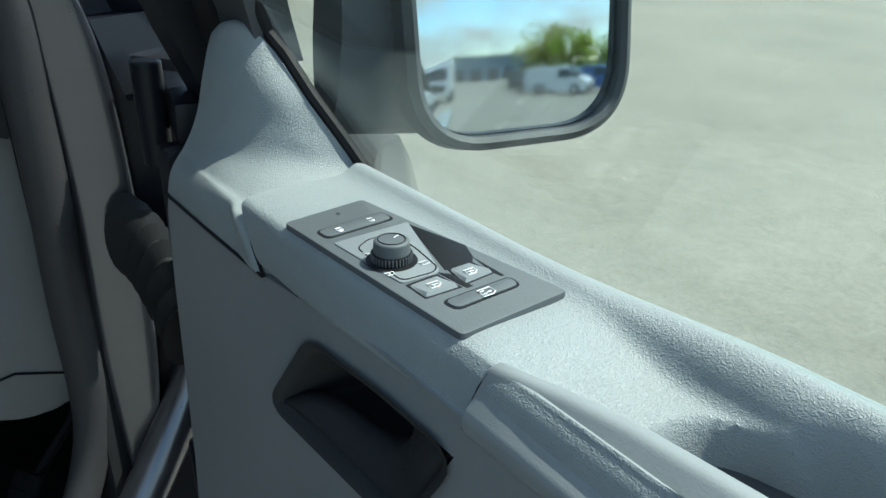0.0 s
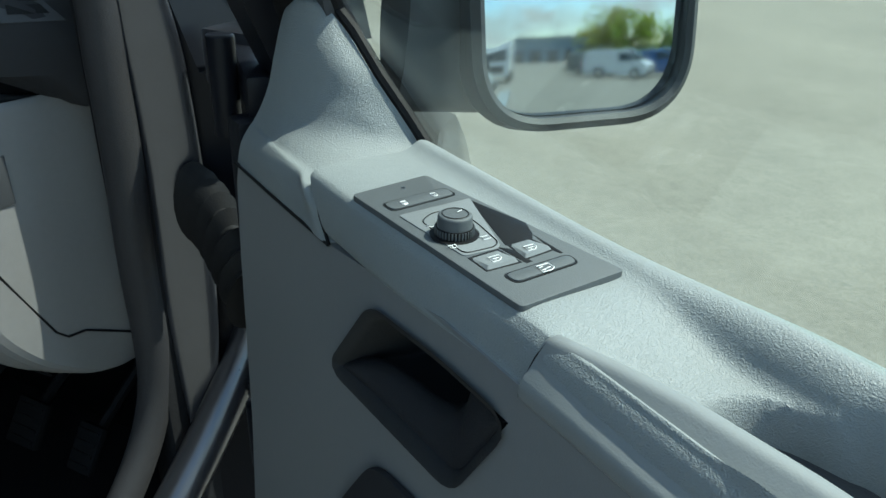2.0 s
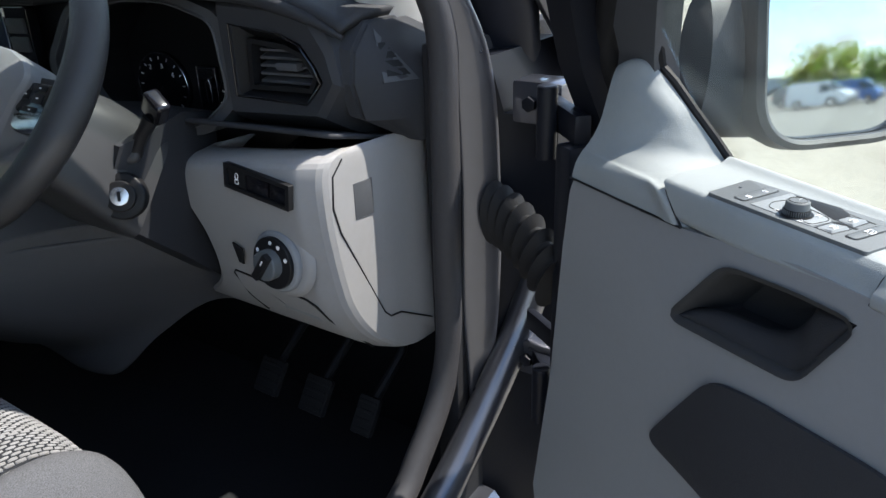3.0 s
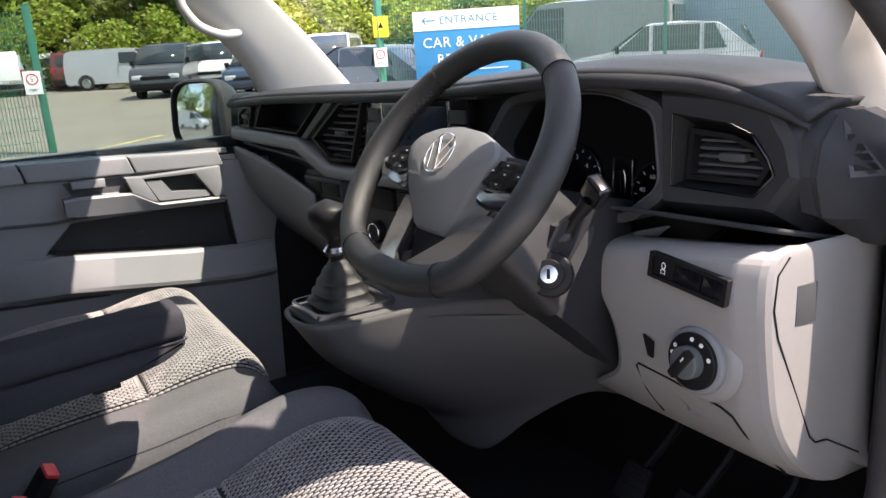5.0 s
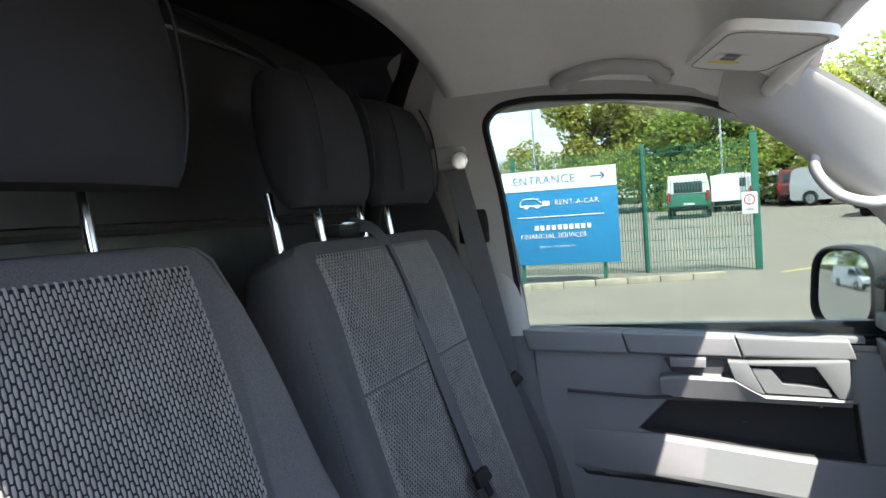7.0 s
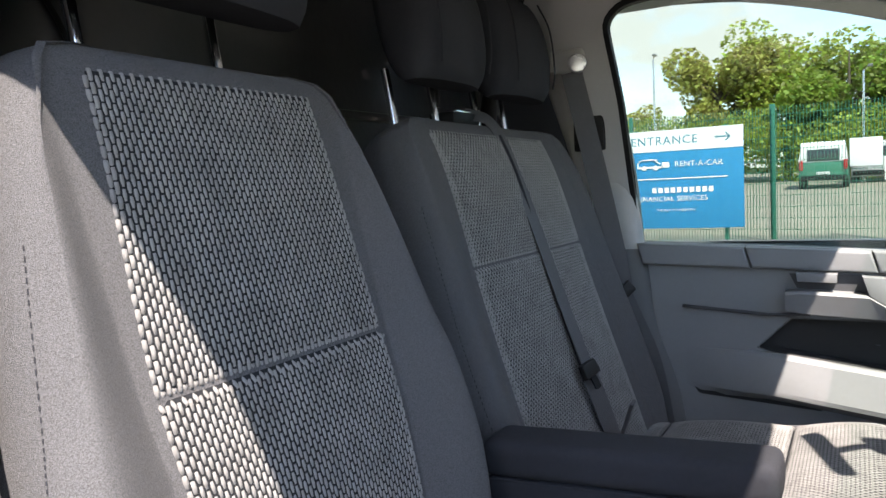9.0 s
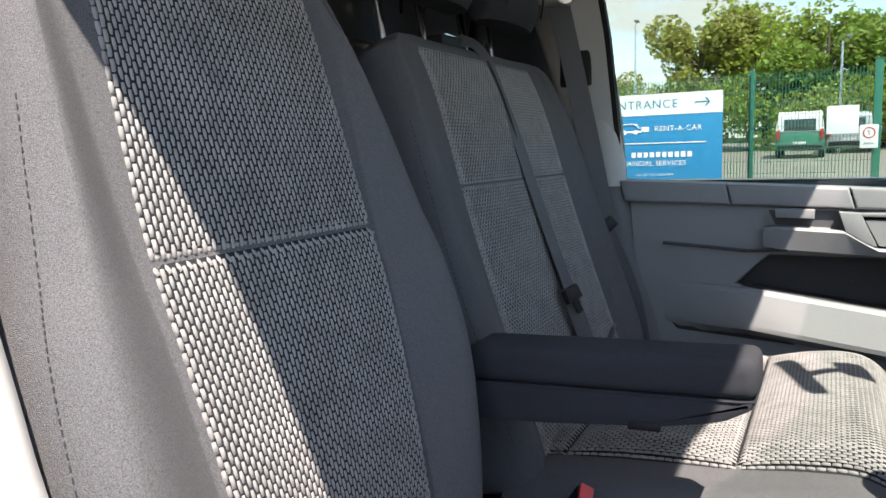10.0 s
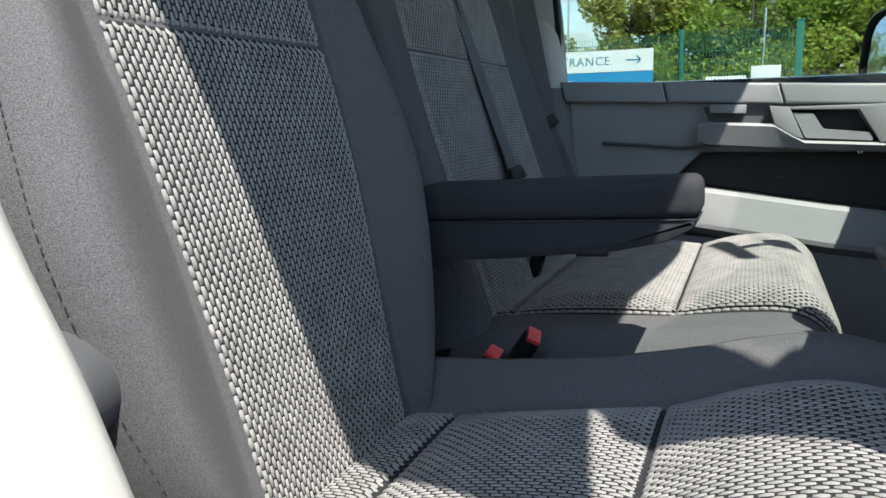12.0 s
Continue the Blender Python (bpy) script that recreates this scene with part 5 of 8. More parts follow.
def col_ring(s, w, up, dn):
    c = C0 - AX * s
    U = Vector((0, 0.61, 0.79))
    pts = rounded([(-w, -dn), (w, -dn), (w * 0.9, up * 0.6), (w * 0.5, up), (-w * 0.5, up), (-w * 0.9, up * 0.6)], 0.02, 4)
    return [c + Vector((1, 0, 0)) * x + U * y for x, y in pts]


part("shroud", loft([col_ring(s, w, u, d) for s, w, u, d in ((0.055, 0.058, 0.040, 0.052), (0.075, 0.074, 0.050, 0.072), (0.13, 0.084, 0.055, 0.085), (0.20, 0.088, 0.05, 0.10))]), SHROUD, colm, "grey shroud halves")
part("lower_shroud", loft([[Vector(p) for p in r] for r in (
    [(0.335, 0.268, 1.205), (0.440, 0.268, 1.215), (0.462, 0.290, 1.285), (0.335, 0.288, 1.29)],
    [(0.315, 0.300, 1.165), (0.440, 0.300, 1.165), (0.470, 0.330, 1.295), (0.315, 0.320, 1.30)],
    [(0.280, 0.375, 1.100), (0.425, 0.385, 1.090), (0.440, 0.400, 1.30), (0.290, 0.400, 1.30)],
    [(0.240, 0.430, 1.046), (0.412, 0.446, 1.030), (0.405, 0.48, 1.28), (0.240, 0.47, 1.28)])]), DARK, colm, "charcoal lower column cover", angle=50)
kf = facing((0.4615, 0.278, 1.226), (0.62, -0.72, 0.30))
part("lock_housing", disc(0.029, 0.016, kf @ pose(0, 0, -0.0155), 32, 0.004), BLACK, colm)
part("lock_bezel", disc(0.019, 0.006, kf, 28, 0.002), BLACK, colm)
part("lock_barrel", disc(0.0115, 0.007, kf @ pose(0, 0, 0.001), 24, 0.001), SATIN, colm, "bright metal ignition barrel")
part("key_slot", prism([(-0.002, -0.006), (0.002, -0.006), (0.002, 0.006), (-0.002, 0.006)], 0.0006, kf @ pose(0, 0, 0.0082)), BLACK, colm)
st = part("wiper_stalk", tube(smooth_curve([(0.455, 0.312, 1.270), (0.466, 0.317, 1.290), (0.474, 0.322, 1.302), (0.480, 0.326, 1.312)], 10), [0.010, 0.009, 0.008, 0.008, 0.008, 0.008, 0.009, 0.009, 0.010, 0.010], 14), BLACK, colm, "black control stalk")
part("stalk_head", box((0.032, 0.020, 0.034), (0.488, 0.331, 1.326), 0.006, 3, rot=pose(0, 0, 0, 10, 42, 0)), PIANO, st)
part("stalk_ball", disc(0.012, 0.014, facing((0.450, 0.312, 1.268), (0.5, -0.6, 0.3)), 20, 0.006), SHROUD, colm)

# steering wheel
whl = thing("steering_wheel", "black leather multifunction steering wheel with flattened bottom", "steering wheel", Matrix.Translation(C0) @ Matrix(((1, 0, 0, 0), (0, 0.61, -0.79, 0), (0, 0.79, 0.61, 0), (0, 0, 0, 1))))


def rim_pt(a):
    x, y = 0.186 * math.cos(a), 0.176 * math.sin(a)
    k = max(0.0, -math.sin(a) - 0.62) / 0.38
    return Vector((x * (1 + 0.05 * k), y + 0.026 * k ** 1.2, 0.0))


rings = []
NR = 96
for i in range(NR):
    a = i / NR * math.tau
    p = rim_pt(a)
    t = (rim_pt(a + 0.01) - rim_pt(a - 0.01)).normalized()
    o = Vector((t.y, -t.x, 0))
    r = 0.0190 + 0.0025 * max(0, math.cos(2 * a)) ** 2
    rings.append([p + o * (r * math.cos(w)) + Vector((0, 0, 1)) * (r * 0.92 * math.sin(w)) for w in (k * math.tau / 20 for k in range(20))])
rings.append(rings[0])
bm = loft(rings, False)
bmesh.ops.remove_doubles(bm, verts=bm.verts, dist=1e-6)
rim = part("rim", bm, LEATHER, whl)
for a in (48, 132, 236, 304):
    ar = radians(a)
    p = rim_pt(ar)
    t = (rim_pt(ar + 0.01) - rim_pt(ar - 0.01)).normalized()
    o = Vector((t.y, -t.x, 0))
    part("seam", tube([p + o * (0.0197 * math.cos(w)) + Vector((0, 0, 0.0181 * math.sin(w))) for w in (k * math.tau / 20 for k in range(20))], 0.0007, 5, True), BLACK, rim)
for a0, a1 in ((138, 230), (310, 402)):
    zig = []
    for k in range(61):
        ar = radians(a0 + (a1 - a0) * k / 60)
        p = rim_pt(ar)
        t = (rim_pt(ar + 0.01) - rim_pt(ar - 0.01)).normalized()
        o = Vector((t.y, -t.x, 0))
        w = radians(178 + (10 if k % 2 else -10))
        zig.append(p + o * (0.0200 * math.cos(w)) + Vector((0, 0, 0.0188 * math.sin(w))))
    part("stitching", tube(zig, 0.00045, 4), HUB, rim, "grey cross stitching")
# airbag cover, domed above a crease and falling away below it
COVER = [(-0.048, 0.050), (0.0, 0.055), (0.048, 0.050), (0.086, 0.037), (0.099, 0.022), (0.093, 0.006), (0.062, -0.044), (0.034, -0.080), (-0.034, -0.080), (-0.062, -0.044), (-0.093, 0.006), (-0.099, 0.022), (-0.086, 0.037)]
cover = rounded(COVER, 0.010, 3)


def dome(x, y, k):
    """The cover's height over the wheel's plane, k from its rim (1) to its middle (0)."""
    z = 0.011 * (1 - k ** 4) + 0.004
    fold = -0.030 + 0.25 * abs(x)
    return z - 0.45 * max(0.0, fold - y)


rows = [[Vector((x * k, (y + 0.012) * k - 0.012, 0)) for x, y in cover] for k in (1.0, 0.97, 0.90, 0.78, 0.64, 0.5, 0.36, 0.22, 0.08)]
for k, r in zip((1.0, 0.97, 0.90, 0.78, 0.64, 0.5, 0.36, 0.22, 0.08), rows):
    for p in r:
        p.z = dome(p.x, p.y, k) - (0.004 if k == 1.0 else 0)
rows = [[Vector((x * 0.96, y * 0.96, -0.045)) for x, y in cover]] + rows
hub = part("airbag_cover", loft(rows), HUB, whl, "grained dark grey airbag cover", angle=24)
em = pose(0.0, 0.010, 0.0164)
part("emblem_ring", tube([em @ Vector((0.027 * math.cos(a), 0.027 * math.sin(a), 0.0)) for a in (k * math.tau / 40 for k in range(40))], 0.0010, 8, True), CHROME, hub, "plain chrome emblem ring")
for pts in (((-0.014, 0.022), (0.0, -0.002), (0.014, 0.022)), ((-0.023, 0.011), (-0.009, -0.023), (0.0, -0.004), (0.009, -0.023), (0.023, 0.011))):
    part("emblem_bar", tube([em @ Vector((x, y, 0.0)) for x, y in pts], 0.0007, 6), CHROME, hub)
lettering("AIRBAG", 0.0075, pose(-0.050, -0.024, 0.0150, 0, 0, 0), DARKMID, hub, "embossed_word", depth=0.0004)
# side spokes with button pods, silver edges, and the split lower spoke
for s in (-1, 1):
    def fl(pts):
        q = [(s * x, y) for x, y in pts]
        return q if s == 1 else q[::-1]
    part("upper_spoke", prism(rounded(fl([(0.070, 0.030), (0.120, 0.030), (0.172, 0.022), (0.176, -0.016), (0.130, -0.030), (0.075, -0.034)]), 0.008), 0.018, pose(0, 0, -0.030), 0.005), BLACK, whl)
    pp = part("button_pod", prism(rounded(fl([(0.080, 0.020), (0.135, 0.020), (0.162, 0.004), (0.146, -0.011), (0.102, -0.017), (0.082, -0.012)]), 0.005), 0.010, pose(0, 0, -0.014), 0.002), PIANO, whl, "gloss black button pod")
    part("silver_edge", prism(rounded(fl([(0.084, -0.015), (0.102, -0.0195), (0.148, -0.0135), (0.168, 0.003), (0.174, -0.006), (0.152, -0.026), (0.100, -0.034), (0.086, -0.030)]), 0.003), 0.012, pose(0, 0, -0.016), 0.003), SATIN, whl, "satin silver edge")
    for dx, dy, bw, bh in ((0.118, 0.003, 0.020, 0.011), (0.094, 0.006, 0.013, 0.010), (0.143, 0.003, 0.013, 0.009), (0.116, 0.0145, 0.026, 0.006), (0.112, -0.010, 0.026, 0.006)):
        part("button", prism(rounded([(s * dx - bw / 2, dy - bh / 2), (s * dx + bw / 2, dy - bh / 2), (s * dx + bw / 2, dy + bh / 2), (s * dx - bw / 2, dy + bh / 2)], 0.002), 0.0012, pose(0, 0, -0.0045), 0.0005), BLACK, pp)
        part("button_mark", prism([(s * dx - 0.0018, dy - 0.0006), (s * dx + 0.0018, dy - 0.0006), (s * dx + 0.0018, dy + 0.0006), (s * dx - 0.0018, dy + 0.0006)], 0.0003, pose(0, 0, -0.0033)), WHITEMARK, pp)
    rings = []
    for ox, oy, ix, iy, z in ((0.115, -0.036, 0.070, -0.040, -0.034), (0.108, -0.060, 0.062, -0.058, -0.030), (0.085, -0.098, 0.040, -0.092, -0.020), (0.062, -0.128, 0.022, -0.120, -0.010), (0.052, -0.148, 0.0, -0.142, -0.006)):
        rings.append([Vector((s * x, y, zz)) for x, y, zz in ((ox, oy, z - 0.010), (ox, oy, z), (ix, iy, z + 0.002), (ix, iy, z - 0.010))])
    part("spoke", loft(rings), SATIN, whl, "satin silver lower spoke", angle=30)
part("spoke_well", prism(rounded([(-0.060, -0.060), (0.060, -0.060), (0.024, -0.124), (-0.024, -0.124)], 0.006), 0.004, pose(0, 0, -0.040)), BLACK, whl)
part("hub_core", disc(0.05, 0.05, pose(0, 0, -0.062), 24), BLACK, whl)


# pedals
def pedal(x, w, label):
    p = thing("pedal", label, "pedal", pose(x, 0.60, 0.72, -35), group="pedals")
    part("pad", box((w, 0.014, 0.07), (0, 0, 0), 0.005), RUBBER, p)
    part("arm", tube([(0, 0.01, 0.02), (0, 0.05, 0.12), (0, 0.03, 0.28)], 0.009, 8), BLACK, p)
    for k in range(4):
        part("rib", box((w * 0.85, 0.003, 0.006), (0, -0.008, -0.024 + k * 0.016), 0.001), RUBBER, p)


pedal(0.29, 0.06, "black rubber clutch pedal under the dash")
pedal(0.41, 0.06, "black rubber brake pedal under the dash")
pedal(0.53, 0.045, "narrow black accelerator pedal under the dash")

# fixtures above: handles, visor, mirror
def handle_arc(pts, r, name, label, ends=True, flat=1.0):
    h = thing(name, label, "grab handle", group="grab handles")
    P = smooth_curve(pts, 28)
    part("bar", tube(P, [r * (1.35 if i < 2 or i > 25 else 1.0) for i in range(28)], 12, flat=flat), PALE, h)
    for p in (P[0], P[-1]):
        part("foot", disc(r * 1.7, 0.012, Matrix.Translation(p) @ pose(0, 0, -0.002), 18, 0.004), PALE, h)
    return h


handle_arc([(-0.690, 0.150, 1.700), (-0.665, 0.144, 1.675), (-0.660, 0.146, 1.640), (-0.665, 0.178, 1.598), (-0.675, 0.232, 1.577), (-0.69, 0.272, 1.580), (-0.71, 0.285, 1.59)], 0.011, "grab_handle", "pale grey plastic grab handle on the windscreen pillar")
handle_arc([(-0.592, -0.312, 1.856), (-0.565, -0.314, 1.850), (-0.530, -0.288, 1.856), (-0.515, -0.215, 1.862), (-0.530, -0.142, 1.854), (-0.565, -0.118, 1.844), (-0.592, -0.120, 1.846)], 0.0145, "grab_handle", "pale grey folding grab handle over the passenger door")
vis = thing("sun_visor", "pale grey sun visor folded up against the headliner", "sun visor", pose(-0.315, 0.035, 1.815, -9, 2, 12))
part("flap", prism(rounded([(-0.17, -0.08), (0.16, -0.08), (0.16, 0.070), (-0.17, 0.060)], 0.04), 0.016, pose(0, 0, 0), 0.005), HEADLINER, vis)
part("seam", tube([(x, y, -0.001) for x, y in rounded([(-0.16, -0.07), (0.15, -0.07), (0.15, 0.060), (-0.16, 0.050)], 0.035)], 0.0012, 5, True), PALE, vis)
part("warning_label", box((0.075, 0.045, 0.001), (-0.05, -0.03, -0.0012)), mat("label_white", (0.75, 0.75, 0.70), 0.6), vis, "white warning label with a yellow end")
part("label_band", box((0.018, 0.045, 0.0008), (-0.078, -0.03, -0.0024)), mat("label_yellow", (0.80, 0.62, 0.08), 0.6), vis)
for k in range(2):
    part("label_mark", box((0.022, 0.022, 0.0006), (-0.047 + k * 0.028, -0.03, -0.0022)), DARKMID, vis)
rv = thing("interior_mirror", "black interior rear-view mirror on the windscreen", "mirror", pose(-0.05, 0.225, 1.775, -8, 0, 14))
part("housing", prism(rounded([(-0.100, -0.028), (0.100, -0.028), (0.104, 0.026), (-0.104, 0.026)], 0.016), 0.022, Matrix(((1, 0, 0, 0), (0, 0, 1, 0), (0, 1, 0, 0), (0, 0, 0, 1))), 0.008, 3), BLACK, rv)
part("mirror_glass", prism(rounded([(-0.094, -0.023), (0.094, -0.023), (0.098, 0.021), (-0.098, 0.021)], 0.012), 0.001, Matrix(((1, 0, 0, 0), (0, 0, -1, -0.0005), (0, 1, 0, 0), (0, 0, 0, 1)))), MIRROR, rv, "mirror glass")
part("stem", tube([(0.0, 0.02, 0.0), (0.0, 0.06, 0.035), (0.0, 0.09, 0.04)], 0.011, 10), BLACK, rv)
part("sensor_base", box((0.06, 0.05, 0.05), (0.0, 0.10, 0.05), 0.012), BLACK, rv)

# ---- passenger door, shut ----
pdoor = thing("passenger_door", "grey plastic lined passenger door, shut, with clear window", "door", pose(-0.765, 0, 0))
YZ = Matrix(((0, 0, 1, 0), (1, 0, 0, 0), (0, 1, 0, 0), (0, 0, 0, 1)))  # outline (y, z), depth towards the cab


def yz(d):
    return YZ @ Matrix.Translation((0, 0, d))


PKT = [(-0.221, 1.103), (-0.157, 1.167), (0.215, 1.166), (0.225, 1.043), (0.097, 1.055), (-0.045, 1.074), (-0.20, 1.094)]
lin_up = [(-0.44, 1.15), (-0.43, 1.103), (-0.221, 1.103), (-0.157, 1.167), (0.215, 1.166), (0.36, 1.166), (0.37, 1.265), (-0.452, 1.285)]
lin_lo = [(-0.43, 0.60), (0.31, 0.60), (0.33, 1.05), (0.36, 1.166), (0.215, 1.166), (0.225, 1.043), (0.097, 1.055), (-0.045, 1.074), (-0.20, 1.094), (-0.221, 1.103), (-0.43, 1.103)]
part("lining", prism(lin_up, 0.03, yz(-0.045), bm=prism(lin_lo, 0.03, yz(-0.045))), GREYLO, pdoor)
for y0, y1 in ((-0.460, -0.2340), (-0.2315, -0.0005), (0.0020, 0.215)):
    part("waist_rail", prism([(y0, 1.281 - 0.031 * (y0 + 0.454)), (y1, 1.281 - 0.031 * (y1 + 0.454)), (y1 - 0.012, 1.328 - 0.042 * (y1 + 0.454)), (y0 - 0.012, 1.328 - 0.042 * (y0 + 0.454))], 0.035, yz(-0.030), 0.006, 3), GREYLO, pdoor)
part("waist_ledge", prism([(-0.47, 1.317), (0.235, 1.288), (0.235, 1.300), (-0.47, 1.329)], 0.05, yz(-0.075), 0.003), GREYLO, pdoor)
part("outer_ledge", prism([(-0.47, 1.306), (0.29, 1.275), (0.29, 1.294), (-0.47, 1.325)], 0.03, yz(-0.11), 0.004), METALDK, pdoor)
# armrest body with a pull recess and the release handle
part("armrest", prism(rounded([(-0.167, 1.267), (0.200, 1.258), (0.200, 1.165), (0.145, 1.168), (-0.163, 1.182), (-0.163, 1.215)], 0.006), 0.006, yz(-0.018)), GREYLO, pdoor)
part("armrest_lower", loft([[Vector((x, y, z)) for x, z in ((-0.014, zt), (0.026, zt - 0.001), (0.031, zt - 0.006), (0.020, zb), (-0.014, zb - 0.004))] for y, zt, zb in ((-0.166, 1.228, 1.190), (-0.142, 1.232, 1.184), (-0.016, 1.226, 1.178), (0.020, 1.204, 1.176), (0.042, 1.192, 1.174), (0.200, 1.186, 1.168))]), GREYLO, pdoor, "grey armrest ledge", angle=30)
part("armrest_face", prism([(-0.028, 1.262), (0.010, 1.2595), (0.040, 1.194), (0.016, 1.202), (-0.016, 1.224)], 0.043, yz(-0.013), 0.003), GREYLO, pdoor)
part("armrest_rail", prism([(0.0105, 1.2595), (0.198, 1.262), (0.198, 1.187), (0.176, 1.187), (0.136, 1.2515), (0.012, 1.2535)], 0.042, yz(-0.013), 0.003), GREYLO, pdoor)
part("pull_recess", prism([(-0.160, 1.263), (-0.030, 1.262), (-0.018, 1.226), (-0.145, 1.232)], 0.003, yz(-0.012)), DARKMID, pdoor)
part("pull_tab", prism([(-0.145, 1.268), (-0.071, 1.266), (-0.072, 1.248), (-0.143, 1.250)], 0.036, yz(-0.011), 0.003), GREYLO, pdoor)
part("handle_cup", prism([(0.013, 1.252), (0.135, 1.250), (0.174, 1.188), (0.042, 1.194)], 0.003, yz(-0.012)), POCKET, pdoor, "handle cup, coloured dark for its shade")
part("release_handle", prism(rounded([(0.017, 1.248), (0.054, 1.246), (0.075, 1.214), (0.160, 1.206), (0.165, 1.190), (0.043, 1.196)], 0.004), 0.034, yz(-0.010)), GREYLO, pdoor, "grey inner door release")
def ease_in(x):
    x = min(1.0, max(0.0, x))
    return x * x * (3 - 2 * x)


# pocket under the armrest and the bin's upper edge
part("shelf_line", tube([(-0.004, -0.375, 1.188), (0.0, -0.20, 1.176), (0.012, -0.12, 1.182)], 0.004, 8), DARKMID, pdoor)
part("pocket", loft([[yz(d_) @ Vector((y, z, 0)) for y, z in pl] for pl, d_ in ((inset(PKT, -0.002), -0.0140), (PKT, -0.016), (inset(PKT, 0.004), -0.060), ([(y * 0.02, 1.11 + (z - 1.11) * 0.02) for y, z in PKT], -0.062))], False), POCKET, pdoor, "recessed pocket under the armrest, darkened for its shade", angle=60)
rings = []
for y in (-0.38, -0.34, -0.29, -0.24, -0.20, -0.045, 0.10, 0.225, 0.315):
    k = ease_in((y + 0.38) / 0.18)
    lip = 1.094 - 0.128 * max(0.0, y + 0.20) if y < 0.1 else 1.0555 - 0.09 * min(0.125, y - 0.1)
    rings.append([Vector((-0.016 + (x + 0.016) * k, y, z)) for x, z in ((-0.016, lip), (-0.002, lip), (0.006, lip - 0.008), (0.022, lip - 0.075), (0.020, lip - 0.085), (-0.016, lip - 0.105))])
part("door_bin", loft(rings), GREYLO, pdoor, "grey door bin ledge", angle=24)
# Thin dark plate standing for the shade in the bin's slot.
part("bin_slot", prism(rounded([(-0.365, 1.018), (-0.22, 1.006), (-0.10, 0.996), (-0.10, 0.974), (-0.345, 0.990)], 0.006), 0.003, yz(-0.017), 0.0006), POCKET, pdoor)
part("clip", disc(0.005, 0.004, facing((0.004, 0.145, 1.168), (1, 0, 0)), 10), SATIN, pdoor)
# glass leaning inwards, with its black rubber frame
LEAN_X = Matrix(((0, 0.34, 1, -0.02), (1, 0, 0, 0), (0, 1, 0, 1.34), (0, 0, 0, 1)))
win = rounded([(-0.470, -0.022), (-0.475, 0.30), (-0.490, 0.46), (-0.455, 0.487), (-0.39, 0.493), (-0.211, 0.477), (-0.061, 0.455), (0.028, 0.416), (0.139, 0.343), (0.241, 0.253), (0.322, 0.162), (0.347, 0.090), (0.345, -0.052)], 0.03, 3)
g = part("pane", prism(win, 0.003, LEAN_X @ Matrix.Translation((0, 0, -0.02))), DOORGLASS, pdoor, "clear door glass")
part("window_seal", ring_frame(win, inset(win, -0.012), 0.02, LEAN_X @ Matrix.Translation((0, 0, -0.026))), RUBBER, pdoor, "black rubber window seal")
part("outer_skin", box((0.03, 0.93, 0.75), (-0.115, 0.01, 0.95), 0.01), METALDK, pdoor)
# body above and round the window
outer = [(y * 1.0, z) for y, z in inset(win, -0.011)]
frm = inset(win, -0.13)
fr = part("window_surround", ring_frame(outer, frm, 0.03, pose(-0.765, 0, 0) @ LEAN_X @ Matrix.Translation((0, 0, -0.035))), PALE)
tagged(fr, "pale grey trim round the passenger window", "trim", kind="structure")


# ---- door mirrors ----
def door_mirror(glass_at, normal, up, w, h, arm_to, label, bow=1.3, outline=None, corner=0.035):
    """A housing with slightly domed glass on an arm; bow is the dome's radius."""
    f = facing(glass_at, normal, up)
    m = thing("door_mirror", label, "door mirror", f, group="door mirrors")
    out = rounded(outline or [(-w / 2, -h / 2), (w / 2, -h / 2 + 0.01), (w / 2 - 0.004, h / 2), (-w / 2 + 0.01, h / 2)], corner, 12)
    face = inset(out, 0.001)
    rings = [[Vector((x * k, y * k, 0.0005 - ((x * k) ** 2 + (y * k) ** 2) / (2 * bow))) for x, y in face] for k in (1.0, 0.9, 0.75, 0.6, 0.45, 0.3, 0.15, 0.02)]
    part("mirror_glass", loft(rings), DOORMIRROR, m, "curved mirror glass")
    rows = [[Vector((x, y, z)) for x, y in pl] for pl, z in ((out, -0.006), (out, 0.006), (inset(out, -0.004), 0.009), (inset(out, -0.010), 0.004), (inset(out, -0.013), -0.02))]
    for sc, z in ((0.97, -0.05), (0.86, -0.08), (0.62, -0.10), (0.3, -0.11)):
        rows.append([Vector((x * sc, y * sc, z)) for x, y in inset(out, -0.013)])
    part("housing", loft(rows), DARKMID, m, "dark grained mirror housing")
    inv = f.inverted()
    a = inv @ Vector(arm_to)
    b_ = Vector((-math.copysign(w * 0.30, -a.x) if abs(a.x) > 0 else 0, -h * 0.12, -0.055))
    rings = []
    for k in range(9):
        c = a.lerp(b_, k / 8)
        d_ = (b_ - a).normalized()
        sd_ = d_.cross(Vector((0, 1, 0))).normalized()
        hh, tt = h * (0.36 + 0.06 * (k / 8)), 0.030 + 0.006 * k / 8
        rings.append([c + sd_ * (tt * math.cos(g_)) + Vector((0, 1, 0)) * (hh * math.sin(g_)) for g_ in (q * math.tau / 20 for q in range(20))])
    part("arm", loft(rings), DARKMID, m, "broad dark mirror foot")
    return m


door_mirror((-1.0, 0.225, 1.378), (0.83, -1.14, 0.06), (0, 0, 1), 0.175, 0.175, (-0.875, 0.37, 1.37), "black passenger door mirror outside the window", corner=0.06)
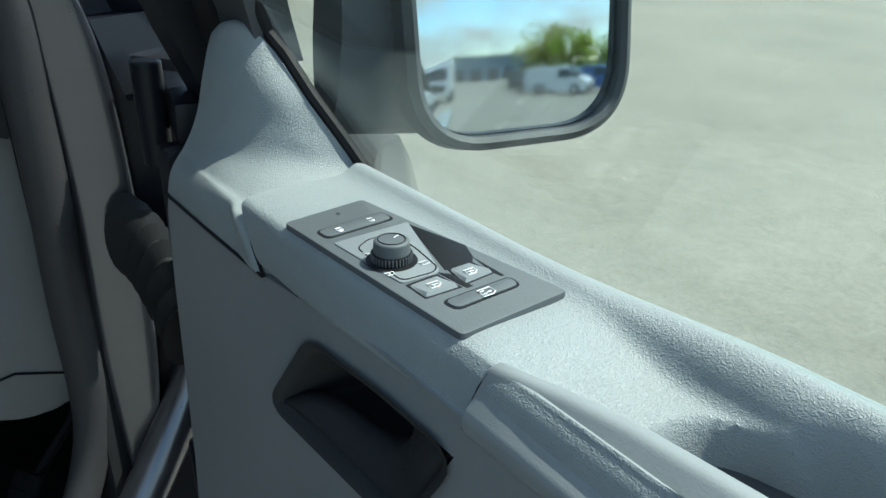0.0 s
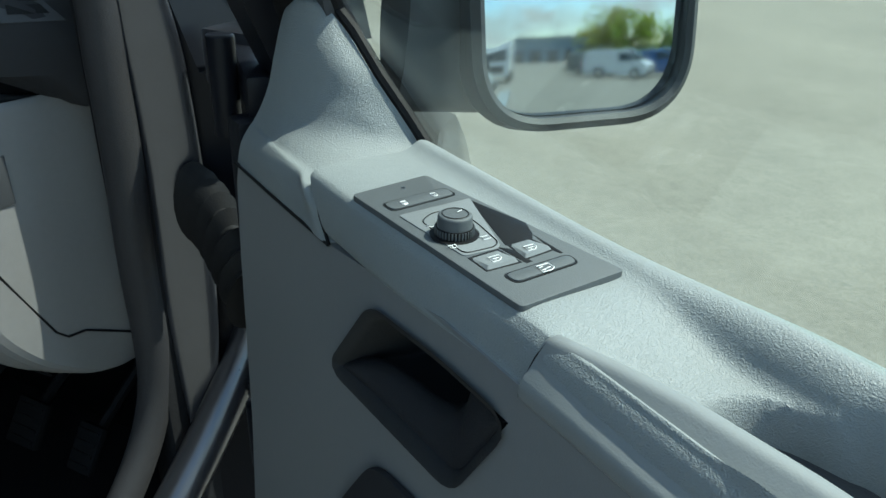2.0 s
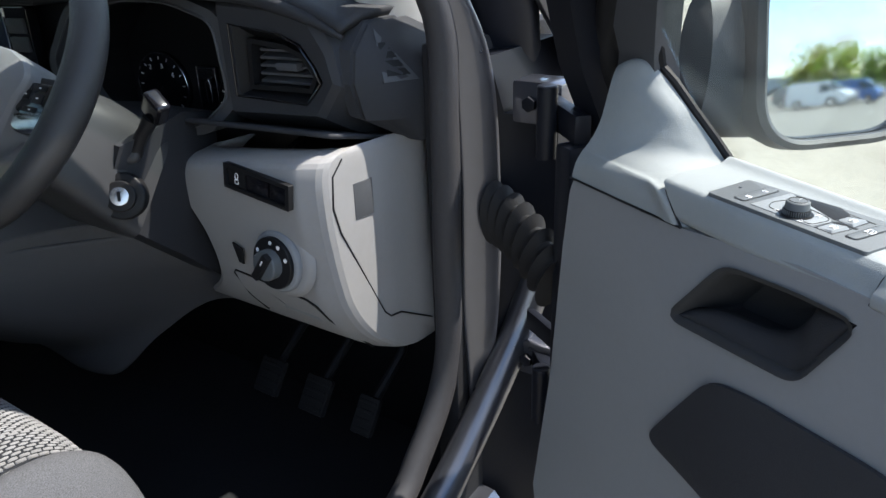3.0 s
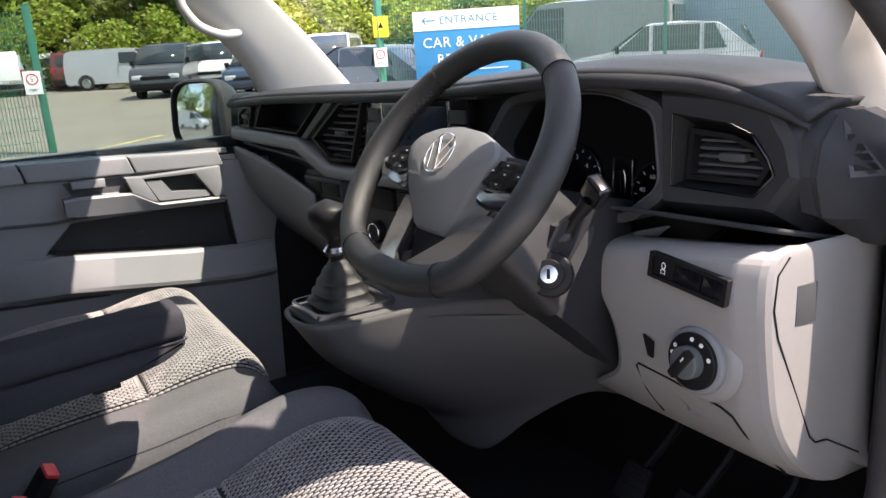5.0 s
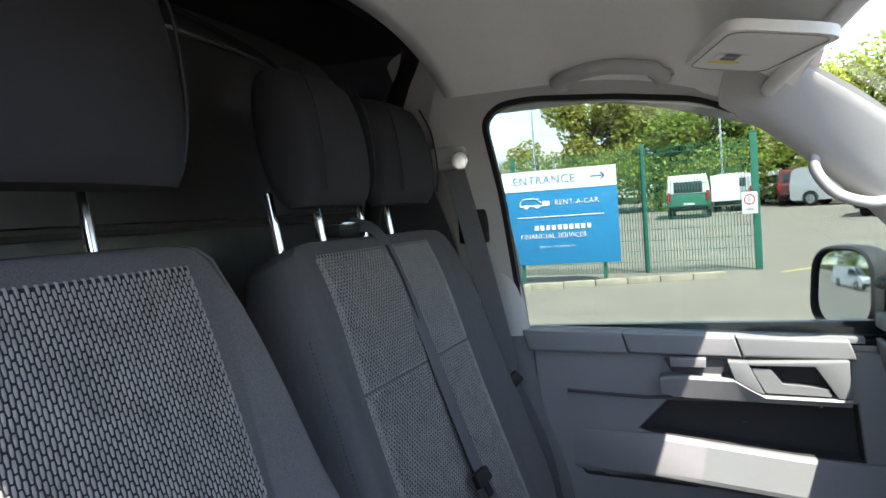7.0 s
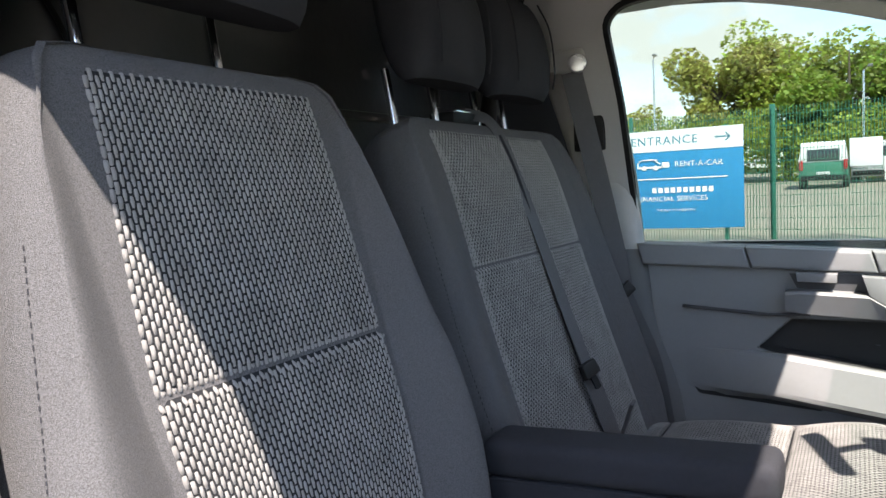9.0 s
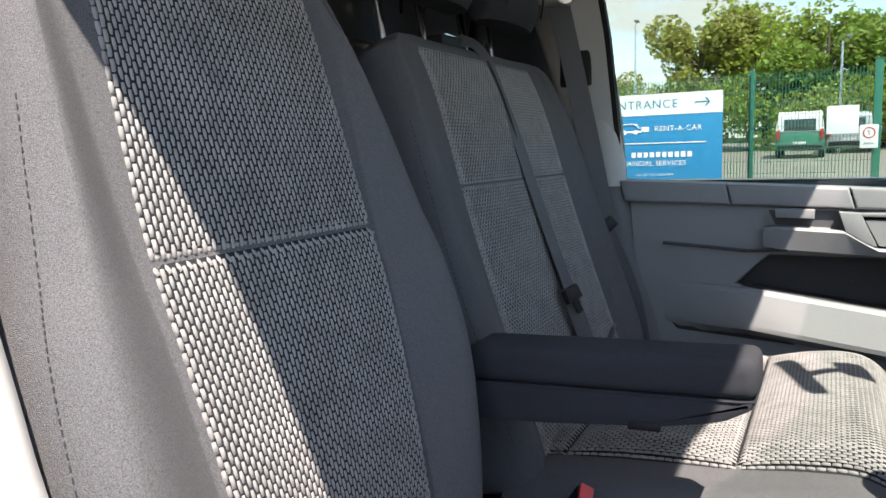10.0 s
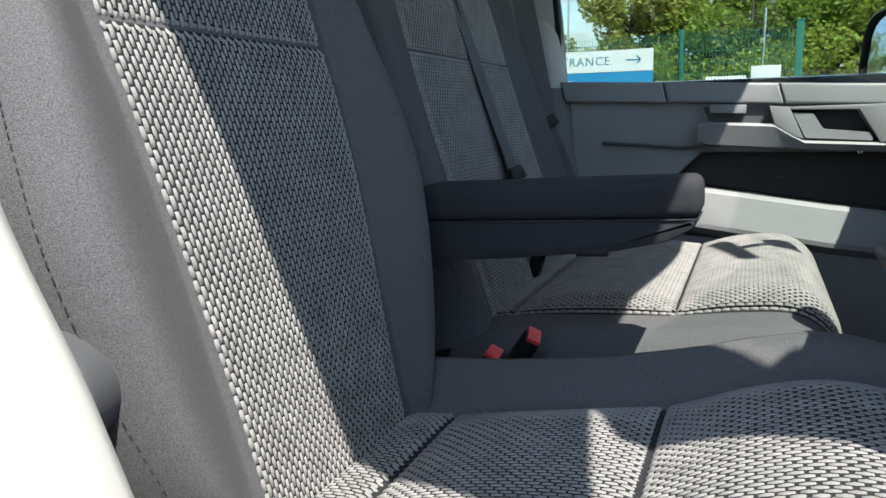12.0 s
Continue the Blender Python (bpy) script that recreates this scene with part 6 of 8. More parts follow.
door_mirror((1.178, 0.645, 1.405), (0.659, -0.743, 0.150), (0.02, 0.12, 1), 0.158, 0.205, (1.045, 0.575, 1.375), "dark grey driver door mirror outside the open door",
            outline=[(-0.078, -0.112), (0.082, -0.092), (0.064, 0.072), (-0.102, 0.066)], corner=0.05)

# ---- driver door, open ----
DOOR = Matrix(((0.851, 0.525, 0, 1.1), (-0.525, 0.851, 0, 0.4), (0, 0, 1, 0), (0, 0, 0, 1)))
ddoor = thing("driver_door", "grey plastic lined driver door, standing open", "door", DOOR)
SZ = Matrix(((1, 0, 0, 0), (0, 0, -1, 0), (0, 1, 0, 0), (0, 0, 0, 1)))  # outline (s, z), depth towards the cab


def sz(d):
    return SZ @ Matrix.Translation((0, 0, d))


# lining with the deep pull pocket cut out
pocket = [(-0.002, 1.184), (0.134, 1.197), (0.172, 1.263), (0.120, 1.262), (0.054, 1.255)]


hp = rounded(pocket, 0.014, 4)
lower_ = [(-0.195, 0.60), (0.75, 0.60), (0.75, 1.262), (0.172, 1.263), (0.134, 1.197), (-0.002, 1.184), (-0.182, 1.18), (-0.20, 1.0), (-0.235, 0.80)]
upper_ = [(-0.182, 1.18), (-0.002, 1.184), (0.054, 1.255), (0.120, 1.262), (0.172, 1.263), (0.75, 1.262), (0.75, 1.285), (0.12, 1.285), (0.0, 1.270), (-0.165, 1.266), (-0.172, 1.25)]
part("lining", prism(upper_, 0.02, sz(-0.02), bm=prism(lower_, 0.02, sz(-0.02))), GREYLO, ddoor)
hq = [(x * 0.72 + 0.100 * 0.28, z * 0.78 + 1.226 * 0.22) for x, z in hp]
part("pull_pocket", loft([[sz(d_) @ Vector((x, z, 0)) for x, z in pl] for pl, d_ in ((inset(hp, -0.004), 0.0025), (hp, 0.0015), (inset(hp, 0.003), -0.004), (hq, -0.052), ([(x * 0.03 + 0.097, z * 0.03 + 1.189) for x, z in hq], -0.056))], cap=False), POCKET, ddoor, "moulded pull pocket, darkened for the shade inside", angle=50)
RIDGE = [(-0.001, 1.186), (0.020, 1.199), (0.046, 1.207), (0.084, 1.211), (0.108, 1.220), (0.122, 1.238), (0.132, 1.256), (0.150, 1.260), (0.168, 1.262)]
FOOT = [(0.000, 1.1855), (0.030, 1.188), (0.055, 1.1905), (0.085, 1.1935), (0.110, 1.196), (0.132, 1.199), (0.143, 1.214), (0.156, 1.237), (0.170, 1.261)]


def pull_face(u, v):
    a, b = curve_at(FOOT, u), curve_at(RIDGE, u)
    p = a.lerp(b, v)
    return Vector((p.x, 0.004 + 0.014 * v * math.sin(math.pi * min(1, u * 1.1)) - 0.003 * math.sin(math.pi * v) + 0.03 * max(0, v - 0.86), p.y))


part("pull_face", grid(pull_face, 40, 14)[0], DARK, ddoor, "charcoal curved pull face in the pocket", angle=70).modifiers.new("thick", "SOLIDIFY").thickness = 0.003
# map pocket lower down: a flat plate, dark for the shade inside it
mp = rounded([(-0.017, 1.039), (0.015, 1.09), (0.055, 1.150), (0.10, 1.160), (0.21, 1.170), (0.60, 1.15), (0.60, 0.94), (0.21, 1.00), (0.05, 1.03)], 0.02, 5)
part("map_pocket", prism(mp, 0.004, sz(0.001), 0.001), DARK, ddoor, "flat map pocket plate, dark for the shade inside")
# the crease between waist and lining
part("crease_line", tube([(-0.172, 0.0, 1.2655), (-0.09, -0.0012, 1.268), (0.0, -0.0018, 1.271)], 0.0012, 6), BLACK, ddoor)
part("panel_gap", tube([(-0.036, 0.03, 1.3005), (-0.031, 0.010, 1.2985), (-0.0275, 0.0035, 1.2955), (-0.013, -0.0005, 1.284), (0.0005, -0.0015, 1.271)], 0.0012, 6), BLACK, ddoor)
part("grip_gap", tube([(0.1788, 0.0095, 1.3030), (0.1773, 0.0064, 1.297), (0.1768, 0.0016, 1.287), (0.1768, 0.0000, 1.280)], 0.0006, 6), BLACK, ddoor)


# padded waist top: a profile across the door, swept along it
def ease(x):
    x = min(1.0, max(0.0, x))
    return x * x * (3 - 2 * x)


STEPS = [0.004 + 0.0025 * k for k in range(7)] + [0.024 + 0.13 * k / 16 for k in range(16)] + [0.1545 + 0.0025 * k for k in range(4)] + [0.165 + 0.035 * k / 5 for k in range(6)] + [0.203 + 0.002 * k for k in range(46)] + [0.30 + 0.454 * k / 20 for k in range(21)]


def waist(u, v):
    s = STEPS[round(u * (len(STEPS) - 1))]
    dip = 0.012 * ease((s - 0.160) / 0.065) + 0.032 * ease((s - 0.2235 - 0.035 * min(1.0, abs(v - 0.52) / 0.17) ** 2) / 0.022) * ease((0.62 - s) / 0.06)
    low = 0.010 * ease((s - 0.05) / 0.13)
    back = 0.012 * ease((s - 0.10) / 0.16)
    slant = 0.0075 * min(1.0, max(0.0, s) / 0.16)
    P = curve_at([(0.008, -0.034 + low), (-0.0008 + slant * 0.15, -0.029 + low * 0.8), (-0.0012 + slant * 0.5, -0.018), (0.0002 + slant * 0.85, -0.0065), (0.0028 + slant, -0.0010), (0.009 + slant * 0.6, 0.0010), (0.024, 0.002 - dip), (0.050, 0.001 - dip), (0.067, 0.0005 - dip), (0.075, 0.002 - dip * 0.9), (0.083, 0.005 - dip * 0.2), (0.094, 0.0 + back * 0.6), (0.110, -0.015 + back), (0.117, -0.034)], v)
    if s < 0.024:
        first = 0.001 - 0.031 * ease(v / 0.30) - 0.008 * ease((v - 0.3) / 0.5)
        s = first + (s - 0.004) / 0.020 * (0.024 - first)
    return Vector((s, P[0], 1.3055 + P[1] - 0.004 * s / 0.75))


bm, _ = grid(waist, len(STEPS) - 1, 52)
part("waist_pad", bm, GREYPAD, ddoor, "grey leather-grained padded waist rail")
# front end of the pad and the sail over the mirror foot
SAIL = [  # across the sail from its front edge to the glass, at heights going up
    [(-0.172, 0.002, 1.266), (-0.11, 0.000, 1.268), (-0.04, -0.001, 1.270), (0.000, 0.001, 1.2715), (0.000, 0.050, 1.2715)],
    [(-0.172, 0.006, 1.281), (-0.11, 0.002, 1.284), (-0.05, 0.001, 1.284), (-0.013, 0.002, 1.284), (-0.013, 0.060, 1.284)],
    [(-0.172, 0.0135, 1.2925), (-0.11, 0.008, 1.294), (-0.06, 0.0055, 1.2955), (-0.029, 0.0055, 1.2955), (-0.040, 0.0915, 1.2935)],
    [(-0.170, 0.016, 1.2965), (-0.11, 0.014, 1.2975), (-0.06, 0.016, 1.2975), (-0.033, 0.018, 1.2968), (-0.041, 0.0925, 1.2945)],
    [(-0.165, 0.022, 1.310), (-0.12, 0.025, 1.309), (-0.08, 0.038, 1.3075), (-0.056, 0.060, 1.304), (-0.048, 0.0895, 1.302)],
    [(-0.162, 0.028, 1.327), (-0.130, 0.031, 1.327), (-0.098, 0.042, 1.326), (-0.076, 0.058, 1.323), (-0.061, 0.082, 1.320)],
    [(-0.162, 0.034, 1.349), (-0.138, 0.036, 1.350), (-0.112, 0.044, 1.350), (-0.094, 0.055, 1.348), (-0.081, 0.072, 1.344)],
    [(-0.163, 0.041, 1.370), (-0.148, 0.041, 1.372), (-0.130, 0.046, 1.3725), (-0.117, 0.054, 1.371), (-0.107, 0.066, 1.368)],
    [(-0.162, 0.046, 1.379), (-0.150, 0.0455, 1.384), (-0.138, 0.0475, 1.386), (-0.128, 0.052, 1.385), (-0.121, 0.060, 1.381)],
    [(-0.158, 0.056, 1.380), (-0.150, 0.056, 1.3865), (-0.139, 0.056, 1.388), (-0.130, 0.058, 1.3865), (-0.124, 0.064, 1.382)]]


def sail_at(u, v):
    return curve_at([curve_at(r, u) for r in SAIL], v)


sail, _ = grid(sail_at, 36, 72)
part("mirror_sail", sail, GREYPAD, ddoor, "grey triangular mirror sail trim", angle=60)
# grip cover and the hollow behind it
grip = []
for s_, lo, hi, nt in ((0.1775, 1.279, 1.3045, 0.0095), (0.179, 1.2785, 1.3062, 0.0105), (0.19, 1.2785, 1.3070, 0.0125), (0.21, 1.279, 1.3080, 0.0168), (0.235, 1.279, 1.3090, 0.0205), (0.28, 1.279, 1.3096, 0.0240), (0.35, 1.279, 1.3096, 0.0265), (0.62, 1.279, 1.308, 0.030)):
    grip.append([Vector((s_, y, z)) for y, z in rounded([(-0.0010, lo), (nt + 0.0075, lo), (nt + 0.0075, hi - 0.001), (nt, hi), (nt * 0.62 - 0.001, hi - 0.010), (-0.0012, lo + 0.009)], 0.003, 4)])
part("grip_cover", loft(grip), GRIPGREY, ddoor, "smooth grey pull handle cover", angle=50)
# The hollow's floor: the same grey plastic, darkened for the shade in it.
HOL = rounded([(0.226, 0.022), (0.228, 0.078), (0.245, 0.088), (0.62, 0.090), (0.62, 0.022)], 0.012)
part("grip_hollow", prism(HOL, 0.003, Matrix.Translation((0, 0, 1.2735))), DARKMID, ddoor, "hollow behind the pull handle, coloured dark for its shade")
# glass and seals
gl = part("pane", prism([(-0.06, 1.28), (0.78, 1.28), (0.72, 1.80), (0.40, 1.84), (0.25, 1.80), (-0.11, 1.44)], 0.003, Matrix(((1, 0, 0, 0), (0, -0.42, -1, 0.104 + 0.42 * 1.292), (0, 1, 0, 0), (0, 0, 0, 1)))), GLASS, ddoor, "clear door glass")
gl.visible_shadow = False
part("window_seal", box((0.76, 0.008, 0.016), (0.385, 0.121, 1.274), 0.002), RUBBER, ddoor)
part("front_frame", tube([(-0.200, 0.09, 1.30), (-0.198, 0.055, 1.40), (-0.150, 0.030, 1.47), (0.22, -0.10, 1.80), (0.38, -0.125, 1.845), (0.70, -0.11, 1.81), (0.77, 0.095, 1.30)], 0.016, 10), RUBBER, ddoor, "black window frame")
part("sail_seal", tube([(-0.030, 0.104, 1.292), (-0.046, 0.094, 1.302), (-0.060, 0.087, 1.320), (-0.080, 0.077, 1.344), (-0.106, 0.071, 1.369), (-0.121, 0.066, 1.383), (-0.112, 0.050, 1.42), (-0.090, 0.022, 1.47)], 0.0045, 8), RUBBER, ddoor)
part("frame_trim", loft([[Vector((s_, n_, z)) for s_, n_ in ((a, c), (b, c), (b, c + 0.03), (a, c + 0.03))] for a, b, c, z in ((-0.185, -0.122, 0.062, 1.36), (-0.172, -0.118, 0.053, 1.39), (-0.166, -0.092, 0.030, 1.445), (-0.10, -0.015, -0.010, 1.54), (0.02, 0.11, -0.065, 1.67))]), DARKMID, ddoor, "dark grey window frame trim")
part("outer_skin", prism([(-0.20, 0.55), (0.80, 0.55), (0.80, 1.25), (-0.20, 1.25)], 0.03, SZ @ Matrix.Translation((0, 0, -0.16)), 0.004), METALDK, ddoor)
part("edge_plate", box((0.03, 0.15, 0.76), (-0.205, 0.085, 0.91), 0.006), METALBLK, ddoor)
cs = part("check_strap", box((0.16, 0.012, 0.030), (-0.27, 0.060, 0.99), 0.003), METALBLK, ddoor, "black steel door check strap")
part("strap_roller", disc(0.012, 0.04, pose(-0.235, 0.060, 0.97), 14, 0.003), SATIN, cs)
part("frame_edge", loft([[Vector((s_ + a, n_ + 0.115 - 0.40 * max(0, z - 1.28), z)) for a, n_ in ((-0.050, -0.05), (-0.005, -0.05), (0.0, -0.03), (-0.005, 0.0), (-0.050, 0.0))] for s_, z in ((-0.180, 1.08), (-0.186, 1.28), (-0.196, 1.37), (-0.180, 1.44), (-0.10, 1.53))]), METALBLK, ddoor, "black painted door front edge")

# hinges to the front pillar
for z in (1.305, 0.93):
    hg = part("hinge", box((0.07, 0.05, 0.055), (0.845, 0.645, z), 0.006), METALDK, ddoor, "dark painted steel door hinge")
    hg.matrix_parent_inverse = DOOR.inverted()
    part("arm", box((0.15, 0.020, 0.034), (0.895, 0.585, z), 0.005, rot=pose(0, 0, 0, 0, 0, -45)), METALBLK, hg)
    part("pin", disc(0.012, 0.085, pose(0.892, 0.556, z - 0.045), 16, 0.003), METALBLK, hg)
    part("bolt", disc(0.010, 0.008, facing((0.838, 0.619, z), (0, -1, 0)), 6, 0.001), METALBLK, hg)

# switch panel let into the pad
PZ = 1.3062
panel = part("switch_panel", prism(rounded([(0.0193, 0.0049), (0.1592, 0.0124), (0.1569, 0.0733), (0.0130, 0.0560)], 0.003), 0.0034, Matrix.Translation((0, 0, PZ - 0.001)), 0.0008), PANELBLK, ddoor, "dark grey window and mirror switch panel")
PT = PZ + 0.0024


def key(name, poly, h, material, z=0.0, parent=panel, bevel=0.0006, label=""):
    """A raised key of the panel, its outline in the door's own plan."""
    return part(name, prism(poly, h, Matrix.Translation((0, 0, PT + z)), bevel), material, parent, label)


def mark(lines, at, size, turn, z, parent, r=0.00022):
    """Thin white strokes of a symbol."""
    m_ = Matrix.Translation((at[0], at[1], PT + z)) @ pose(0, 0, 0, 0, 0, turn)
    for ln in lines:
        part("symbol", tube([m_ @ Vector((x * size, y * size, 0)) for x, y in ln], r, 4), WHITEMARK, parent)


def slot(name, poly, h, z=0.0, r=0.004):
    key(name + "_gap", rounded(inset(poly, -0.0008), r), 0.0002, BLACK, 0.0, bevel=0)
    return key(name, rounded(inset(poly, 0.0003), r), h, PANELBLK, z)


lk = slot("lock_rocker", [(0.0395, 0.0128), (0.0500, 0.0133), (0.0470, 0.0545), (0.0360, 0.0540)], 0.0008)
LOCK = [[(-0.6, -0.8), (0.6, -0.8), (0.6, 0.3), (-0.6, 0.3), (-0.6, -0.8)], [(-0.4, 0.3), (-0.4, 0.8), (0.4, 0.8), (0.4, 0.3)]]
mark(LOCK, (0.0455, 0.0228), 0.0026, -90, 0.0010, lk, 0.0004)
mark(LOCK, (0.0432, 0.0430), 0.0026, -90, 0.0010, lk)
part("indicator", disc(0.0013, 0.0006, Matrix.Translation((0.0255, 0.0335, PT)), 12), SATIN, panel)
key("raised_field", rounded([(0.0568, 0.0127), (0.1108, 0.0166), (0.1123, 0.0352), (0.1088, 0.0389), (0.0554, 0.0580)], 0.002), 0.0007, FIELD)
part("field_line", tube([Vector((x, y, PT + 0.0008)) for x, y in rounded([(0.0690, 0.0190), (0.1095, 0.0178), (0.1105, 0.0341), (0.1070, 0.0390), (0.0842, 0.0425), (0.0650, 0.0425), (0.0630, 0.0290)], 0.004)], 0.0004, 4, True), BLACK, panel)
KC = (0.0895, 0.0255)
# Flat black disc for the shade in the hollow round the knob.
part("knob_well_shade", disc(0.0122, 0.0003, Matrix.Translation((*KC, PT + 0.0008)), 36), BLACK, panel)
kn = part("mirror_knob", disc(0.0090, 0.0105, Matrix.Translation((*KC, PT + 0.0010)), 40, 0.0014, r2=0.0084), PANELBLK, panel, "dark knurled mirror adjuster knob")
part("knob_skirt", disc(0.0094, 0.0042, Matrix.Translation((*KC, PT + 0.0012)), 40), BLACK, kn)
part("knob_ring", tube([Vector((KC[0] + 0.0064 * math.cos(a), KC[1] + 0.0064 * math.sin(a), PT + 0.0117)) for a in (k * math.tau / 32 for k in range(32))], 0.0003, 4, True), BLACK, kn)
mark([[(0, 0.3), (0, 1.0)]], KC, 0.0052, 20, 0.0118, kn)
for k in range(36):
    a = k / 36 * math.tau
    part("knurl", prism([(-0.0004, -0.0003), (0.0004, -0.0003), (0.0004, 0.0003), (-0.0004, 0.0003)], 0.0036, Matrix.Translation((KC[0] + 0.0095 * math.cos(a), KC[1] + 0.0095 * math.sin(a), PT + 0.0014))), PANELBLK, kn)
mark([[(0.5, 0.8), (-0.5, 0.8), (-0.5, -0.6)]], (0.0765, 0.0200), 0.0022, 160, 0.0010, panel)
part("symbol", disc(0.0006, 0.0002, Matrix.Translation((0.0790, 0.0225, PT + 0.0008)), 10), WHITEMARK, panel)
mark([[(-1, -0.5), (-0.6, 0.6), (0.6, 0.6), (1, -0.5), (-1, -0.5)], [(-0.2, -0.4), (0.3, 0.3)]], (0.1010, 0.0170), 0.0024, -90, 0.0010, panel)
mark([[(-1, -0.8), (-0.9, 0.5), (0.9, 0.5), (1, -0.8), (-1, -0.8)], [(-0.5, -0.9), (-0.5, 0.4)], [(0.0, -0.9), (0.0, 0.4)], [(0.5, -0.9), (0.5, 0.4)]], (0.1010, 0.0362), 0.0024, -90, 0.0010, panel)
# Flush black plates painting the shade of the finger hollows.
key("finger_well_shade", [(0.0564, 0.0571), (0.0600, 0.0558), (0.1108, 0.0405), (0.1120, 0.0560), (0.1065, 0.0605), (0.0947, 0.0655)], 0.0003, BLACK, label="flat black shade of the finger hollow before the window switch")
key("finger_well_shade", [(0.1100, 0.0360), (0.1300, 0.0380), (0.1300, 0.0418), (0.1150, 0.0405)], 0.0003, BLACK)
key("finger_well_shade", [(0.1240, 0.0570), (0.1300, 0.0580), (0.1300, 0.0600), (0.1060, 0.0600)], 0.00025, BLACK)
WIN = [[(-1, -0.7), (-1, 0.1), (-0.3, 0.8), (1, 0.8), (1, -0.7), (-1, -0.7)], [(-0.6, 0.0), (0.6, 0.0), (0.2, 0.5)]]
for pl, c in (([(0.1110, 0.0425), (0.1265, 0.0400), (0.1250, 0.0575), (0.1105, 0.0550)], (0.1205, 0.0480)), ([(0.1135, 0.0182), (0.1270, 0.0182), (0.1275, 0.0360), (0.1128, 0.0345)], (0.1215, 0.0268))):
    key("switch_gap", inset(pl, -0.0008), 0.0002, BLACK, bevel=0)
    w_ = part("window_switch", loft([[Vector((x, y, PT + (0.0018 if x > 0.118 else 0.0004) * k)) for x, y in rounded(inset(pl, 0.0012 * (k == 1)), 0.0012)] for k in (0, 1)]), FIELD, panel)
    mark(WIN, c, 0.0030, -90, 0.0016, w_, 0.00026)
sd = slot("sliding_door_switch", [(0.1340, 0.0220), (0.1425, 0.0228), (0.1412, 0.0592), (0.1330, 0.0602)], 0.0008)
mark([[(-1, -0.7), (-1, 0.5), (-0.4, 0.9), (1, 0.9), (1, -0.7), (-1, -0.7)], [(0.2, -0.3), (0.8, -0.3)], [(0.2, 0.4), (0.8, 0.4)], [(-0.6, 0.2), (0.0, 0.2)]], (0.1385, 0.0420), 0.0036, -90, 0.0010, sd, 0.0003)

# ---- outside: the yard ----
GREEN_PAINT = mat("green_fence_paint", (0.02, 0.16, 0.11), 0.45, var=0.10)
SIGN_BLUE = mat("blue_sign_vinyl", (0.01, 0.22, 0.46), 0.45, var=0.03)
SIGN_WHITE = mat("white_sign_vinyl", (0.78, 0.79, 0.80), 0.45, var=0.02)
SIGN_TEAL = mat("teal_sign_letters", (0.03, 0.20, 0.28), 0.5, var=0.02)
TYRE = mat("tyre_rubber", (0.02, 0.02, 0.02), 0.85)
CARGLASS = mat("dark_car_glass", (0.03, 0.04, 0.045), 0.08, var=0.05)
LAMP = mat("lamp_lens", (0.65, 0.66, 0.68), 0.15, var=0.05)
TAIL = mat("red_tail_lens", (0.4, 0.02, 0.02), 0.25, var=0.05)
BARK = mat("bark", (0.10, 0.08, 0.06), 0.9, var=0.3, bump=0.8, bscale=12)


def ground_z(x):
    return -0.0225 * x


def asphalt_mat():
    m = mat("pale_asphalt", (0.195, 0.178, 0.150), 0.92, var=0.16, scale=0.6, bump=0.5, bscale=90)
    n, l = m.node_tree.nodes, m.node_tree.links
    p = n["Principled BSDF"]
    src = p.inputs["Base Color"].links[0].from_socket
    tc = next(q for q in n if q.bl_idname == "ShaderNodeTexCoord")
    v = n.new("ShaderNodeTexVoronoi")
    v.inputs["Scale"].default_value = 95.0
    l.new(tc.outputs["Object"], v.inputs["Vector"])
    st = n.new("ShaderNodeTexNoise")
    st.inputs["Scale"].default_value = 5.0
    st.inputs["Detail"].default_value = 6.0
    l.new(tc.outputs["Object"], st.inputs["Vector"])
    mr = n.new("ShaderNodeMapRange")
    mr.inputs["To Min"].default_value, mr.inputs["To Max"].default_value = 0.72, 1.25
    sep = n.new("ShaderNodeSeparateColor")
    l.new(v.outputs["Color"], sep.inputs["Color"])
    mm = n.new("ShaderNodeMath")
    mm.operation = "ADD"
    l.new(sep.outputs[0], mm.inputs[0])
    l.new(st.outputs["Fac"], mm.inputs[1])
    mr.inputs["From Max"].default_value = 1.7
    l.new(mm.outputs[0], mr.inputs["Value"])
    sc = n.new("ShaderNodeVectorMath")
    sc.operation = "SCALE"
    l.new(src, sc.inputs[0])
    l.new(mr.outputs[0], sc.inputs["Scale"])
    l.new(sc.outputs["Vector"], p.inputs["Base Color"])
    return m


bm, _ = grid(lambda u, v: ((u - 0.5) * 700, (v - 0.5) * 700, ground_z(max(-70.0, min(40.0, (u - 0.5) * 700)))), 70, 10)
ground = part("ground", bm, asphalt_mat())
tagged(ground, "pale worn asphalt yard in the sun", "ground", kind="structure")

KERB = mat("worn_kerb_concrete", (0.34, 0.31, 0.24), 0.9, var=0.25, bump=0.4, bscale=60)
kerb = thing("kerb", "worn pale concrete kerb with yellowish edge", "kerb", kind="structure")
for k in range(7):
    f = k / 7
    x, y = -11.2 - 1.0 * f, -3.6 + 3.6 * f
    part("kerb_stone", box((0.16, 0.52, 0.16), (x, y + 0.26, ground_z(x) + 0.03), 0.02, rot=pose(0, 0, 0, 0, 0, 15)), KERB, kerb)
PAINT = mat("faded_yellow_paint", (0.55, 0.45, 0.16), 0.8, var=0.3, scale=3)
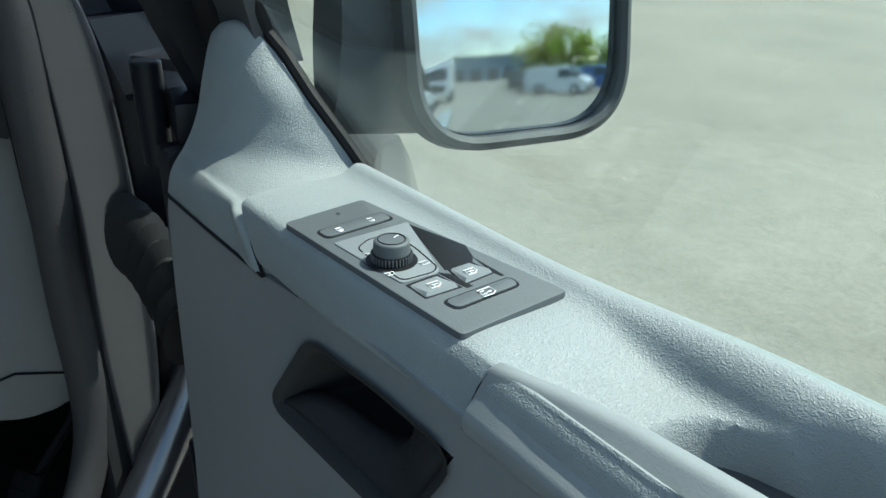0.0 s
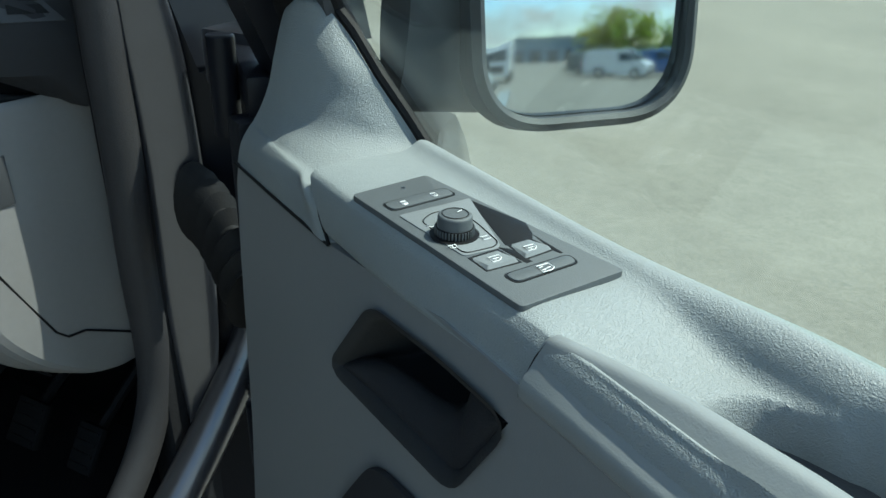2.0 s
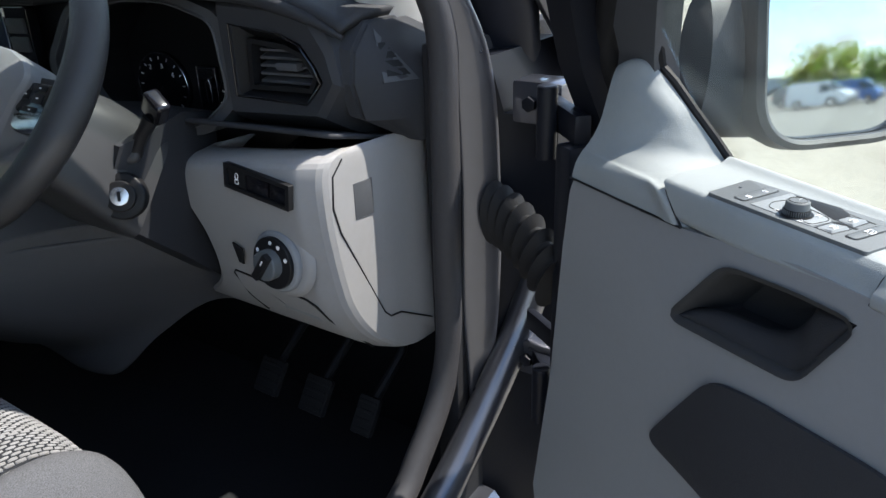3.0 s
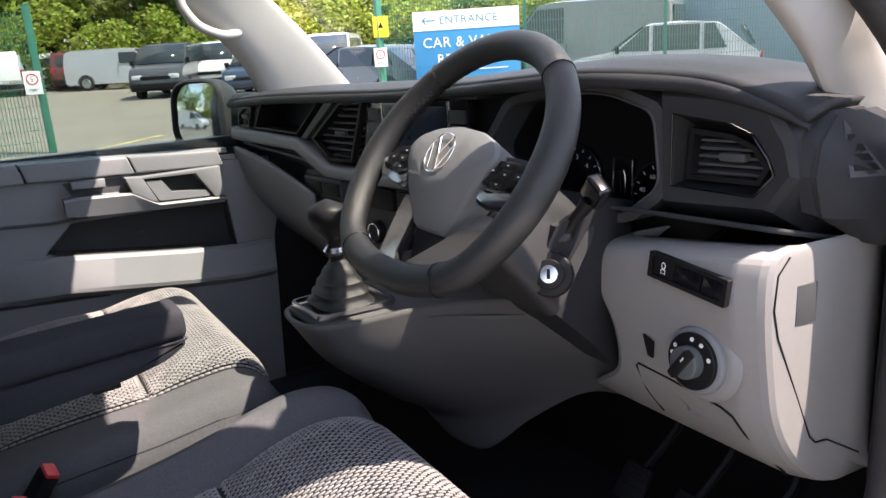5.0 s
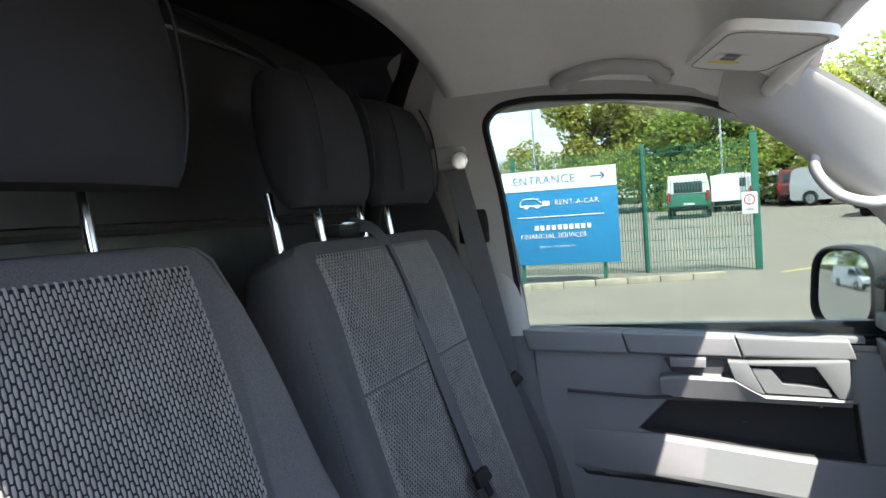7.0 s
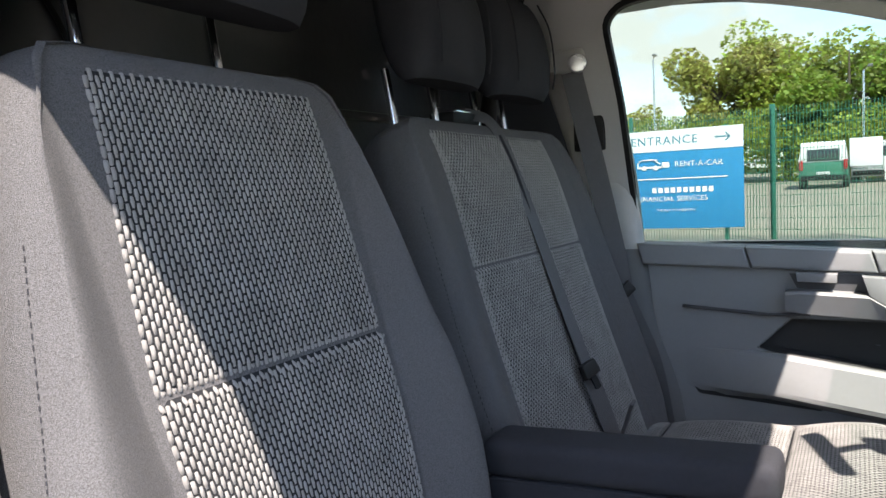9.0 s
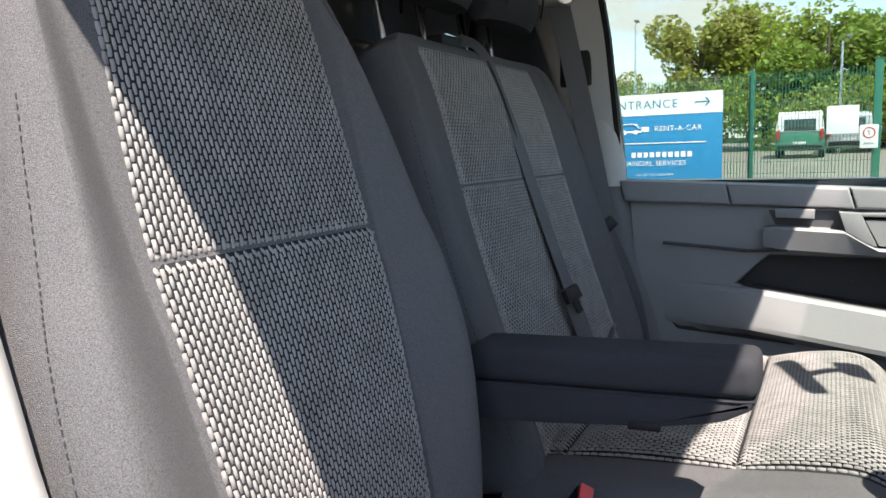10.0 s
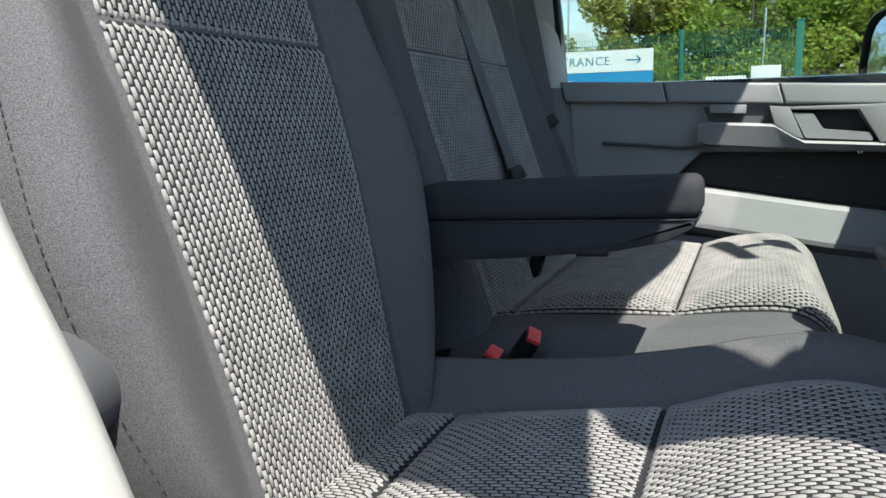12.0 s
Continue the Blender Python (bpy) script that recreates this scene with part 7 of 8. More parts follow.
for x0, y0, x1, y1 in ((-12.6, 0.9, -14.2, 2.6), (-9.4, 3.2, -12.0, 5.4)):
    d = Vector((x1 - x0, y1 - y0, 0))
    n_ = Vector((-d.y, d.x, 0)).normalized() * 0.06
    bm = bmesh.new()
    bm.faces.new([bm.verts.new((p.x, p.y, ground_z(p.x) + 0.005)) for p in (Vector((x0, y0, 0)) + n_, Vector((x0, y0, 0)) - n_, Vector((x1, y1, 0)) - n_, Vector((x1, y1, 0)) + n_)])
    tagged(part("road_marking", bm, PAINT), "faded yellow painted line on the asphalt", "road marking", kind="structure")


def sign_board(at, w, h, band, name, label, rows):
    """A two-colour board on two posts; rows draws its content on the face."""
    s = thing(name, label, "sign", at, group="yard signs")
    part("board", box((w, 0.04, h), (0, 0, h / 2), 0.004), SIGN_BLUE, s, "blue board")
    part("header", box((w, 0.006, band), (0, -0.0232, h - band / 2)), SIGN_WHITE, s, "white header strip")
    for x in (-w * 0.36, w * 0.36):
        part("post", box((0.06, 0.06, h + 0.6), (x, 0.055, h / 2 - 0.28), 0.006), GREEN_PAINT, s)
    rows(s, SZ @ Matrix.Translation((0, 0, 0.0275)))
    return s


def arrow(parent, at, length, right=True):
    k = 1 if right else -1
    a = part("arrow", box((length, 0.003, 0.022), (at[0], -0.0285, at[1]), 0), SIGN_TEAL, parent)
    for sg in (-1, 1):
        part("arrow_barb", box((0.10, 0.003, 0.022), (at[0] + k * (length / 2 - 0.032), -0.0285, at[1] + sg * 0.034), 0, rot=pose(0, 0, 0, 0, sg * k * 45, 0)), SIGN_TEAL, parent)


def rows_a(s, f):
    lettering("ENTRANCE", 0.205, f @ pose(-0.83, 1.455, 0), SIGN_TEAL, s, spacing=1.12)
    arrow(s, (0.70, 1.525), 0.24)
    for x0, x1, z0, z1 in ((-0.72, -0.28, 1.055, 1.085), (-0.72, -0.70, 1.085, 1.15), (-0.62, -0.36, 1.19, 1.205), (-0.30, -0.17, 1.06, 1.15)):
        part("pictogram_bar", prism([(x0, z0), (x1, z0), (x1, z1), (x0, z1)], 0.002, f), SIGN_WHITE, s)
    for x in (-0.60, -0.40):
        part("pictogram_wheel", disc(0.042, 0.003, f @ pose(x, 1.06, 0), 20), SIGN_WHITE, s)
    for pts in (((-0.72, 1.14), (-0.64, 1.20), (-0.44, 1.205), (-0.32, 1.12)),):
        part("pictogram_line", tube([f @ Vector((x, z, 0.002)) for x, z in pts], 0.008, 5), SIGN_WHITE, s)
    lettering("RENT-A-CAR", 0.132, f @ pose(-0.08, 1.065, 0), SIGN_WHITE, s, spacing=1.04)
    part("rule", prism([(-0.78, 0.855), (0.78, 0.855), (0.78, 0.873), (-0.78, 0.873)], 0.002, f), SIGN_WHITE, s)
    for k in range(10):
        x0 = -0.47 + k * 0.105
        part("word_bar", prism([(x0, 0.62), (x0 + 0.075, 0.62), (x0 + 0.075, 0.71), (x0, 0.71)], 0.002, f), SIGN_WHITE, s)
    lettering("FINANCIAL SERVICES", 0.125, f @ pose(-0.74, 0.475, 0), SIGN_WHITE, s, spacing=1.02)
    lettering("THE KEY TO MOBILITY", 0.055, f @ pose(-0.41, 0.30, 0), SIGN_WHITE, s, spacing=1.2)


def rows_b(s, f):
    lettering("ENTRANCE", 0.205, f @ pose(-0.52, 1.455, 0), SIGN_TEAL, s, spacing=1.12)
    arrow(s, (-0.72, 1.525), 0.24, False)
    lettering("CAR & VAN", 0.27, f @ pose(-0.86, 1.02, 0), SIGN_WHITE, s, spacing=1.06)
    lettering("RENTAL", 0.27, f @ pose(-0.60, 0.70, 0), SIGN_WHITE, s, spacing=1.06)
    part("rule", prism([(-0.78, 0.56), (0.78, 0.56), (0.78, 0.578), (-0.78, 0.578)], 0.002, f), SIGN_WHITE, s)
    for k in range(8):
        x0 = -0.47 + k * 0.12
        part("word_bar", prism([(x0, 0.34), (x0 + 0.085, 0.34), (x0 + 0.085, 0.43), (x0, 0.43)], 0.002, f), SIGN_WHITE, s)


sign_board(pose(-12.2, -2.71, 0.615, 0, 0, 90), 2.06, 1.70, 0.36, "entrance_sign", "blue and white entrance sign with white letters by the gate", rows_a)
sign_board(pose(-11.3, 7.96, 0.62, 0, 0, 57), 2.06, 1.70, 0.36, "entrance_sign", "blue and white entrance sign for car and van rental", rows_b)


def mesh_panel(at, w, h, label, parent_posts=(0.0, 1.0), thick=0.03):
    """A welded wire panel: wires joined as one, posts singly."""
    p = thing("mesh_fence_panel", label, "fence", at, group="green fence panels")
    n = int(w / 0.052)
    verts, faces = [], []

    def bar(x0, x1, z0, z1, y0, y1):
        i = len(verts)
        verts.extend([(x0, y0, z0), (x1, y0, z0), (x1, y1, z0), (x0, y1, z0), (x0, y0, z1), (x1, y0, z1), (x1, y1, z1), (x0, y1, z1)])
        faces.extend([(i, i + 1, i + 5, i + 4), (i + 1, i + 2, i + 6, i + 5), (i + 2, i + 3, i + 7, i + 6), (i + 3, i, i + 4, i + 7)])

    for k in range(n + 1):
        x = k / n * w
        bar(x - 0.0048, x + 0.0048, 0.03, h, -0.003, 0.003)
    for k in range(int(h / 0.2) + 1):
        z = 0.04 + k * 0.2
        for dy in (-0.008, 0.006):
            bar(0, w, z - 0.004, z + 0.004, dy, dy + 0.005)
    me = bpy.data.meshes.new("wires")
    me.from_pydata(verts, [], faces)
    me.materials.append(GREEN_PAINT)
    wob = new("wires", me)
    wob.parent = p
    tagged(wob, "green welded wires", kind="stuff")
    for f in parent_posts:
        part("post", box((thick * 2, thick * 2, h + 0.1), (f * w, 0.03, h / 2), 0.006), GREEN_PAINT, p)
    return p


def fence(x0, y0, x1, y1, h, label, posts=(0.0, 1.0), thick=0.03):
    L = math.hypot(x1 - x0, y1 - y0)
    return mesh_panel(pose(x0, y0, ground_z((x0 + x1) / 2) - 0.04, 0, 0, math.degrees(math.atan2(y1 - y0, x1 - x0))), L, h, label, posts, thick)


fence(-13.2, -1.32, -13.2, 0.52, 2.38, "open green mesh gate leaf with notices", (0.0,), 0.03)
fence(-13.55, -6.4, -13.55, -3.9, 2.38, "green mesh fence panel behind the sign", (0.0, 1.0))
fence(-13.55, -3.9, -13.3, -1.36, 2.38, "green mesh fence panel behind the sign", (1.0,))
fence(-13.55, -8.9, -13.55, -6.42, 2.38, "green mesh fence panel along the yard", (0.0,))
gp = thing("gate_post", "thick green steel gate post", "post", pose(-13.2, 0.58, ground_z(-13.2)), group="gate posts")
part("shaft", box((0.12, 0.12, 2.42), (0, 0, 1.21), 0.008), GREEN_PAINT, gp)
part("cap", box((0.13, 0.13, 0.02), (0, 0, 2.43), 0.004), GREEN_PAINT, gp)
g2 = thing("gate_post", "thick green steel gate post with notices", "post", pose(-12.35, 6.6, ground_z(-12.3)), group="gate posts")
part("shaft", box((0.12, 0.12, 2.42), (0, 0, 1.21), 0.008), GREEN_PAINT, g2)
part("cap", box((0.13, 0.13, 0.02), (0, 0, 2.43), 0.004), GREEN_PAINT, g2)
fence(-12.3, 6.7, -10.9, 9.1, 2.38, "green mesh fence panel behind the rental sign", (1.0,))
fence(-10.85, 9.15, -9.3, 11.3, 2.38, "green mesh fence panel along the yard", (1.0,))
fence(-9.25, 11.35, -7.6, 13.5, 2.38, "green mesh fence panel along the yard", (1.0,))
RED_PRINT = mat("red_print", (0.55, 0.03, 0.03), 0.5)


def notice(at, w, h, label, content):
    b = thing("notice_board", label, "sign", at, group="small notices")
    part("plate", box((w, 0.006, h), (0, 0, 0), 0.001), SIGN_WHITE if content != "yellow" else mat("yellow_plate", (0.80, 0.60, 0.03), 0.5), b)
    f = SZ @ Matrix.Translation((0, 0, 0.0035))
    if content == "speed":
        part("red_ring", tube([f @ Vector((0.083 * math.cos(a), 0.06 + 0.083 * math.sin(a), 0)) for a in (k * math.tau / 32 for k in range(32))], 0.010, 6, True), RED_PRINT, b, "red ring")
        lettering("5", 0.115, f @ pose(-0.033, 0.02, 0), DARKMID, b)
        lettering("MPH", 0.075, f @ pose(-0.078, -0.145, 0), DARKMID, b)
    if content == "yellow":
        part("pictogram", prism([(-0.05, -0.02), (0.05, -0.02), (0.0, 0.09)], 0.001, f), BLACK, b)
    return b


notice(pose(-13.09, 0.47, 1.48, 0, 0, 90), 0.26, 0.38, "white speed limit notice with red ring on the gate post", "speed")
notice(pose(-13.12, 0.08, 1.77, 0, 0, 90), 0.47, 0.46, "plain white notice on the mesh gate", "blank")
notice(pose(-12.27, 6.55, 1.52, 0, 0, 62), 0.26, 0.36, "white speed limit notice with red ring on the gate post", "speed")
notice(pose(-12.27, 6.60, 2.10, 0, 0, 62), 0.30, 0.40, "yellow camera notice on the gate post", "yellow")


# ---- vehicles ----
def paint(name, col):
    return mat(name, col, 0.25, var=0.04, coat=0.6)


def vehicle(at, label, body_mat, L=5.0, W=1.9, H=1.95, kind="van", group="parked vehicles", panel=True):
    """A parked vehicle, nose towards +x of its pose."""
    v = thing("parked_van" if kind != "car" else "parked_car", label, "van" if kind != "car" else "car", at, group=group)
    if kind == "van":
        side = [(-L / 2, 0.35), (-L / 2 - 0.02, 1.0), (-L / 2 + 0.06, H - 0.14), (-L / 2 + 0.30, H - 0.02), (L * 0.10, H), (L * 0.20, H - 0.06), (L * 0.36, 1.20), (L * 0.46, 1.05), (L / 2, 0.82), (L / 2 + 0.02, 0.40), (L / 2 - 0.1, 0.28), (-L / 2 + 0.1, 0.28)]
        belt = 1.18
        wsl, wsr = (L * 0.205, H - 0.12), (L * 0.355, 1.22)
    elif kind == "classic":
        side = [(-L / 2, 0.45), (-L / 2, 1.0), (-L / 2 + 0.10, H - 0.16), (-L / 2 + 0.35, H), (L * 0.30, H), (L * 0.40, H - 0.12), (L * 0.47, 1.15), (L / 2, 0.95), (L / 2, 0.45), (L / 2 - 0.1, 0.35), (-L / 2 + 0.1, 0.35)]
        belt = 1.12
        wsl, wsr = (L * 0.40, H - 0.16), (L * 0.465, 1.18)
    else:
        side = [(-L / 2, 0.40), (-L / 2 - 0.02, 0.85), (-L / 2 + 0.25, 1.02), (-L * 0.30, H - 0.06), (-L * 0.1, H), (L * 0.06, H - 0.03), (L * 0.24, 1.0), (L * 0.44, 0.86), (L / 2, 0.66), (L / 2 + 0.02, 0.35), (L / 2 - 0.1, 0.24), (-L / 2 + 0.1, 0.24)]
        belt = 0.95
        wsl, wsr = (L * 0.07, H - 0.06), (L * 0.235, 1.02)
    n = 7
    rings = []
    for k in range(n):
        y = (k / (n - 1) - 0.5) * W
        e = abs(2 * k / (n - 1) - 1)
        ring = []
        for x, z in rounded(side, 0.12, 3):
            yy = y
            if z > belt:
                yy = y * (1 - 0.13 * (z - belt) / (H - belt))
            sx = x * (1 - 0.030 * e ** 3)
            ring.append(Vector((sx, yy, z if z < belt else z - 0.05 * e ** 4 * (z - belt) / (H - belt))))
        rings.append(ring)
    part("body", loft(rings), body_mat, v, "painted bodywork", angle=50)
    if kind == "classic":
        cap_ = rounded([(-L / 2 - 0.01, 1.12), (-L / 2 + 0.09, H - 0.15), (-L / 2 + 0.34, H + 0.012), (L * 0.30, H + 0.012), (L * 0.405, H - 0.11), (L * 0.475, 1.14)], 0.06, 3)
        part("upper_body", loft([[Vector((x, e * W * 0.503 * (1 - 0.13 * max(0.0, z - belt) / (H - belt)), z)) for x, z in cap_] for e in (-1, -0.5, 0.5, 1)]), WHITE, v, "white painted upper half", angle=50)

    def side_y(z):
        return W / 2 * (1 - 0.13 * max(0, z - belt) / (H - belt)) + 0.008

    def pane(poly, s):
        bm = bmesh.new()
        o = [bm.verts.new((x, s * side_y(z), z)) for x, z in poly]
        i = [bm.verts.new((x, s * (side_y(z) - 0.03), z)) for x, z in poly]
        bm.faces.new(o)
        for a in range(len(poly)):
            b = (a + 1) % len(poly)
            bm.faces.new((o[a], o[b], i[b], i[a]))
        return part("side_window", bm, CARGLASS, v, "dark glass")

    zt = H - 0.22 if kind != "car" else H - 0.10
    for s in (-1, 1):
        pane([(L * 0.05, belt + 0.03), (wsr[0] - 0.12, belt + 0.05), (wsl[0] - 0.02, zt), (L * 0.05, zt)], s)
        if not panel or kind == "car":
            pane([(-L * 0.20, belt + 0.03), (L * 0.03, belt + 0.03), (L * 0.03, zt), (-L * 0.20, zt)], s)
            pane([(-L * 0.42 if kind != "car" else -L * 0.33, belt + 0.05), (-L * 0.22, belt + 0.03), (-L * 0.22, zt), (-L * 0.40 if kind != "car" else -L * 0.27, zt)], s)
        for wx in (-L * 0.29, L * 0.31):
            r = 0.335
            w = part("wheel", disc(r, 0.22, facing((wx, s * (W / 2 - 0.20), r), (0, s, 0)), 28, 0.03), TYRE, v)
            part("rim", disc(r * 0.66, 0.03, facing((wx, s * (W / 2 + 0.005), r), (0, s, 0)), 24, 0.01), SATIN, w)
            part("arch", tube([(wx + (r + 0.04) * math.cos(a), s * (W / 2 - 0.012), r + (r + 0.04) * math.sin(a)) for a in (k * math.pi / 12 for k in range(13))], 0.035, 6), TYRE, v)
        part("wing_mirror", box((0.10, 0.16, 0.20), (wsr[0] - 0.12, s * (W / 2 + 0.06), belt + 0.10), 0.03), BLACK, v)
        part("headlight", box((0.10, 0.36, 0.16), (L / 2 - 0.05, s * (W / 2 - 0.30), 0.78 if kind != "car" else 0.66), 0.03), LAMP, v)
        part("tail_light", box((0.05, 0.14, 0.42 if kind != "car" else 0.2), (-L / 2 + 0.005, s * (W / 2 - 0.10), 1.0 if kind != "car" else 0.8), 0.02), TAIL, v)
        part("door_gap", box((0.012, 0.008, belt - 0.45), (L * 0.03, s * (W / 2 + 0.0), (belt + 0.42) / 2), 0), BLACK, v)
    for nm, a, b, wd in (("windscreen", wsl, wsr, 0.82),):
        bm = bmesh.new()
        off = Vector((0.02, 0, 0.014))
        q = [bm.verts.new(Vector((x, s * side_y(z) * wd / 0.88, z)) + off) for x, z, s in ((a[0], a[1], -1), (b[0], b[1], -1), (b[0], b[1], 1), (a[0], a[1], 1))]
        bm.faces.new(q)
        wo = part(nm, bm, CARGLASS, v)
        wo.modifiers.new("thick", "SOLIDIFY").thickness = 0.02
    rz = (belt + 0.04, H - 0.30) if kind != "car" else (1.0, H - 0.14)
    part("rear_window", box((0.03, W * 0.66, rz[1] - rz[0]), (-L / 2 + (0.02 if kind != "car" else 0.26), 0, sum(rz) / 2), 0.01, rot=pose(0, 0, 0, 0, 4 if kind != "car" else 30, 0)), CARGLASS, v)
    part("front_bumper", box((0.14, W * 0.94, 0.24), (L / 2 - 0.03, 0, 0.44), 0.05), BLACK if kind != "car" else body_mat, v)
    part("rear_bumper", box((0.12, W * 0.94, 0.22), (-L / 2 + 0.02, 0, 0.46), 0.04), BLACK if kind != "car" else body_mat, v)
    part("grille", box((0.04, W * 0.55, 0.12), (L / 2 + 0.0, 0, 0.74 if kind != "car" else 0.60), 0.01), BLACK, v)
    part("number_plate", box((0.012, 0.50, 0.11), (-L / 2 - 0.045, 0, 0.66), 0.002), LAMP, v)
    return v


def spot(az, d, head, x0=1.0, y0=-0.1):
    x, y = x0 + d * math.cos(radians(az)), y0 + d * math.sin(radians(az))
    return pose(x, y, ground_z(max(-70, x)) - 0.0, 0, 1.3 * math.cos(radians(head)), head)


SILVER = paint("silver_paint", (0.42, 0.43, 0.45))
WHITE = paint("white_paint", (0.72, 0.73, 0.74))
DGREY = paint("dark_grey_paint", (0.06, 0.065, 0.075))
MGREY = paint("mid_grey_paint", (0.16, 0.165, 0.17))
NAVY = paint("navy_paint", (0.02, 0.035, 0.07))
GREENV = paint("green_paint", (0.03, 0.20, 0.13))
MAROON = paint("dark_red_paint", (0.12, 0.03, 0.03))
vehicle(spot(-178.1, 37, 180.5), "green and white classic camper van parked in the sun", GREENV, 4.6, 1.85, 1.95, "classic", panel=False)
vehicle(spot(178.9, 42, 178), "pale panel van parked beside a green van", SILVER)
vehicle(spot(171.6, 41, 62), "silver panel van parked side on", SILVER)
vehicle(spot(174.6, 45, 172), "dark van parked tail out", MAROON, panel=False)
vehicle(spot(176.2, 49, 172), "white panel van parked far off", WHITE)
vehicle(spot(168.2, 31, -28), "dark grey van parked nose out", DGREY, panel=False)
vehicle(spot(164.9, 33, -28), "white van parked nose out", WHITE, panel=False)
vehicle(spot(162.2, 28, -30), "dark hatchback parked nose out", NAVY, 4.3, 1.8, 1.48, "car")
vehicle(spot(159.0, 30, -30), "grey van parked in the row", MGREY, panel=False)
vehicle(spot(154.5, 20, 205), "dark blue estate car parked behind the fence", NAVY, 4.6, 1.85, 1.5, "car")
vehicle(spot(157.0, 27, -32), "silver van parked in the row", SILVER, panel=False)
vehicle(spot(148.5, 27, -34), "silver van parked behind the rental sign", SILVER, panel=False)
vehicle(spot(138.0, 24, 208), "tall dark panel van parked behind the fence", MGREY, 5.9, 2.0, 2.45)
vehicle(spot(132.6, 19.5, 222), "silver estate car parked behind the fence", SILVER, 4.6, 1.85, 1.66, "car")
vehicle(spot(-17.5, 30, 95, 1.2, 0.6), "white panel van seen across the yard", WHITE, 5.3, 1.95, 1.99)
vehicle(spot(-20.6, 36, 100, 1.2, 0.6), "grey panel van parked across the yard", MGREY)
vehicle(spot(-12.0, 33, 100, 1.2, 0.6), "blue panel van parked across the yard", paint("blue_paint", (0.03, 0.10, 0.30)))
vehicle(spot(-102, 24, 30), "white panel van parked behind", WHITE)

lorry = thing("box_lorry", "white box lorry parked across the yard", "lorry", spot(-35.5, 29, 150, 1.2, 0.6), group="parked vehicles")
part("cab", loft([[Vector((x, y, z)) for x, z in ((0.0, 0.5), (1.9, 0.5), (1.95, 1.3), (1.6, 2.4), (0.0, 2.5))] for y in (-1.0, -0.9, 0.9, 1.0)]), WHITE, lorry)
part("box_body", box((4.2, 2.1, 2.1), (-2.1, 0, 1.9), 0.05), WHITE, lorry)
part("windscreen", box((0.03, 1.7, 0.8), (1.79, 0, 1.85), 0.01, rot=pose(0, 0, 0, 0, -17, 0)), CARGLASS, lorry)
part("grille", box((0.06, 1.4, 0.45), (1.94, 0, 0.95), 0.02), BLACK, lorry)
for x in (1.1, -2.9):
    for s in (-1, 1):
        part("wheel", disc(0.42, 0.25, facing((x, s * 0.78, 0.42), (0, s, 0)), 24, 0.04), TYRE, lorry)

# buildings
CLAD = mat("blue_grey_cladding", (0.20, 0.26, 0.32), 0.55, var=0.06, scale=0.4)
bld = thing("workshop_building", "blue-grey clad workshop behind the yard", "building", pose(-14.5, 28.0, 0.3, 0, 0, 118))
part("wall", box((16, 10, 5.6), (0, 0, 2.8), 0.03), CLAD, bld)
part("roof", box((16.6, 10.6, 0.25), (0, 0, 5.7), 0.05), MGREY, bld)
for k in range(12):
    part("cladding_rib", box((0.05, 0.03, 5.5), (-7.4 + k * 1.34, 5.02, 2.75)), CLAD, bld)
for k in range(4):
    wd = part("window", box((1.5, 0.06, 1.1), (-5.6 + k * 3.6, 5.02, 3.0), 0.01), CARGLASS, bld)
    part("frame", ring_frame([(-0.82, -0.62), (0.82, -0.62), (0.82, 0.62), (-0.82, 0.62)], [(-0.74, -0.54), (0.74, -0.54), (0.74, 0.54), (-0.74, 0.54)], 0.08, Matrix.Translation((-5.6 + k * 3.6, 5.09, 3.0)) @ Matrix(((1, 0, 0, 0), (0, 0, -1, 0), (0, 1, 0, 0), (0, 0, 0, 1)))), SIGN_WHITE, wd)
b2 = thing("warehouse", "grey warehouse with flat roof across the yard", "building", pose(96, -48, -1.2, 0, 0, 66))
part("wall", box((26, 12, 6.0), (0, 0, 3.0), 0.03), CLAD, b2)
part("roof", box((27, 13, 0.3), (0, 0, 6.1), 0.05), MGREY, b2)
for k in range(5):
    part("door", box((2.6, 0.1, 3.2), (-9 + k * 4.4, 6.03, 1.6), 0.02), DGREY, b2)

# lamp posts
def lamp_post(x, y, h, label):
    p = thing("street_lamp", label, "street lamp", pose(x, y, ground_z(max(-70, x))), group="yard lamps")
    part("column", tube([(0, 0, 0), (0, 0, h * 0.4), (0, 0, h)], [0.09, 0.07, 0.05], 10), SATIN, p)
    part("arm", tube([(0, 0, h), (0.25, 0.1, h + 0.08), (0.6, 0.2, h + 0.1)], 0.03, 8), SATIN, p)
    part("head", box((0.5, 0.22, 0.12), (0.75, 0.26, h + 0.1), 0.03), MGREY, p)


lamp_post(-39, 0.2, 5.2, "grey steel lamp column before the trees")
lamp_post(-44, -10.6, 7.6, "tall grey steel lamp column before the trees")


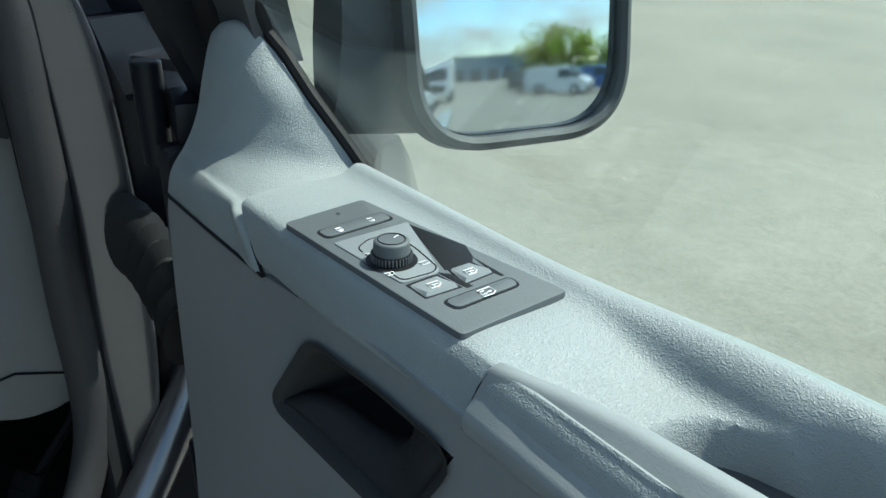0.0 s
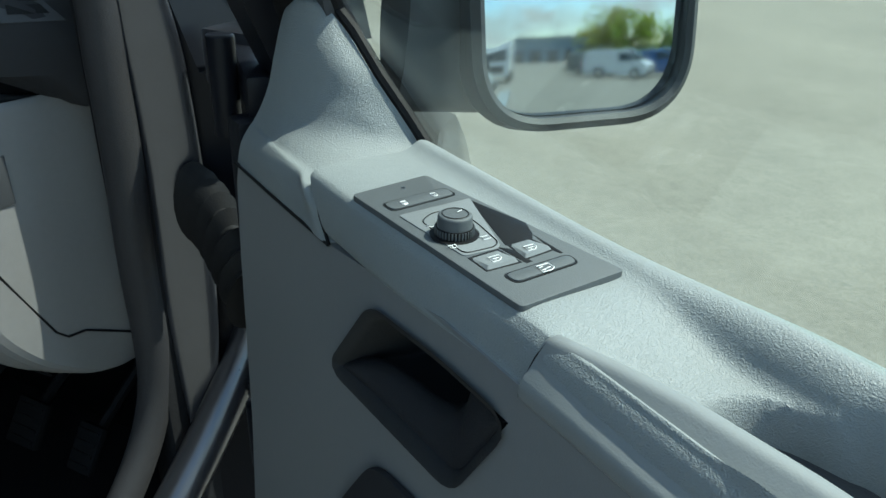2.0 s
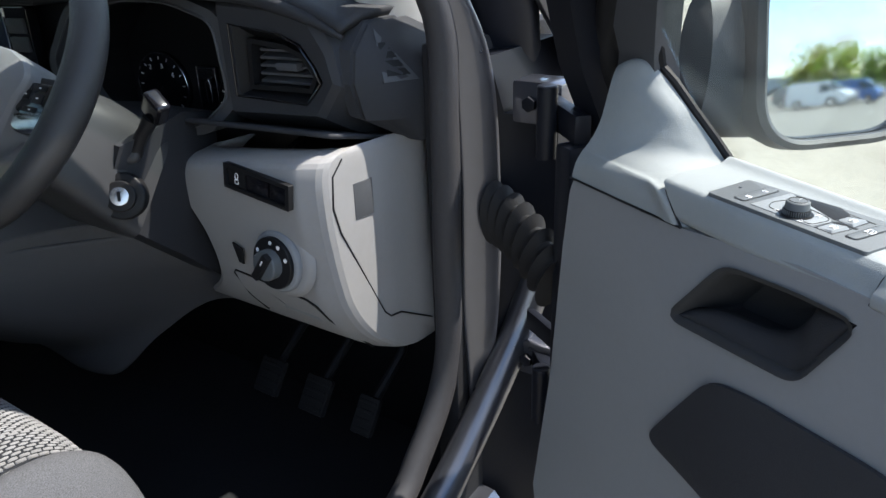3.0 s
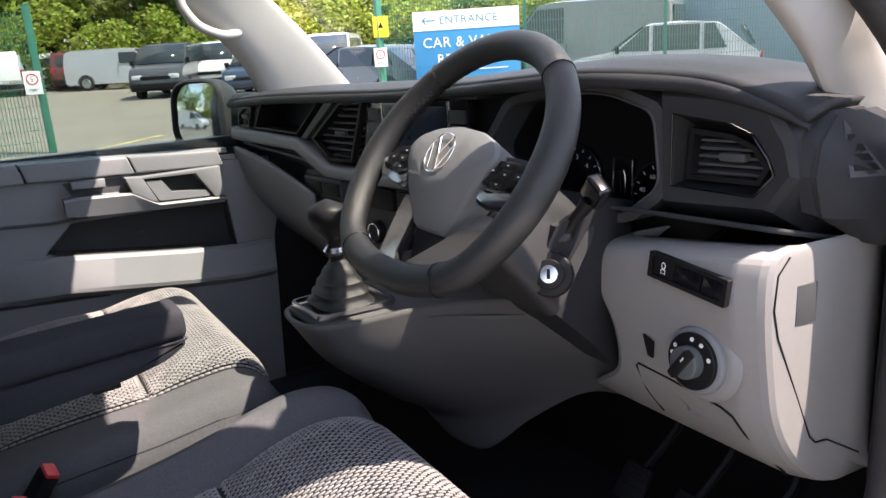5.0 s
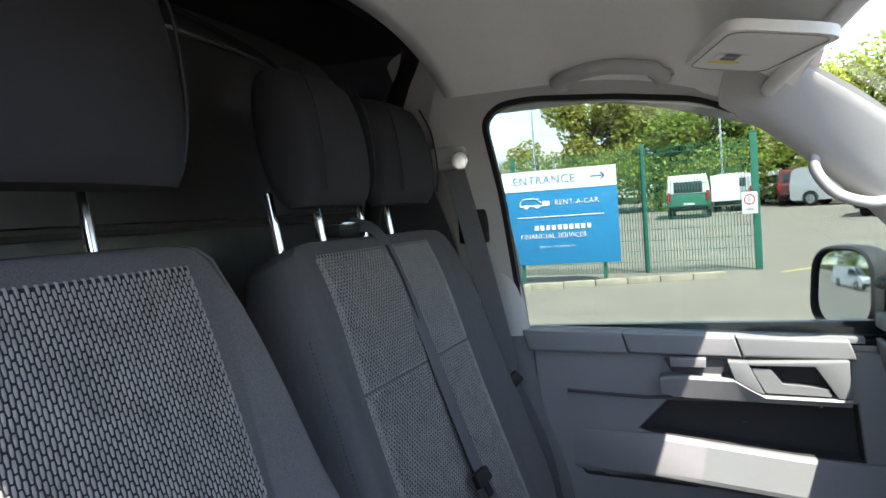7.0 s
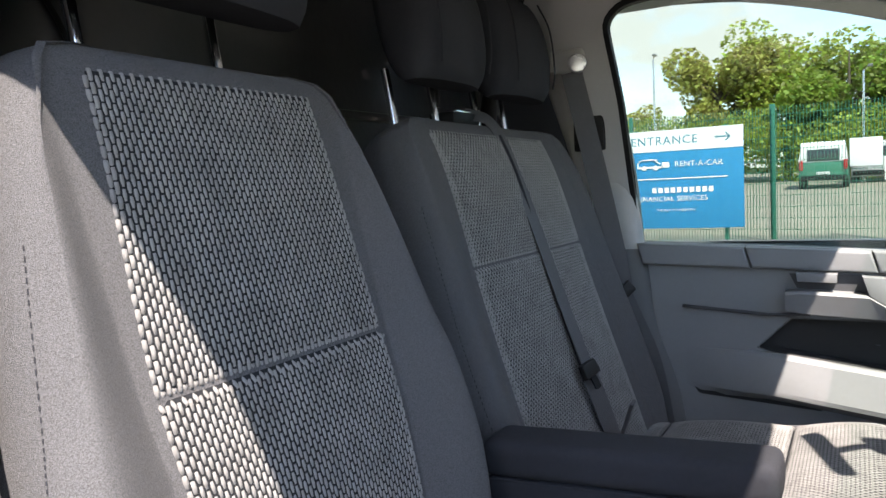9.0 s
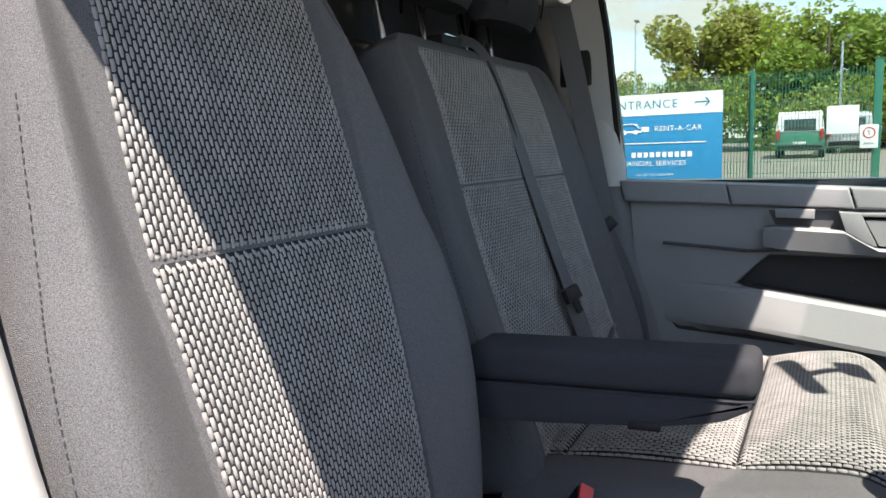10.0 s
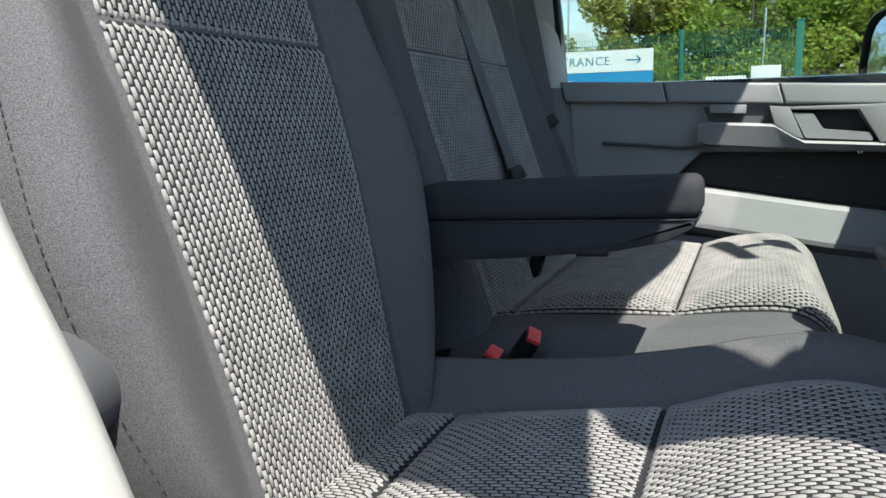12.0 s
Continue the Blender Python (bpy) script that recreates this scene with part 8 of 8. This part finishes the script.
# ---- trees ----
def leaf_mat(name, col):
    m = bpy.data.materials.new(name)
    m.use_nodes = True
    n, l = m.node_tree.nodes, m.node_tree.links
    p = n["Principled BSDF"]
    g = n.new("ShaderNodeNewGeometry")
    hv = n.new("ShaderNodeHueSaturation")
    hv.inputs["Color"].default_value = (*col, 1)
    a = n.new("ShaderNodeMapRange")
    a.inputs["To Min"].default_value, a.inputs["To Max"].default_value = 0.7, 1.7
    b = n.new("ShaderNodeMapRange")
    b.inputs["To Min"].default_value, b.inputs["To Max"].default_value = 0.47, 0.53
    l.new(g.outputs["Random Per Island"], a.inputs["Value"])
    l.new(g.outputs["Random Per Island"], b.inputs["Value"])
    l.new(a.outputs[0], hv.inputs["Value"])
    l.new(b.outputs[0], hv.inputs["Hue"])
    l.new(hv.outputs["Color"], p.inputs["Base Color"])
    p.inputs["Roughness"].default_value = 0.6
    tr = n.new("ShaderNodeBsdfTranslucent")
    l.new(hv.outputs["Color"], tr.inputs["Color"])
    mx = n.new("ShaderNodeMixShader")
    mx.inputs[0].default_value = 0.45
    o = n["Material Output"]
    l.new(p.outputs[0], mx.inputs[1])
    l.new(tr.outputs[0], mx.inputs[2])
    l.new(mx.outputs[0], o.inputs["Surface"])
    return m


LEAF_A = leaf_mat("leaf_fresh_green", (0.25, 0.30, 0.05))
LEAF_B = leaf_mat("leaf_deep_green", (0.17, 0.235, 0.04))
LEAF_C = leaf_mat("leaf_olive", (0.29, 0.29, 0.075))


def leaves(clumps, count, size, rng, name, material, parent):
    verts, faces = [], []
    for k in range(count):
        c, r = clumps[rng.randrange(len(clumps))]
        while True:
            d = Vector((rng.uniform(-1, 1), rng.uniform(-1, 1), rng.uniform(-1, 1)))
            if 0.05 < d.length < 1:
                break
        d = d.normalized() * (d.length ** 0.45)
        p = Vector(c) + Vector((d.x * r, d.y * r, d.z * r * 0.8))
        a = Vector((rng.uniform(-1, 1), rng.uniform(-1, 1), rng.uniform(-0.6, 0.6))).normalized()
        b = a.cross(Vector((rng.uniform(-1, 1), rng.uniform(-1, 1), rng.uniform(0.2, 1)))).normalized()
        s = size * rng.uniform(0.6, 1.4)
        i = len(verts)
        verts += [p - a * s, p - b * s * 0.55, p + a * s, p + b * s * 0.55]
        faces.append((i, i + 1, i + 2, i + 3))
    me = bpy.data.meshes.new(name)
    me.from_pydata(verts, [], faces)
    me.materials.append(material)
    ob = new(name, me)
    ob.parent = parent
    tagged(ob, "many small leaves", kind="stuff")
    return ob


def tree(x, y, h, spread, material, seed, label, count=3200, size=0.20, sparse=False):
    rng = random.Random(seed)
    t = thing("tree", label, "tree", pose(x, y, ground_z(max(-70.0, min(40.0, x)))), group="trees round the yard")
    lean = Vector((rng.uniform(-0.3, 0.3), rng.uniform(-0.3, 0.3), 0))
    top = Vector((0, 0, h * 0.8)) + lean
    bm = tube([Vector((0, 0, -0.2)), Vector((0, 0, h * 0.25)) + lean * 0.3, top * 0.6, top], [h * 0.026, h * 0.02, h * 0.013, h * 0.004], 9)
    part("trunk", bm, BARK, t)
    clumps = []
    for k in range(20 if not sparse else 9):
        a = k * 2.4 + rng.uniform(-0.4, 0.4)
        f = rng.uniform(0.0, 0.98)
        r = spread * (0.35 + 0.65 * math.sin(math.pi * min(0.95, max(0.12, f * 0.8)))) * rng.uniform(0.55, 1.0)
        e = Vector((r * math.cos(a), r * math.sin(a), h * (0.12 + 0.80 * f)))
        s = Vector((0, 0, h * (0.15 + 0.5 * f))) + lean * f
        part("limb", tube([s, (s + e) / 2 + Vector((0, 0, 0.2)), e], [h * 0.009, h * 0.006, h * 0.002], 6), BARK, t)
        clumps.append((e, spread * rng.uniform(0.28, 0.50)))
        if not sparse:
            clumps.append((e * 0.72 + Vector((0, 0, h * 0.16)), spread * rng.uniform(0.25, 0.42)))
    leaves(clumps, count, size, rng, "crown", material, t)
    return t


TREES = [(-58, -17, 5.4, 2.4, 0, True), (-54, -12.6, 5.8, 2.2, 2, True), (-50, -7.6, 9.0, 3.4, 2, False), (-52, -4.0, 10.4, 4.0, 0, False), (-49, -0.5, 9.2, 4.2, 1, False), (-51, 4.0, 9.4, 4.2, 1, False), (-48, 8.5, 9.6, 4.2, 0, False),
         (-47, 13, 8.8, 4.2, 1, False), (-45, 17.5, 7.4, 4.0, 2, False), (-42, 21.5, 6.2, 3.6, 0, False), (-39, 25.5, 5.0, 3.2, 1, False), (-36, 30, 4.6, 3.2, 0, False), (-32, 34.5, 5.0, 3.2, 2, False), (-28, 39, 6.0, 3.6, 1, False)]
for i, (x, y, h, sp, m, sparse) in enumerate(TREES):
    tree(x, y, h, sp, (LEAF_A, LEAF_B, LEAF_C)[m], 40 + i, "leafy green tree behind the parked vans" if not sparse else "sparse young tree with thin crown", 13000 if not sparse else 1600, 0.17 if not sparse else 0.13, sparse)
for i, (x, y, h, sp, m) in enumerate([(50, -13, 6.6, 3.6, 0), (52, -18, 7.6, 3.8, 2), (60, -9, 6.2, 3.4, 1), (64, -4, 8.2, 4.2, 0), (-8, -46, 9.5, 4.5, 1), (-15, -44, 10.0, 4.6, 0), (-22, -42, 9.0, 4.2, 1), (0, -48, 9.8, 4.5, 0)]):
    tree(x, y, h, sp, (LEAF_A, LEAF_B, LEAF_C)[m], 80 + i, "round green tree at the yard's far edge", 2400, 0.26)

hedge = thing("hedge", "rough green hedge along the far edge of the yard", "hedge", kind="stuff")
rng = random.Random(5)
cl = []
for k in range(70):
    f = k / 69
    x, y = -50 + 16 * f ** 1.3, -24 + 58 * f
    for q in range(2):
        cl.append((Vector((x + rng.uniform(-0.8, 1.6), y + rng.uniform(-0.5, 0.5), ground_z(x) + rng.uniform(0.3, 3.6))), rng.uniform(0.8, 1.6)))
leaves(cl, 34000, 0.13, rng, "foliage", LEAF_A, hedge)
far = bmesh.new()
ring = []
for k in range(73):
    a = k / 72 * math.tau
    ring.append((260 * math.cos(a), 260 * math.sin(a), 5.5 + 2.2 * math.sin(3 * a) + 1.3 * math.sin(11 * a + 1)))
lo = [far.verts.new((x, y, -8)) for x, y, z in ring]
hi = [far.verts.new((x, y, z)) for x, y, z in ring]
for k in range(72):
    far.faces.new((lo[k], lo[k + 1], hi[k + 1], hi[k]))
bd = part("backdrop", far, mat("distant_woods", (0.05, 0.075, 0.03), 0.95, var=0.4, scale=0.05))
tagged(bd, "distant low wooded skyline", "backdrop", kind="structure")
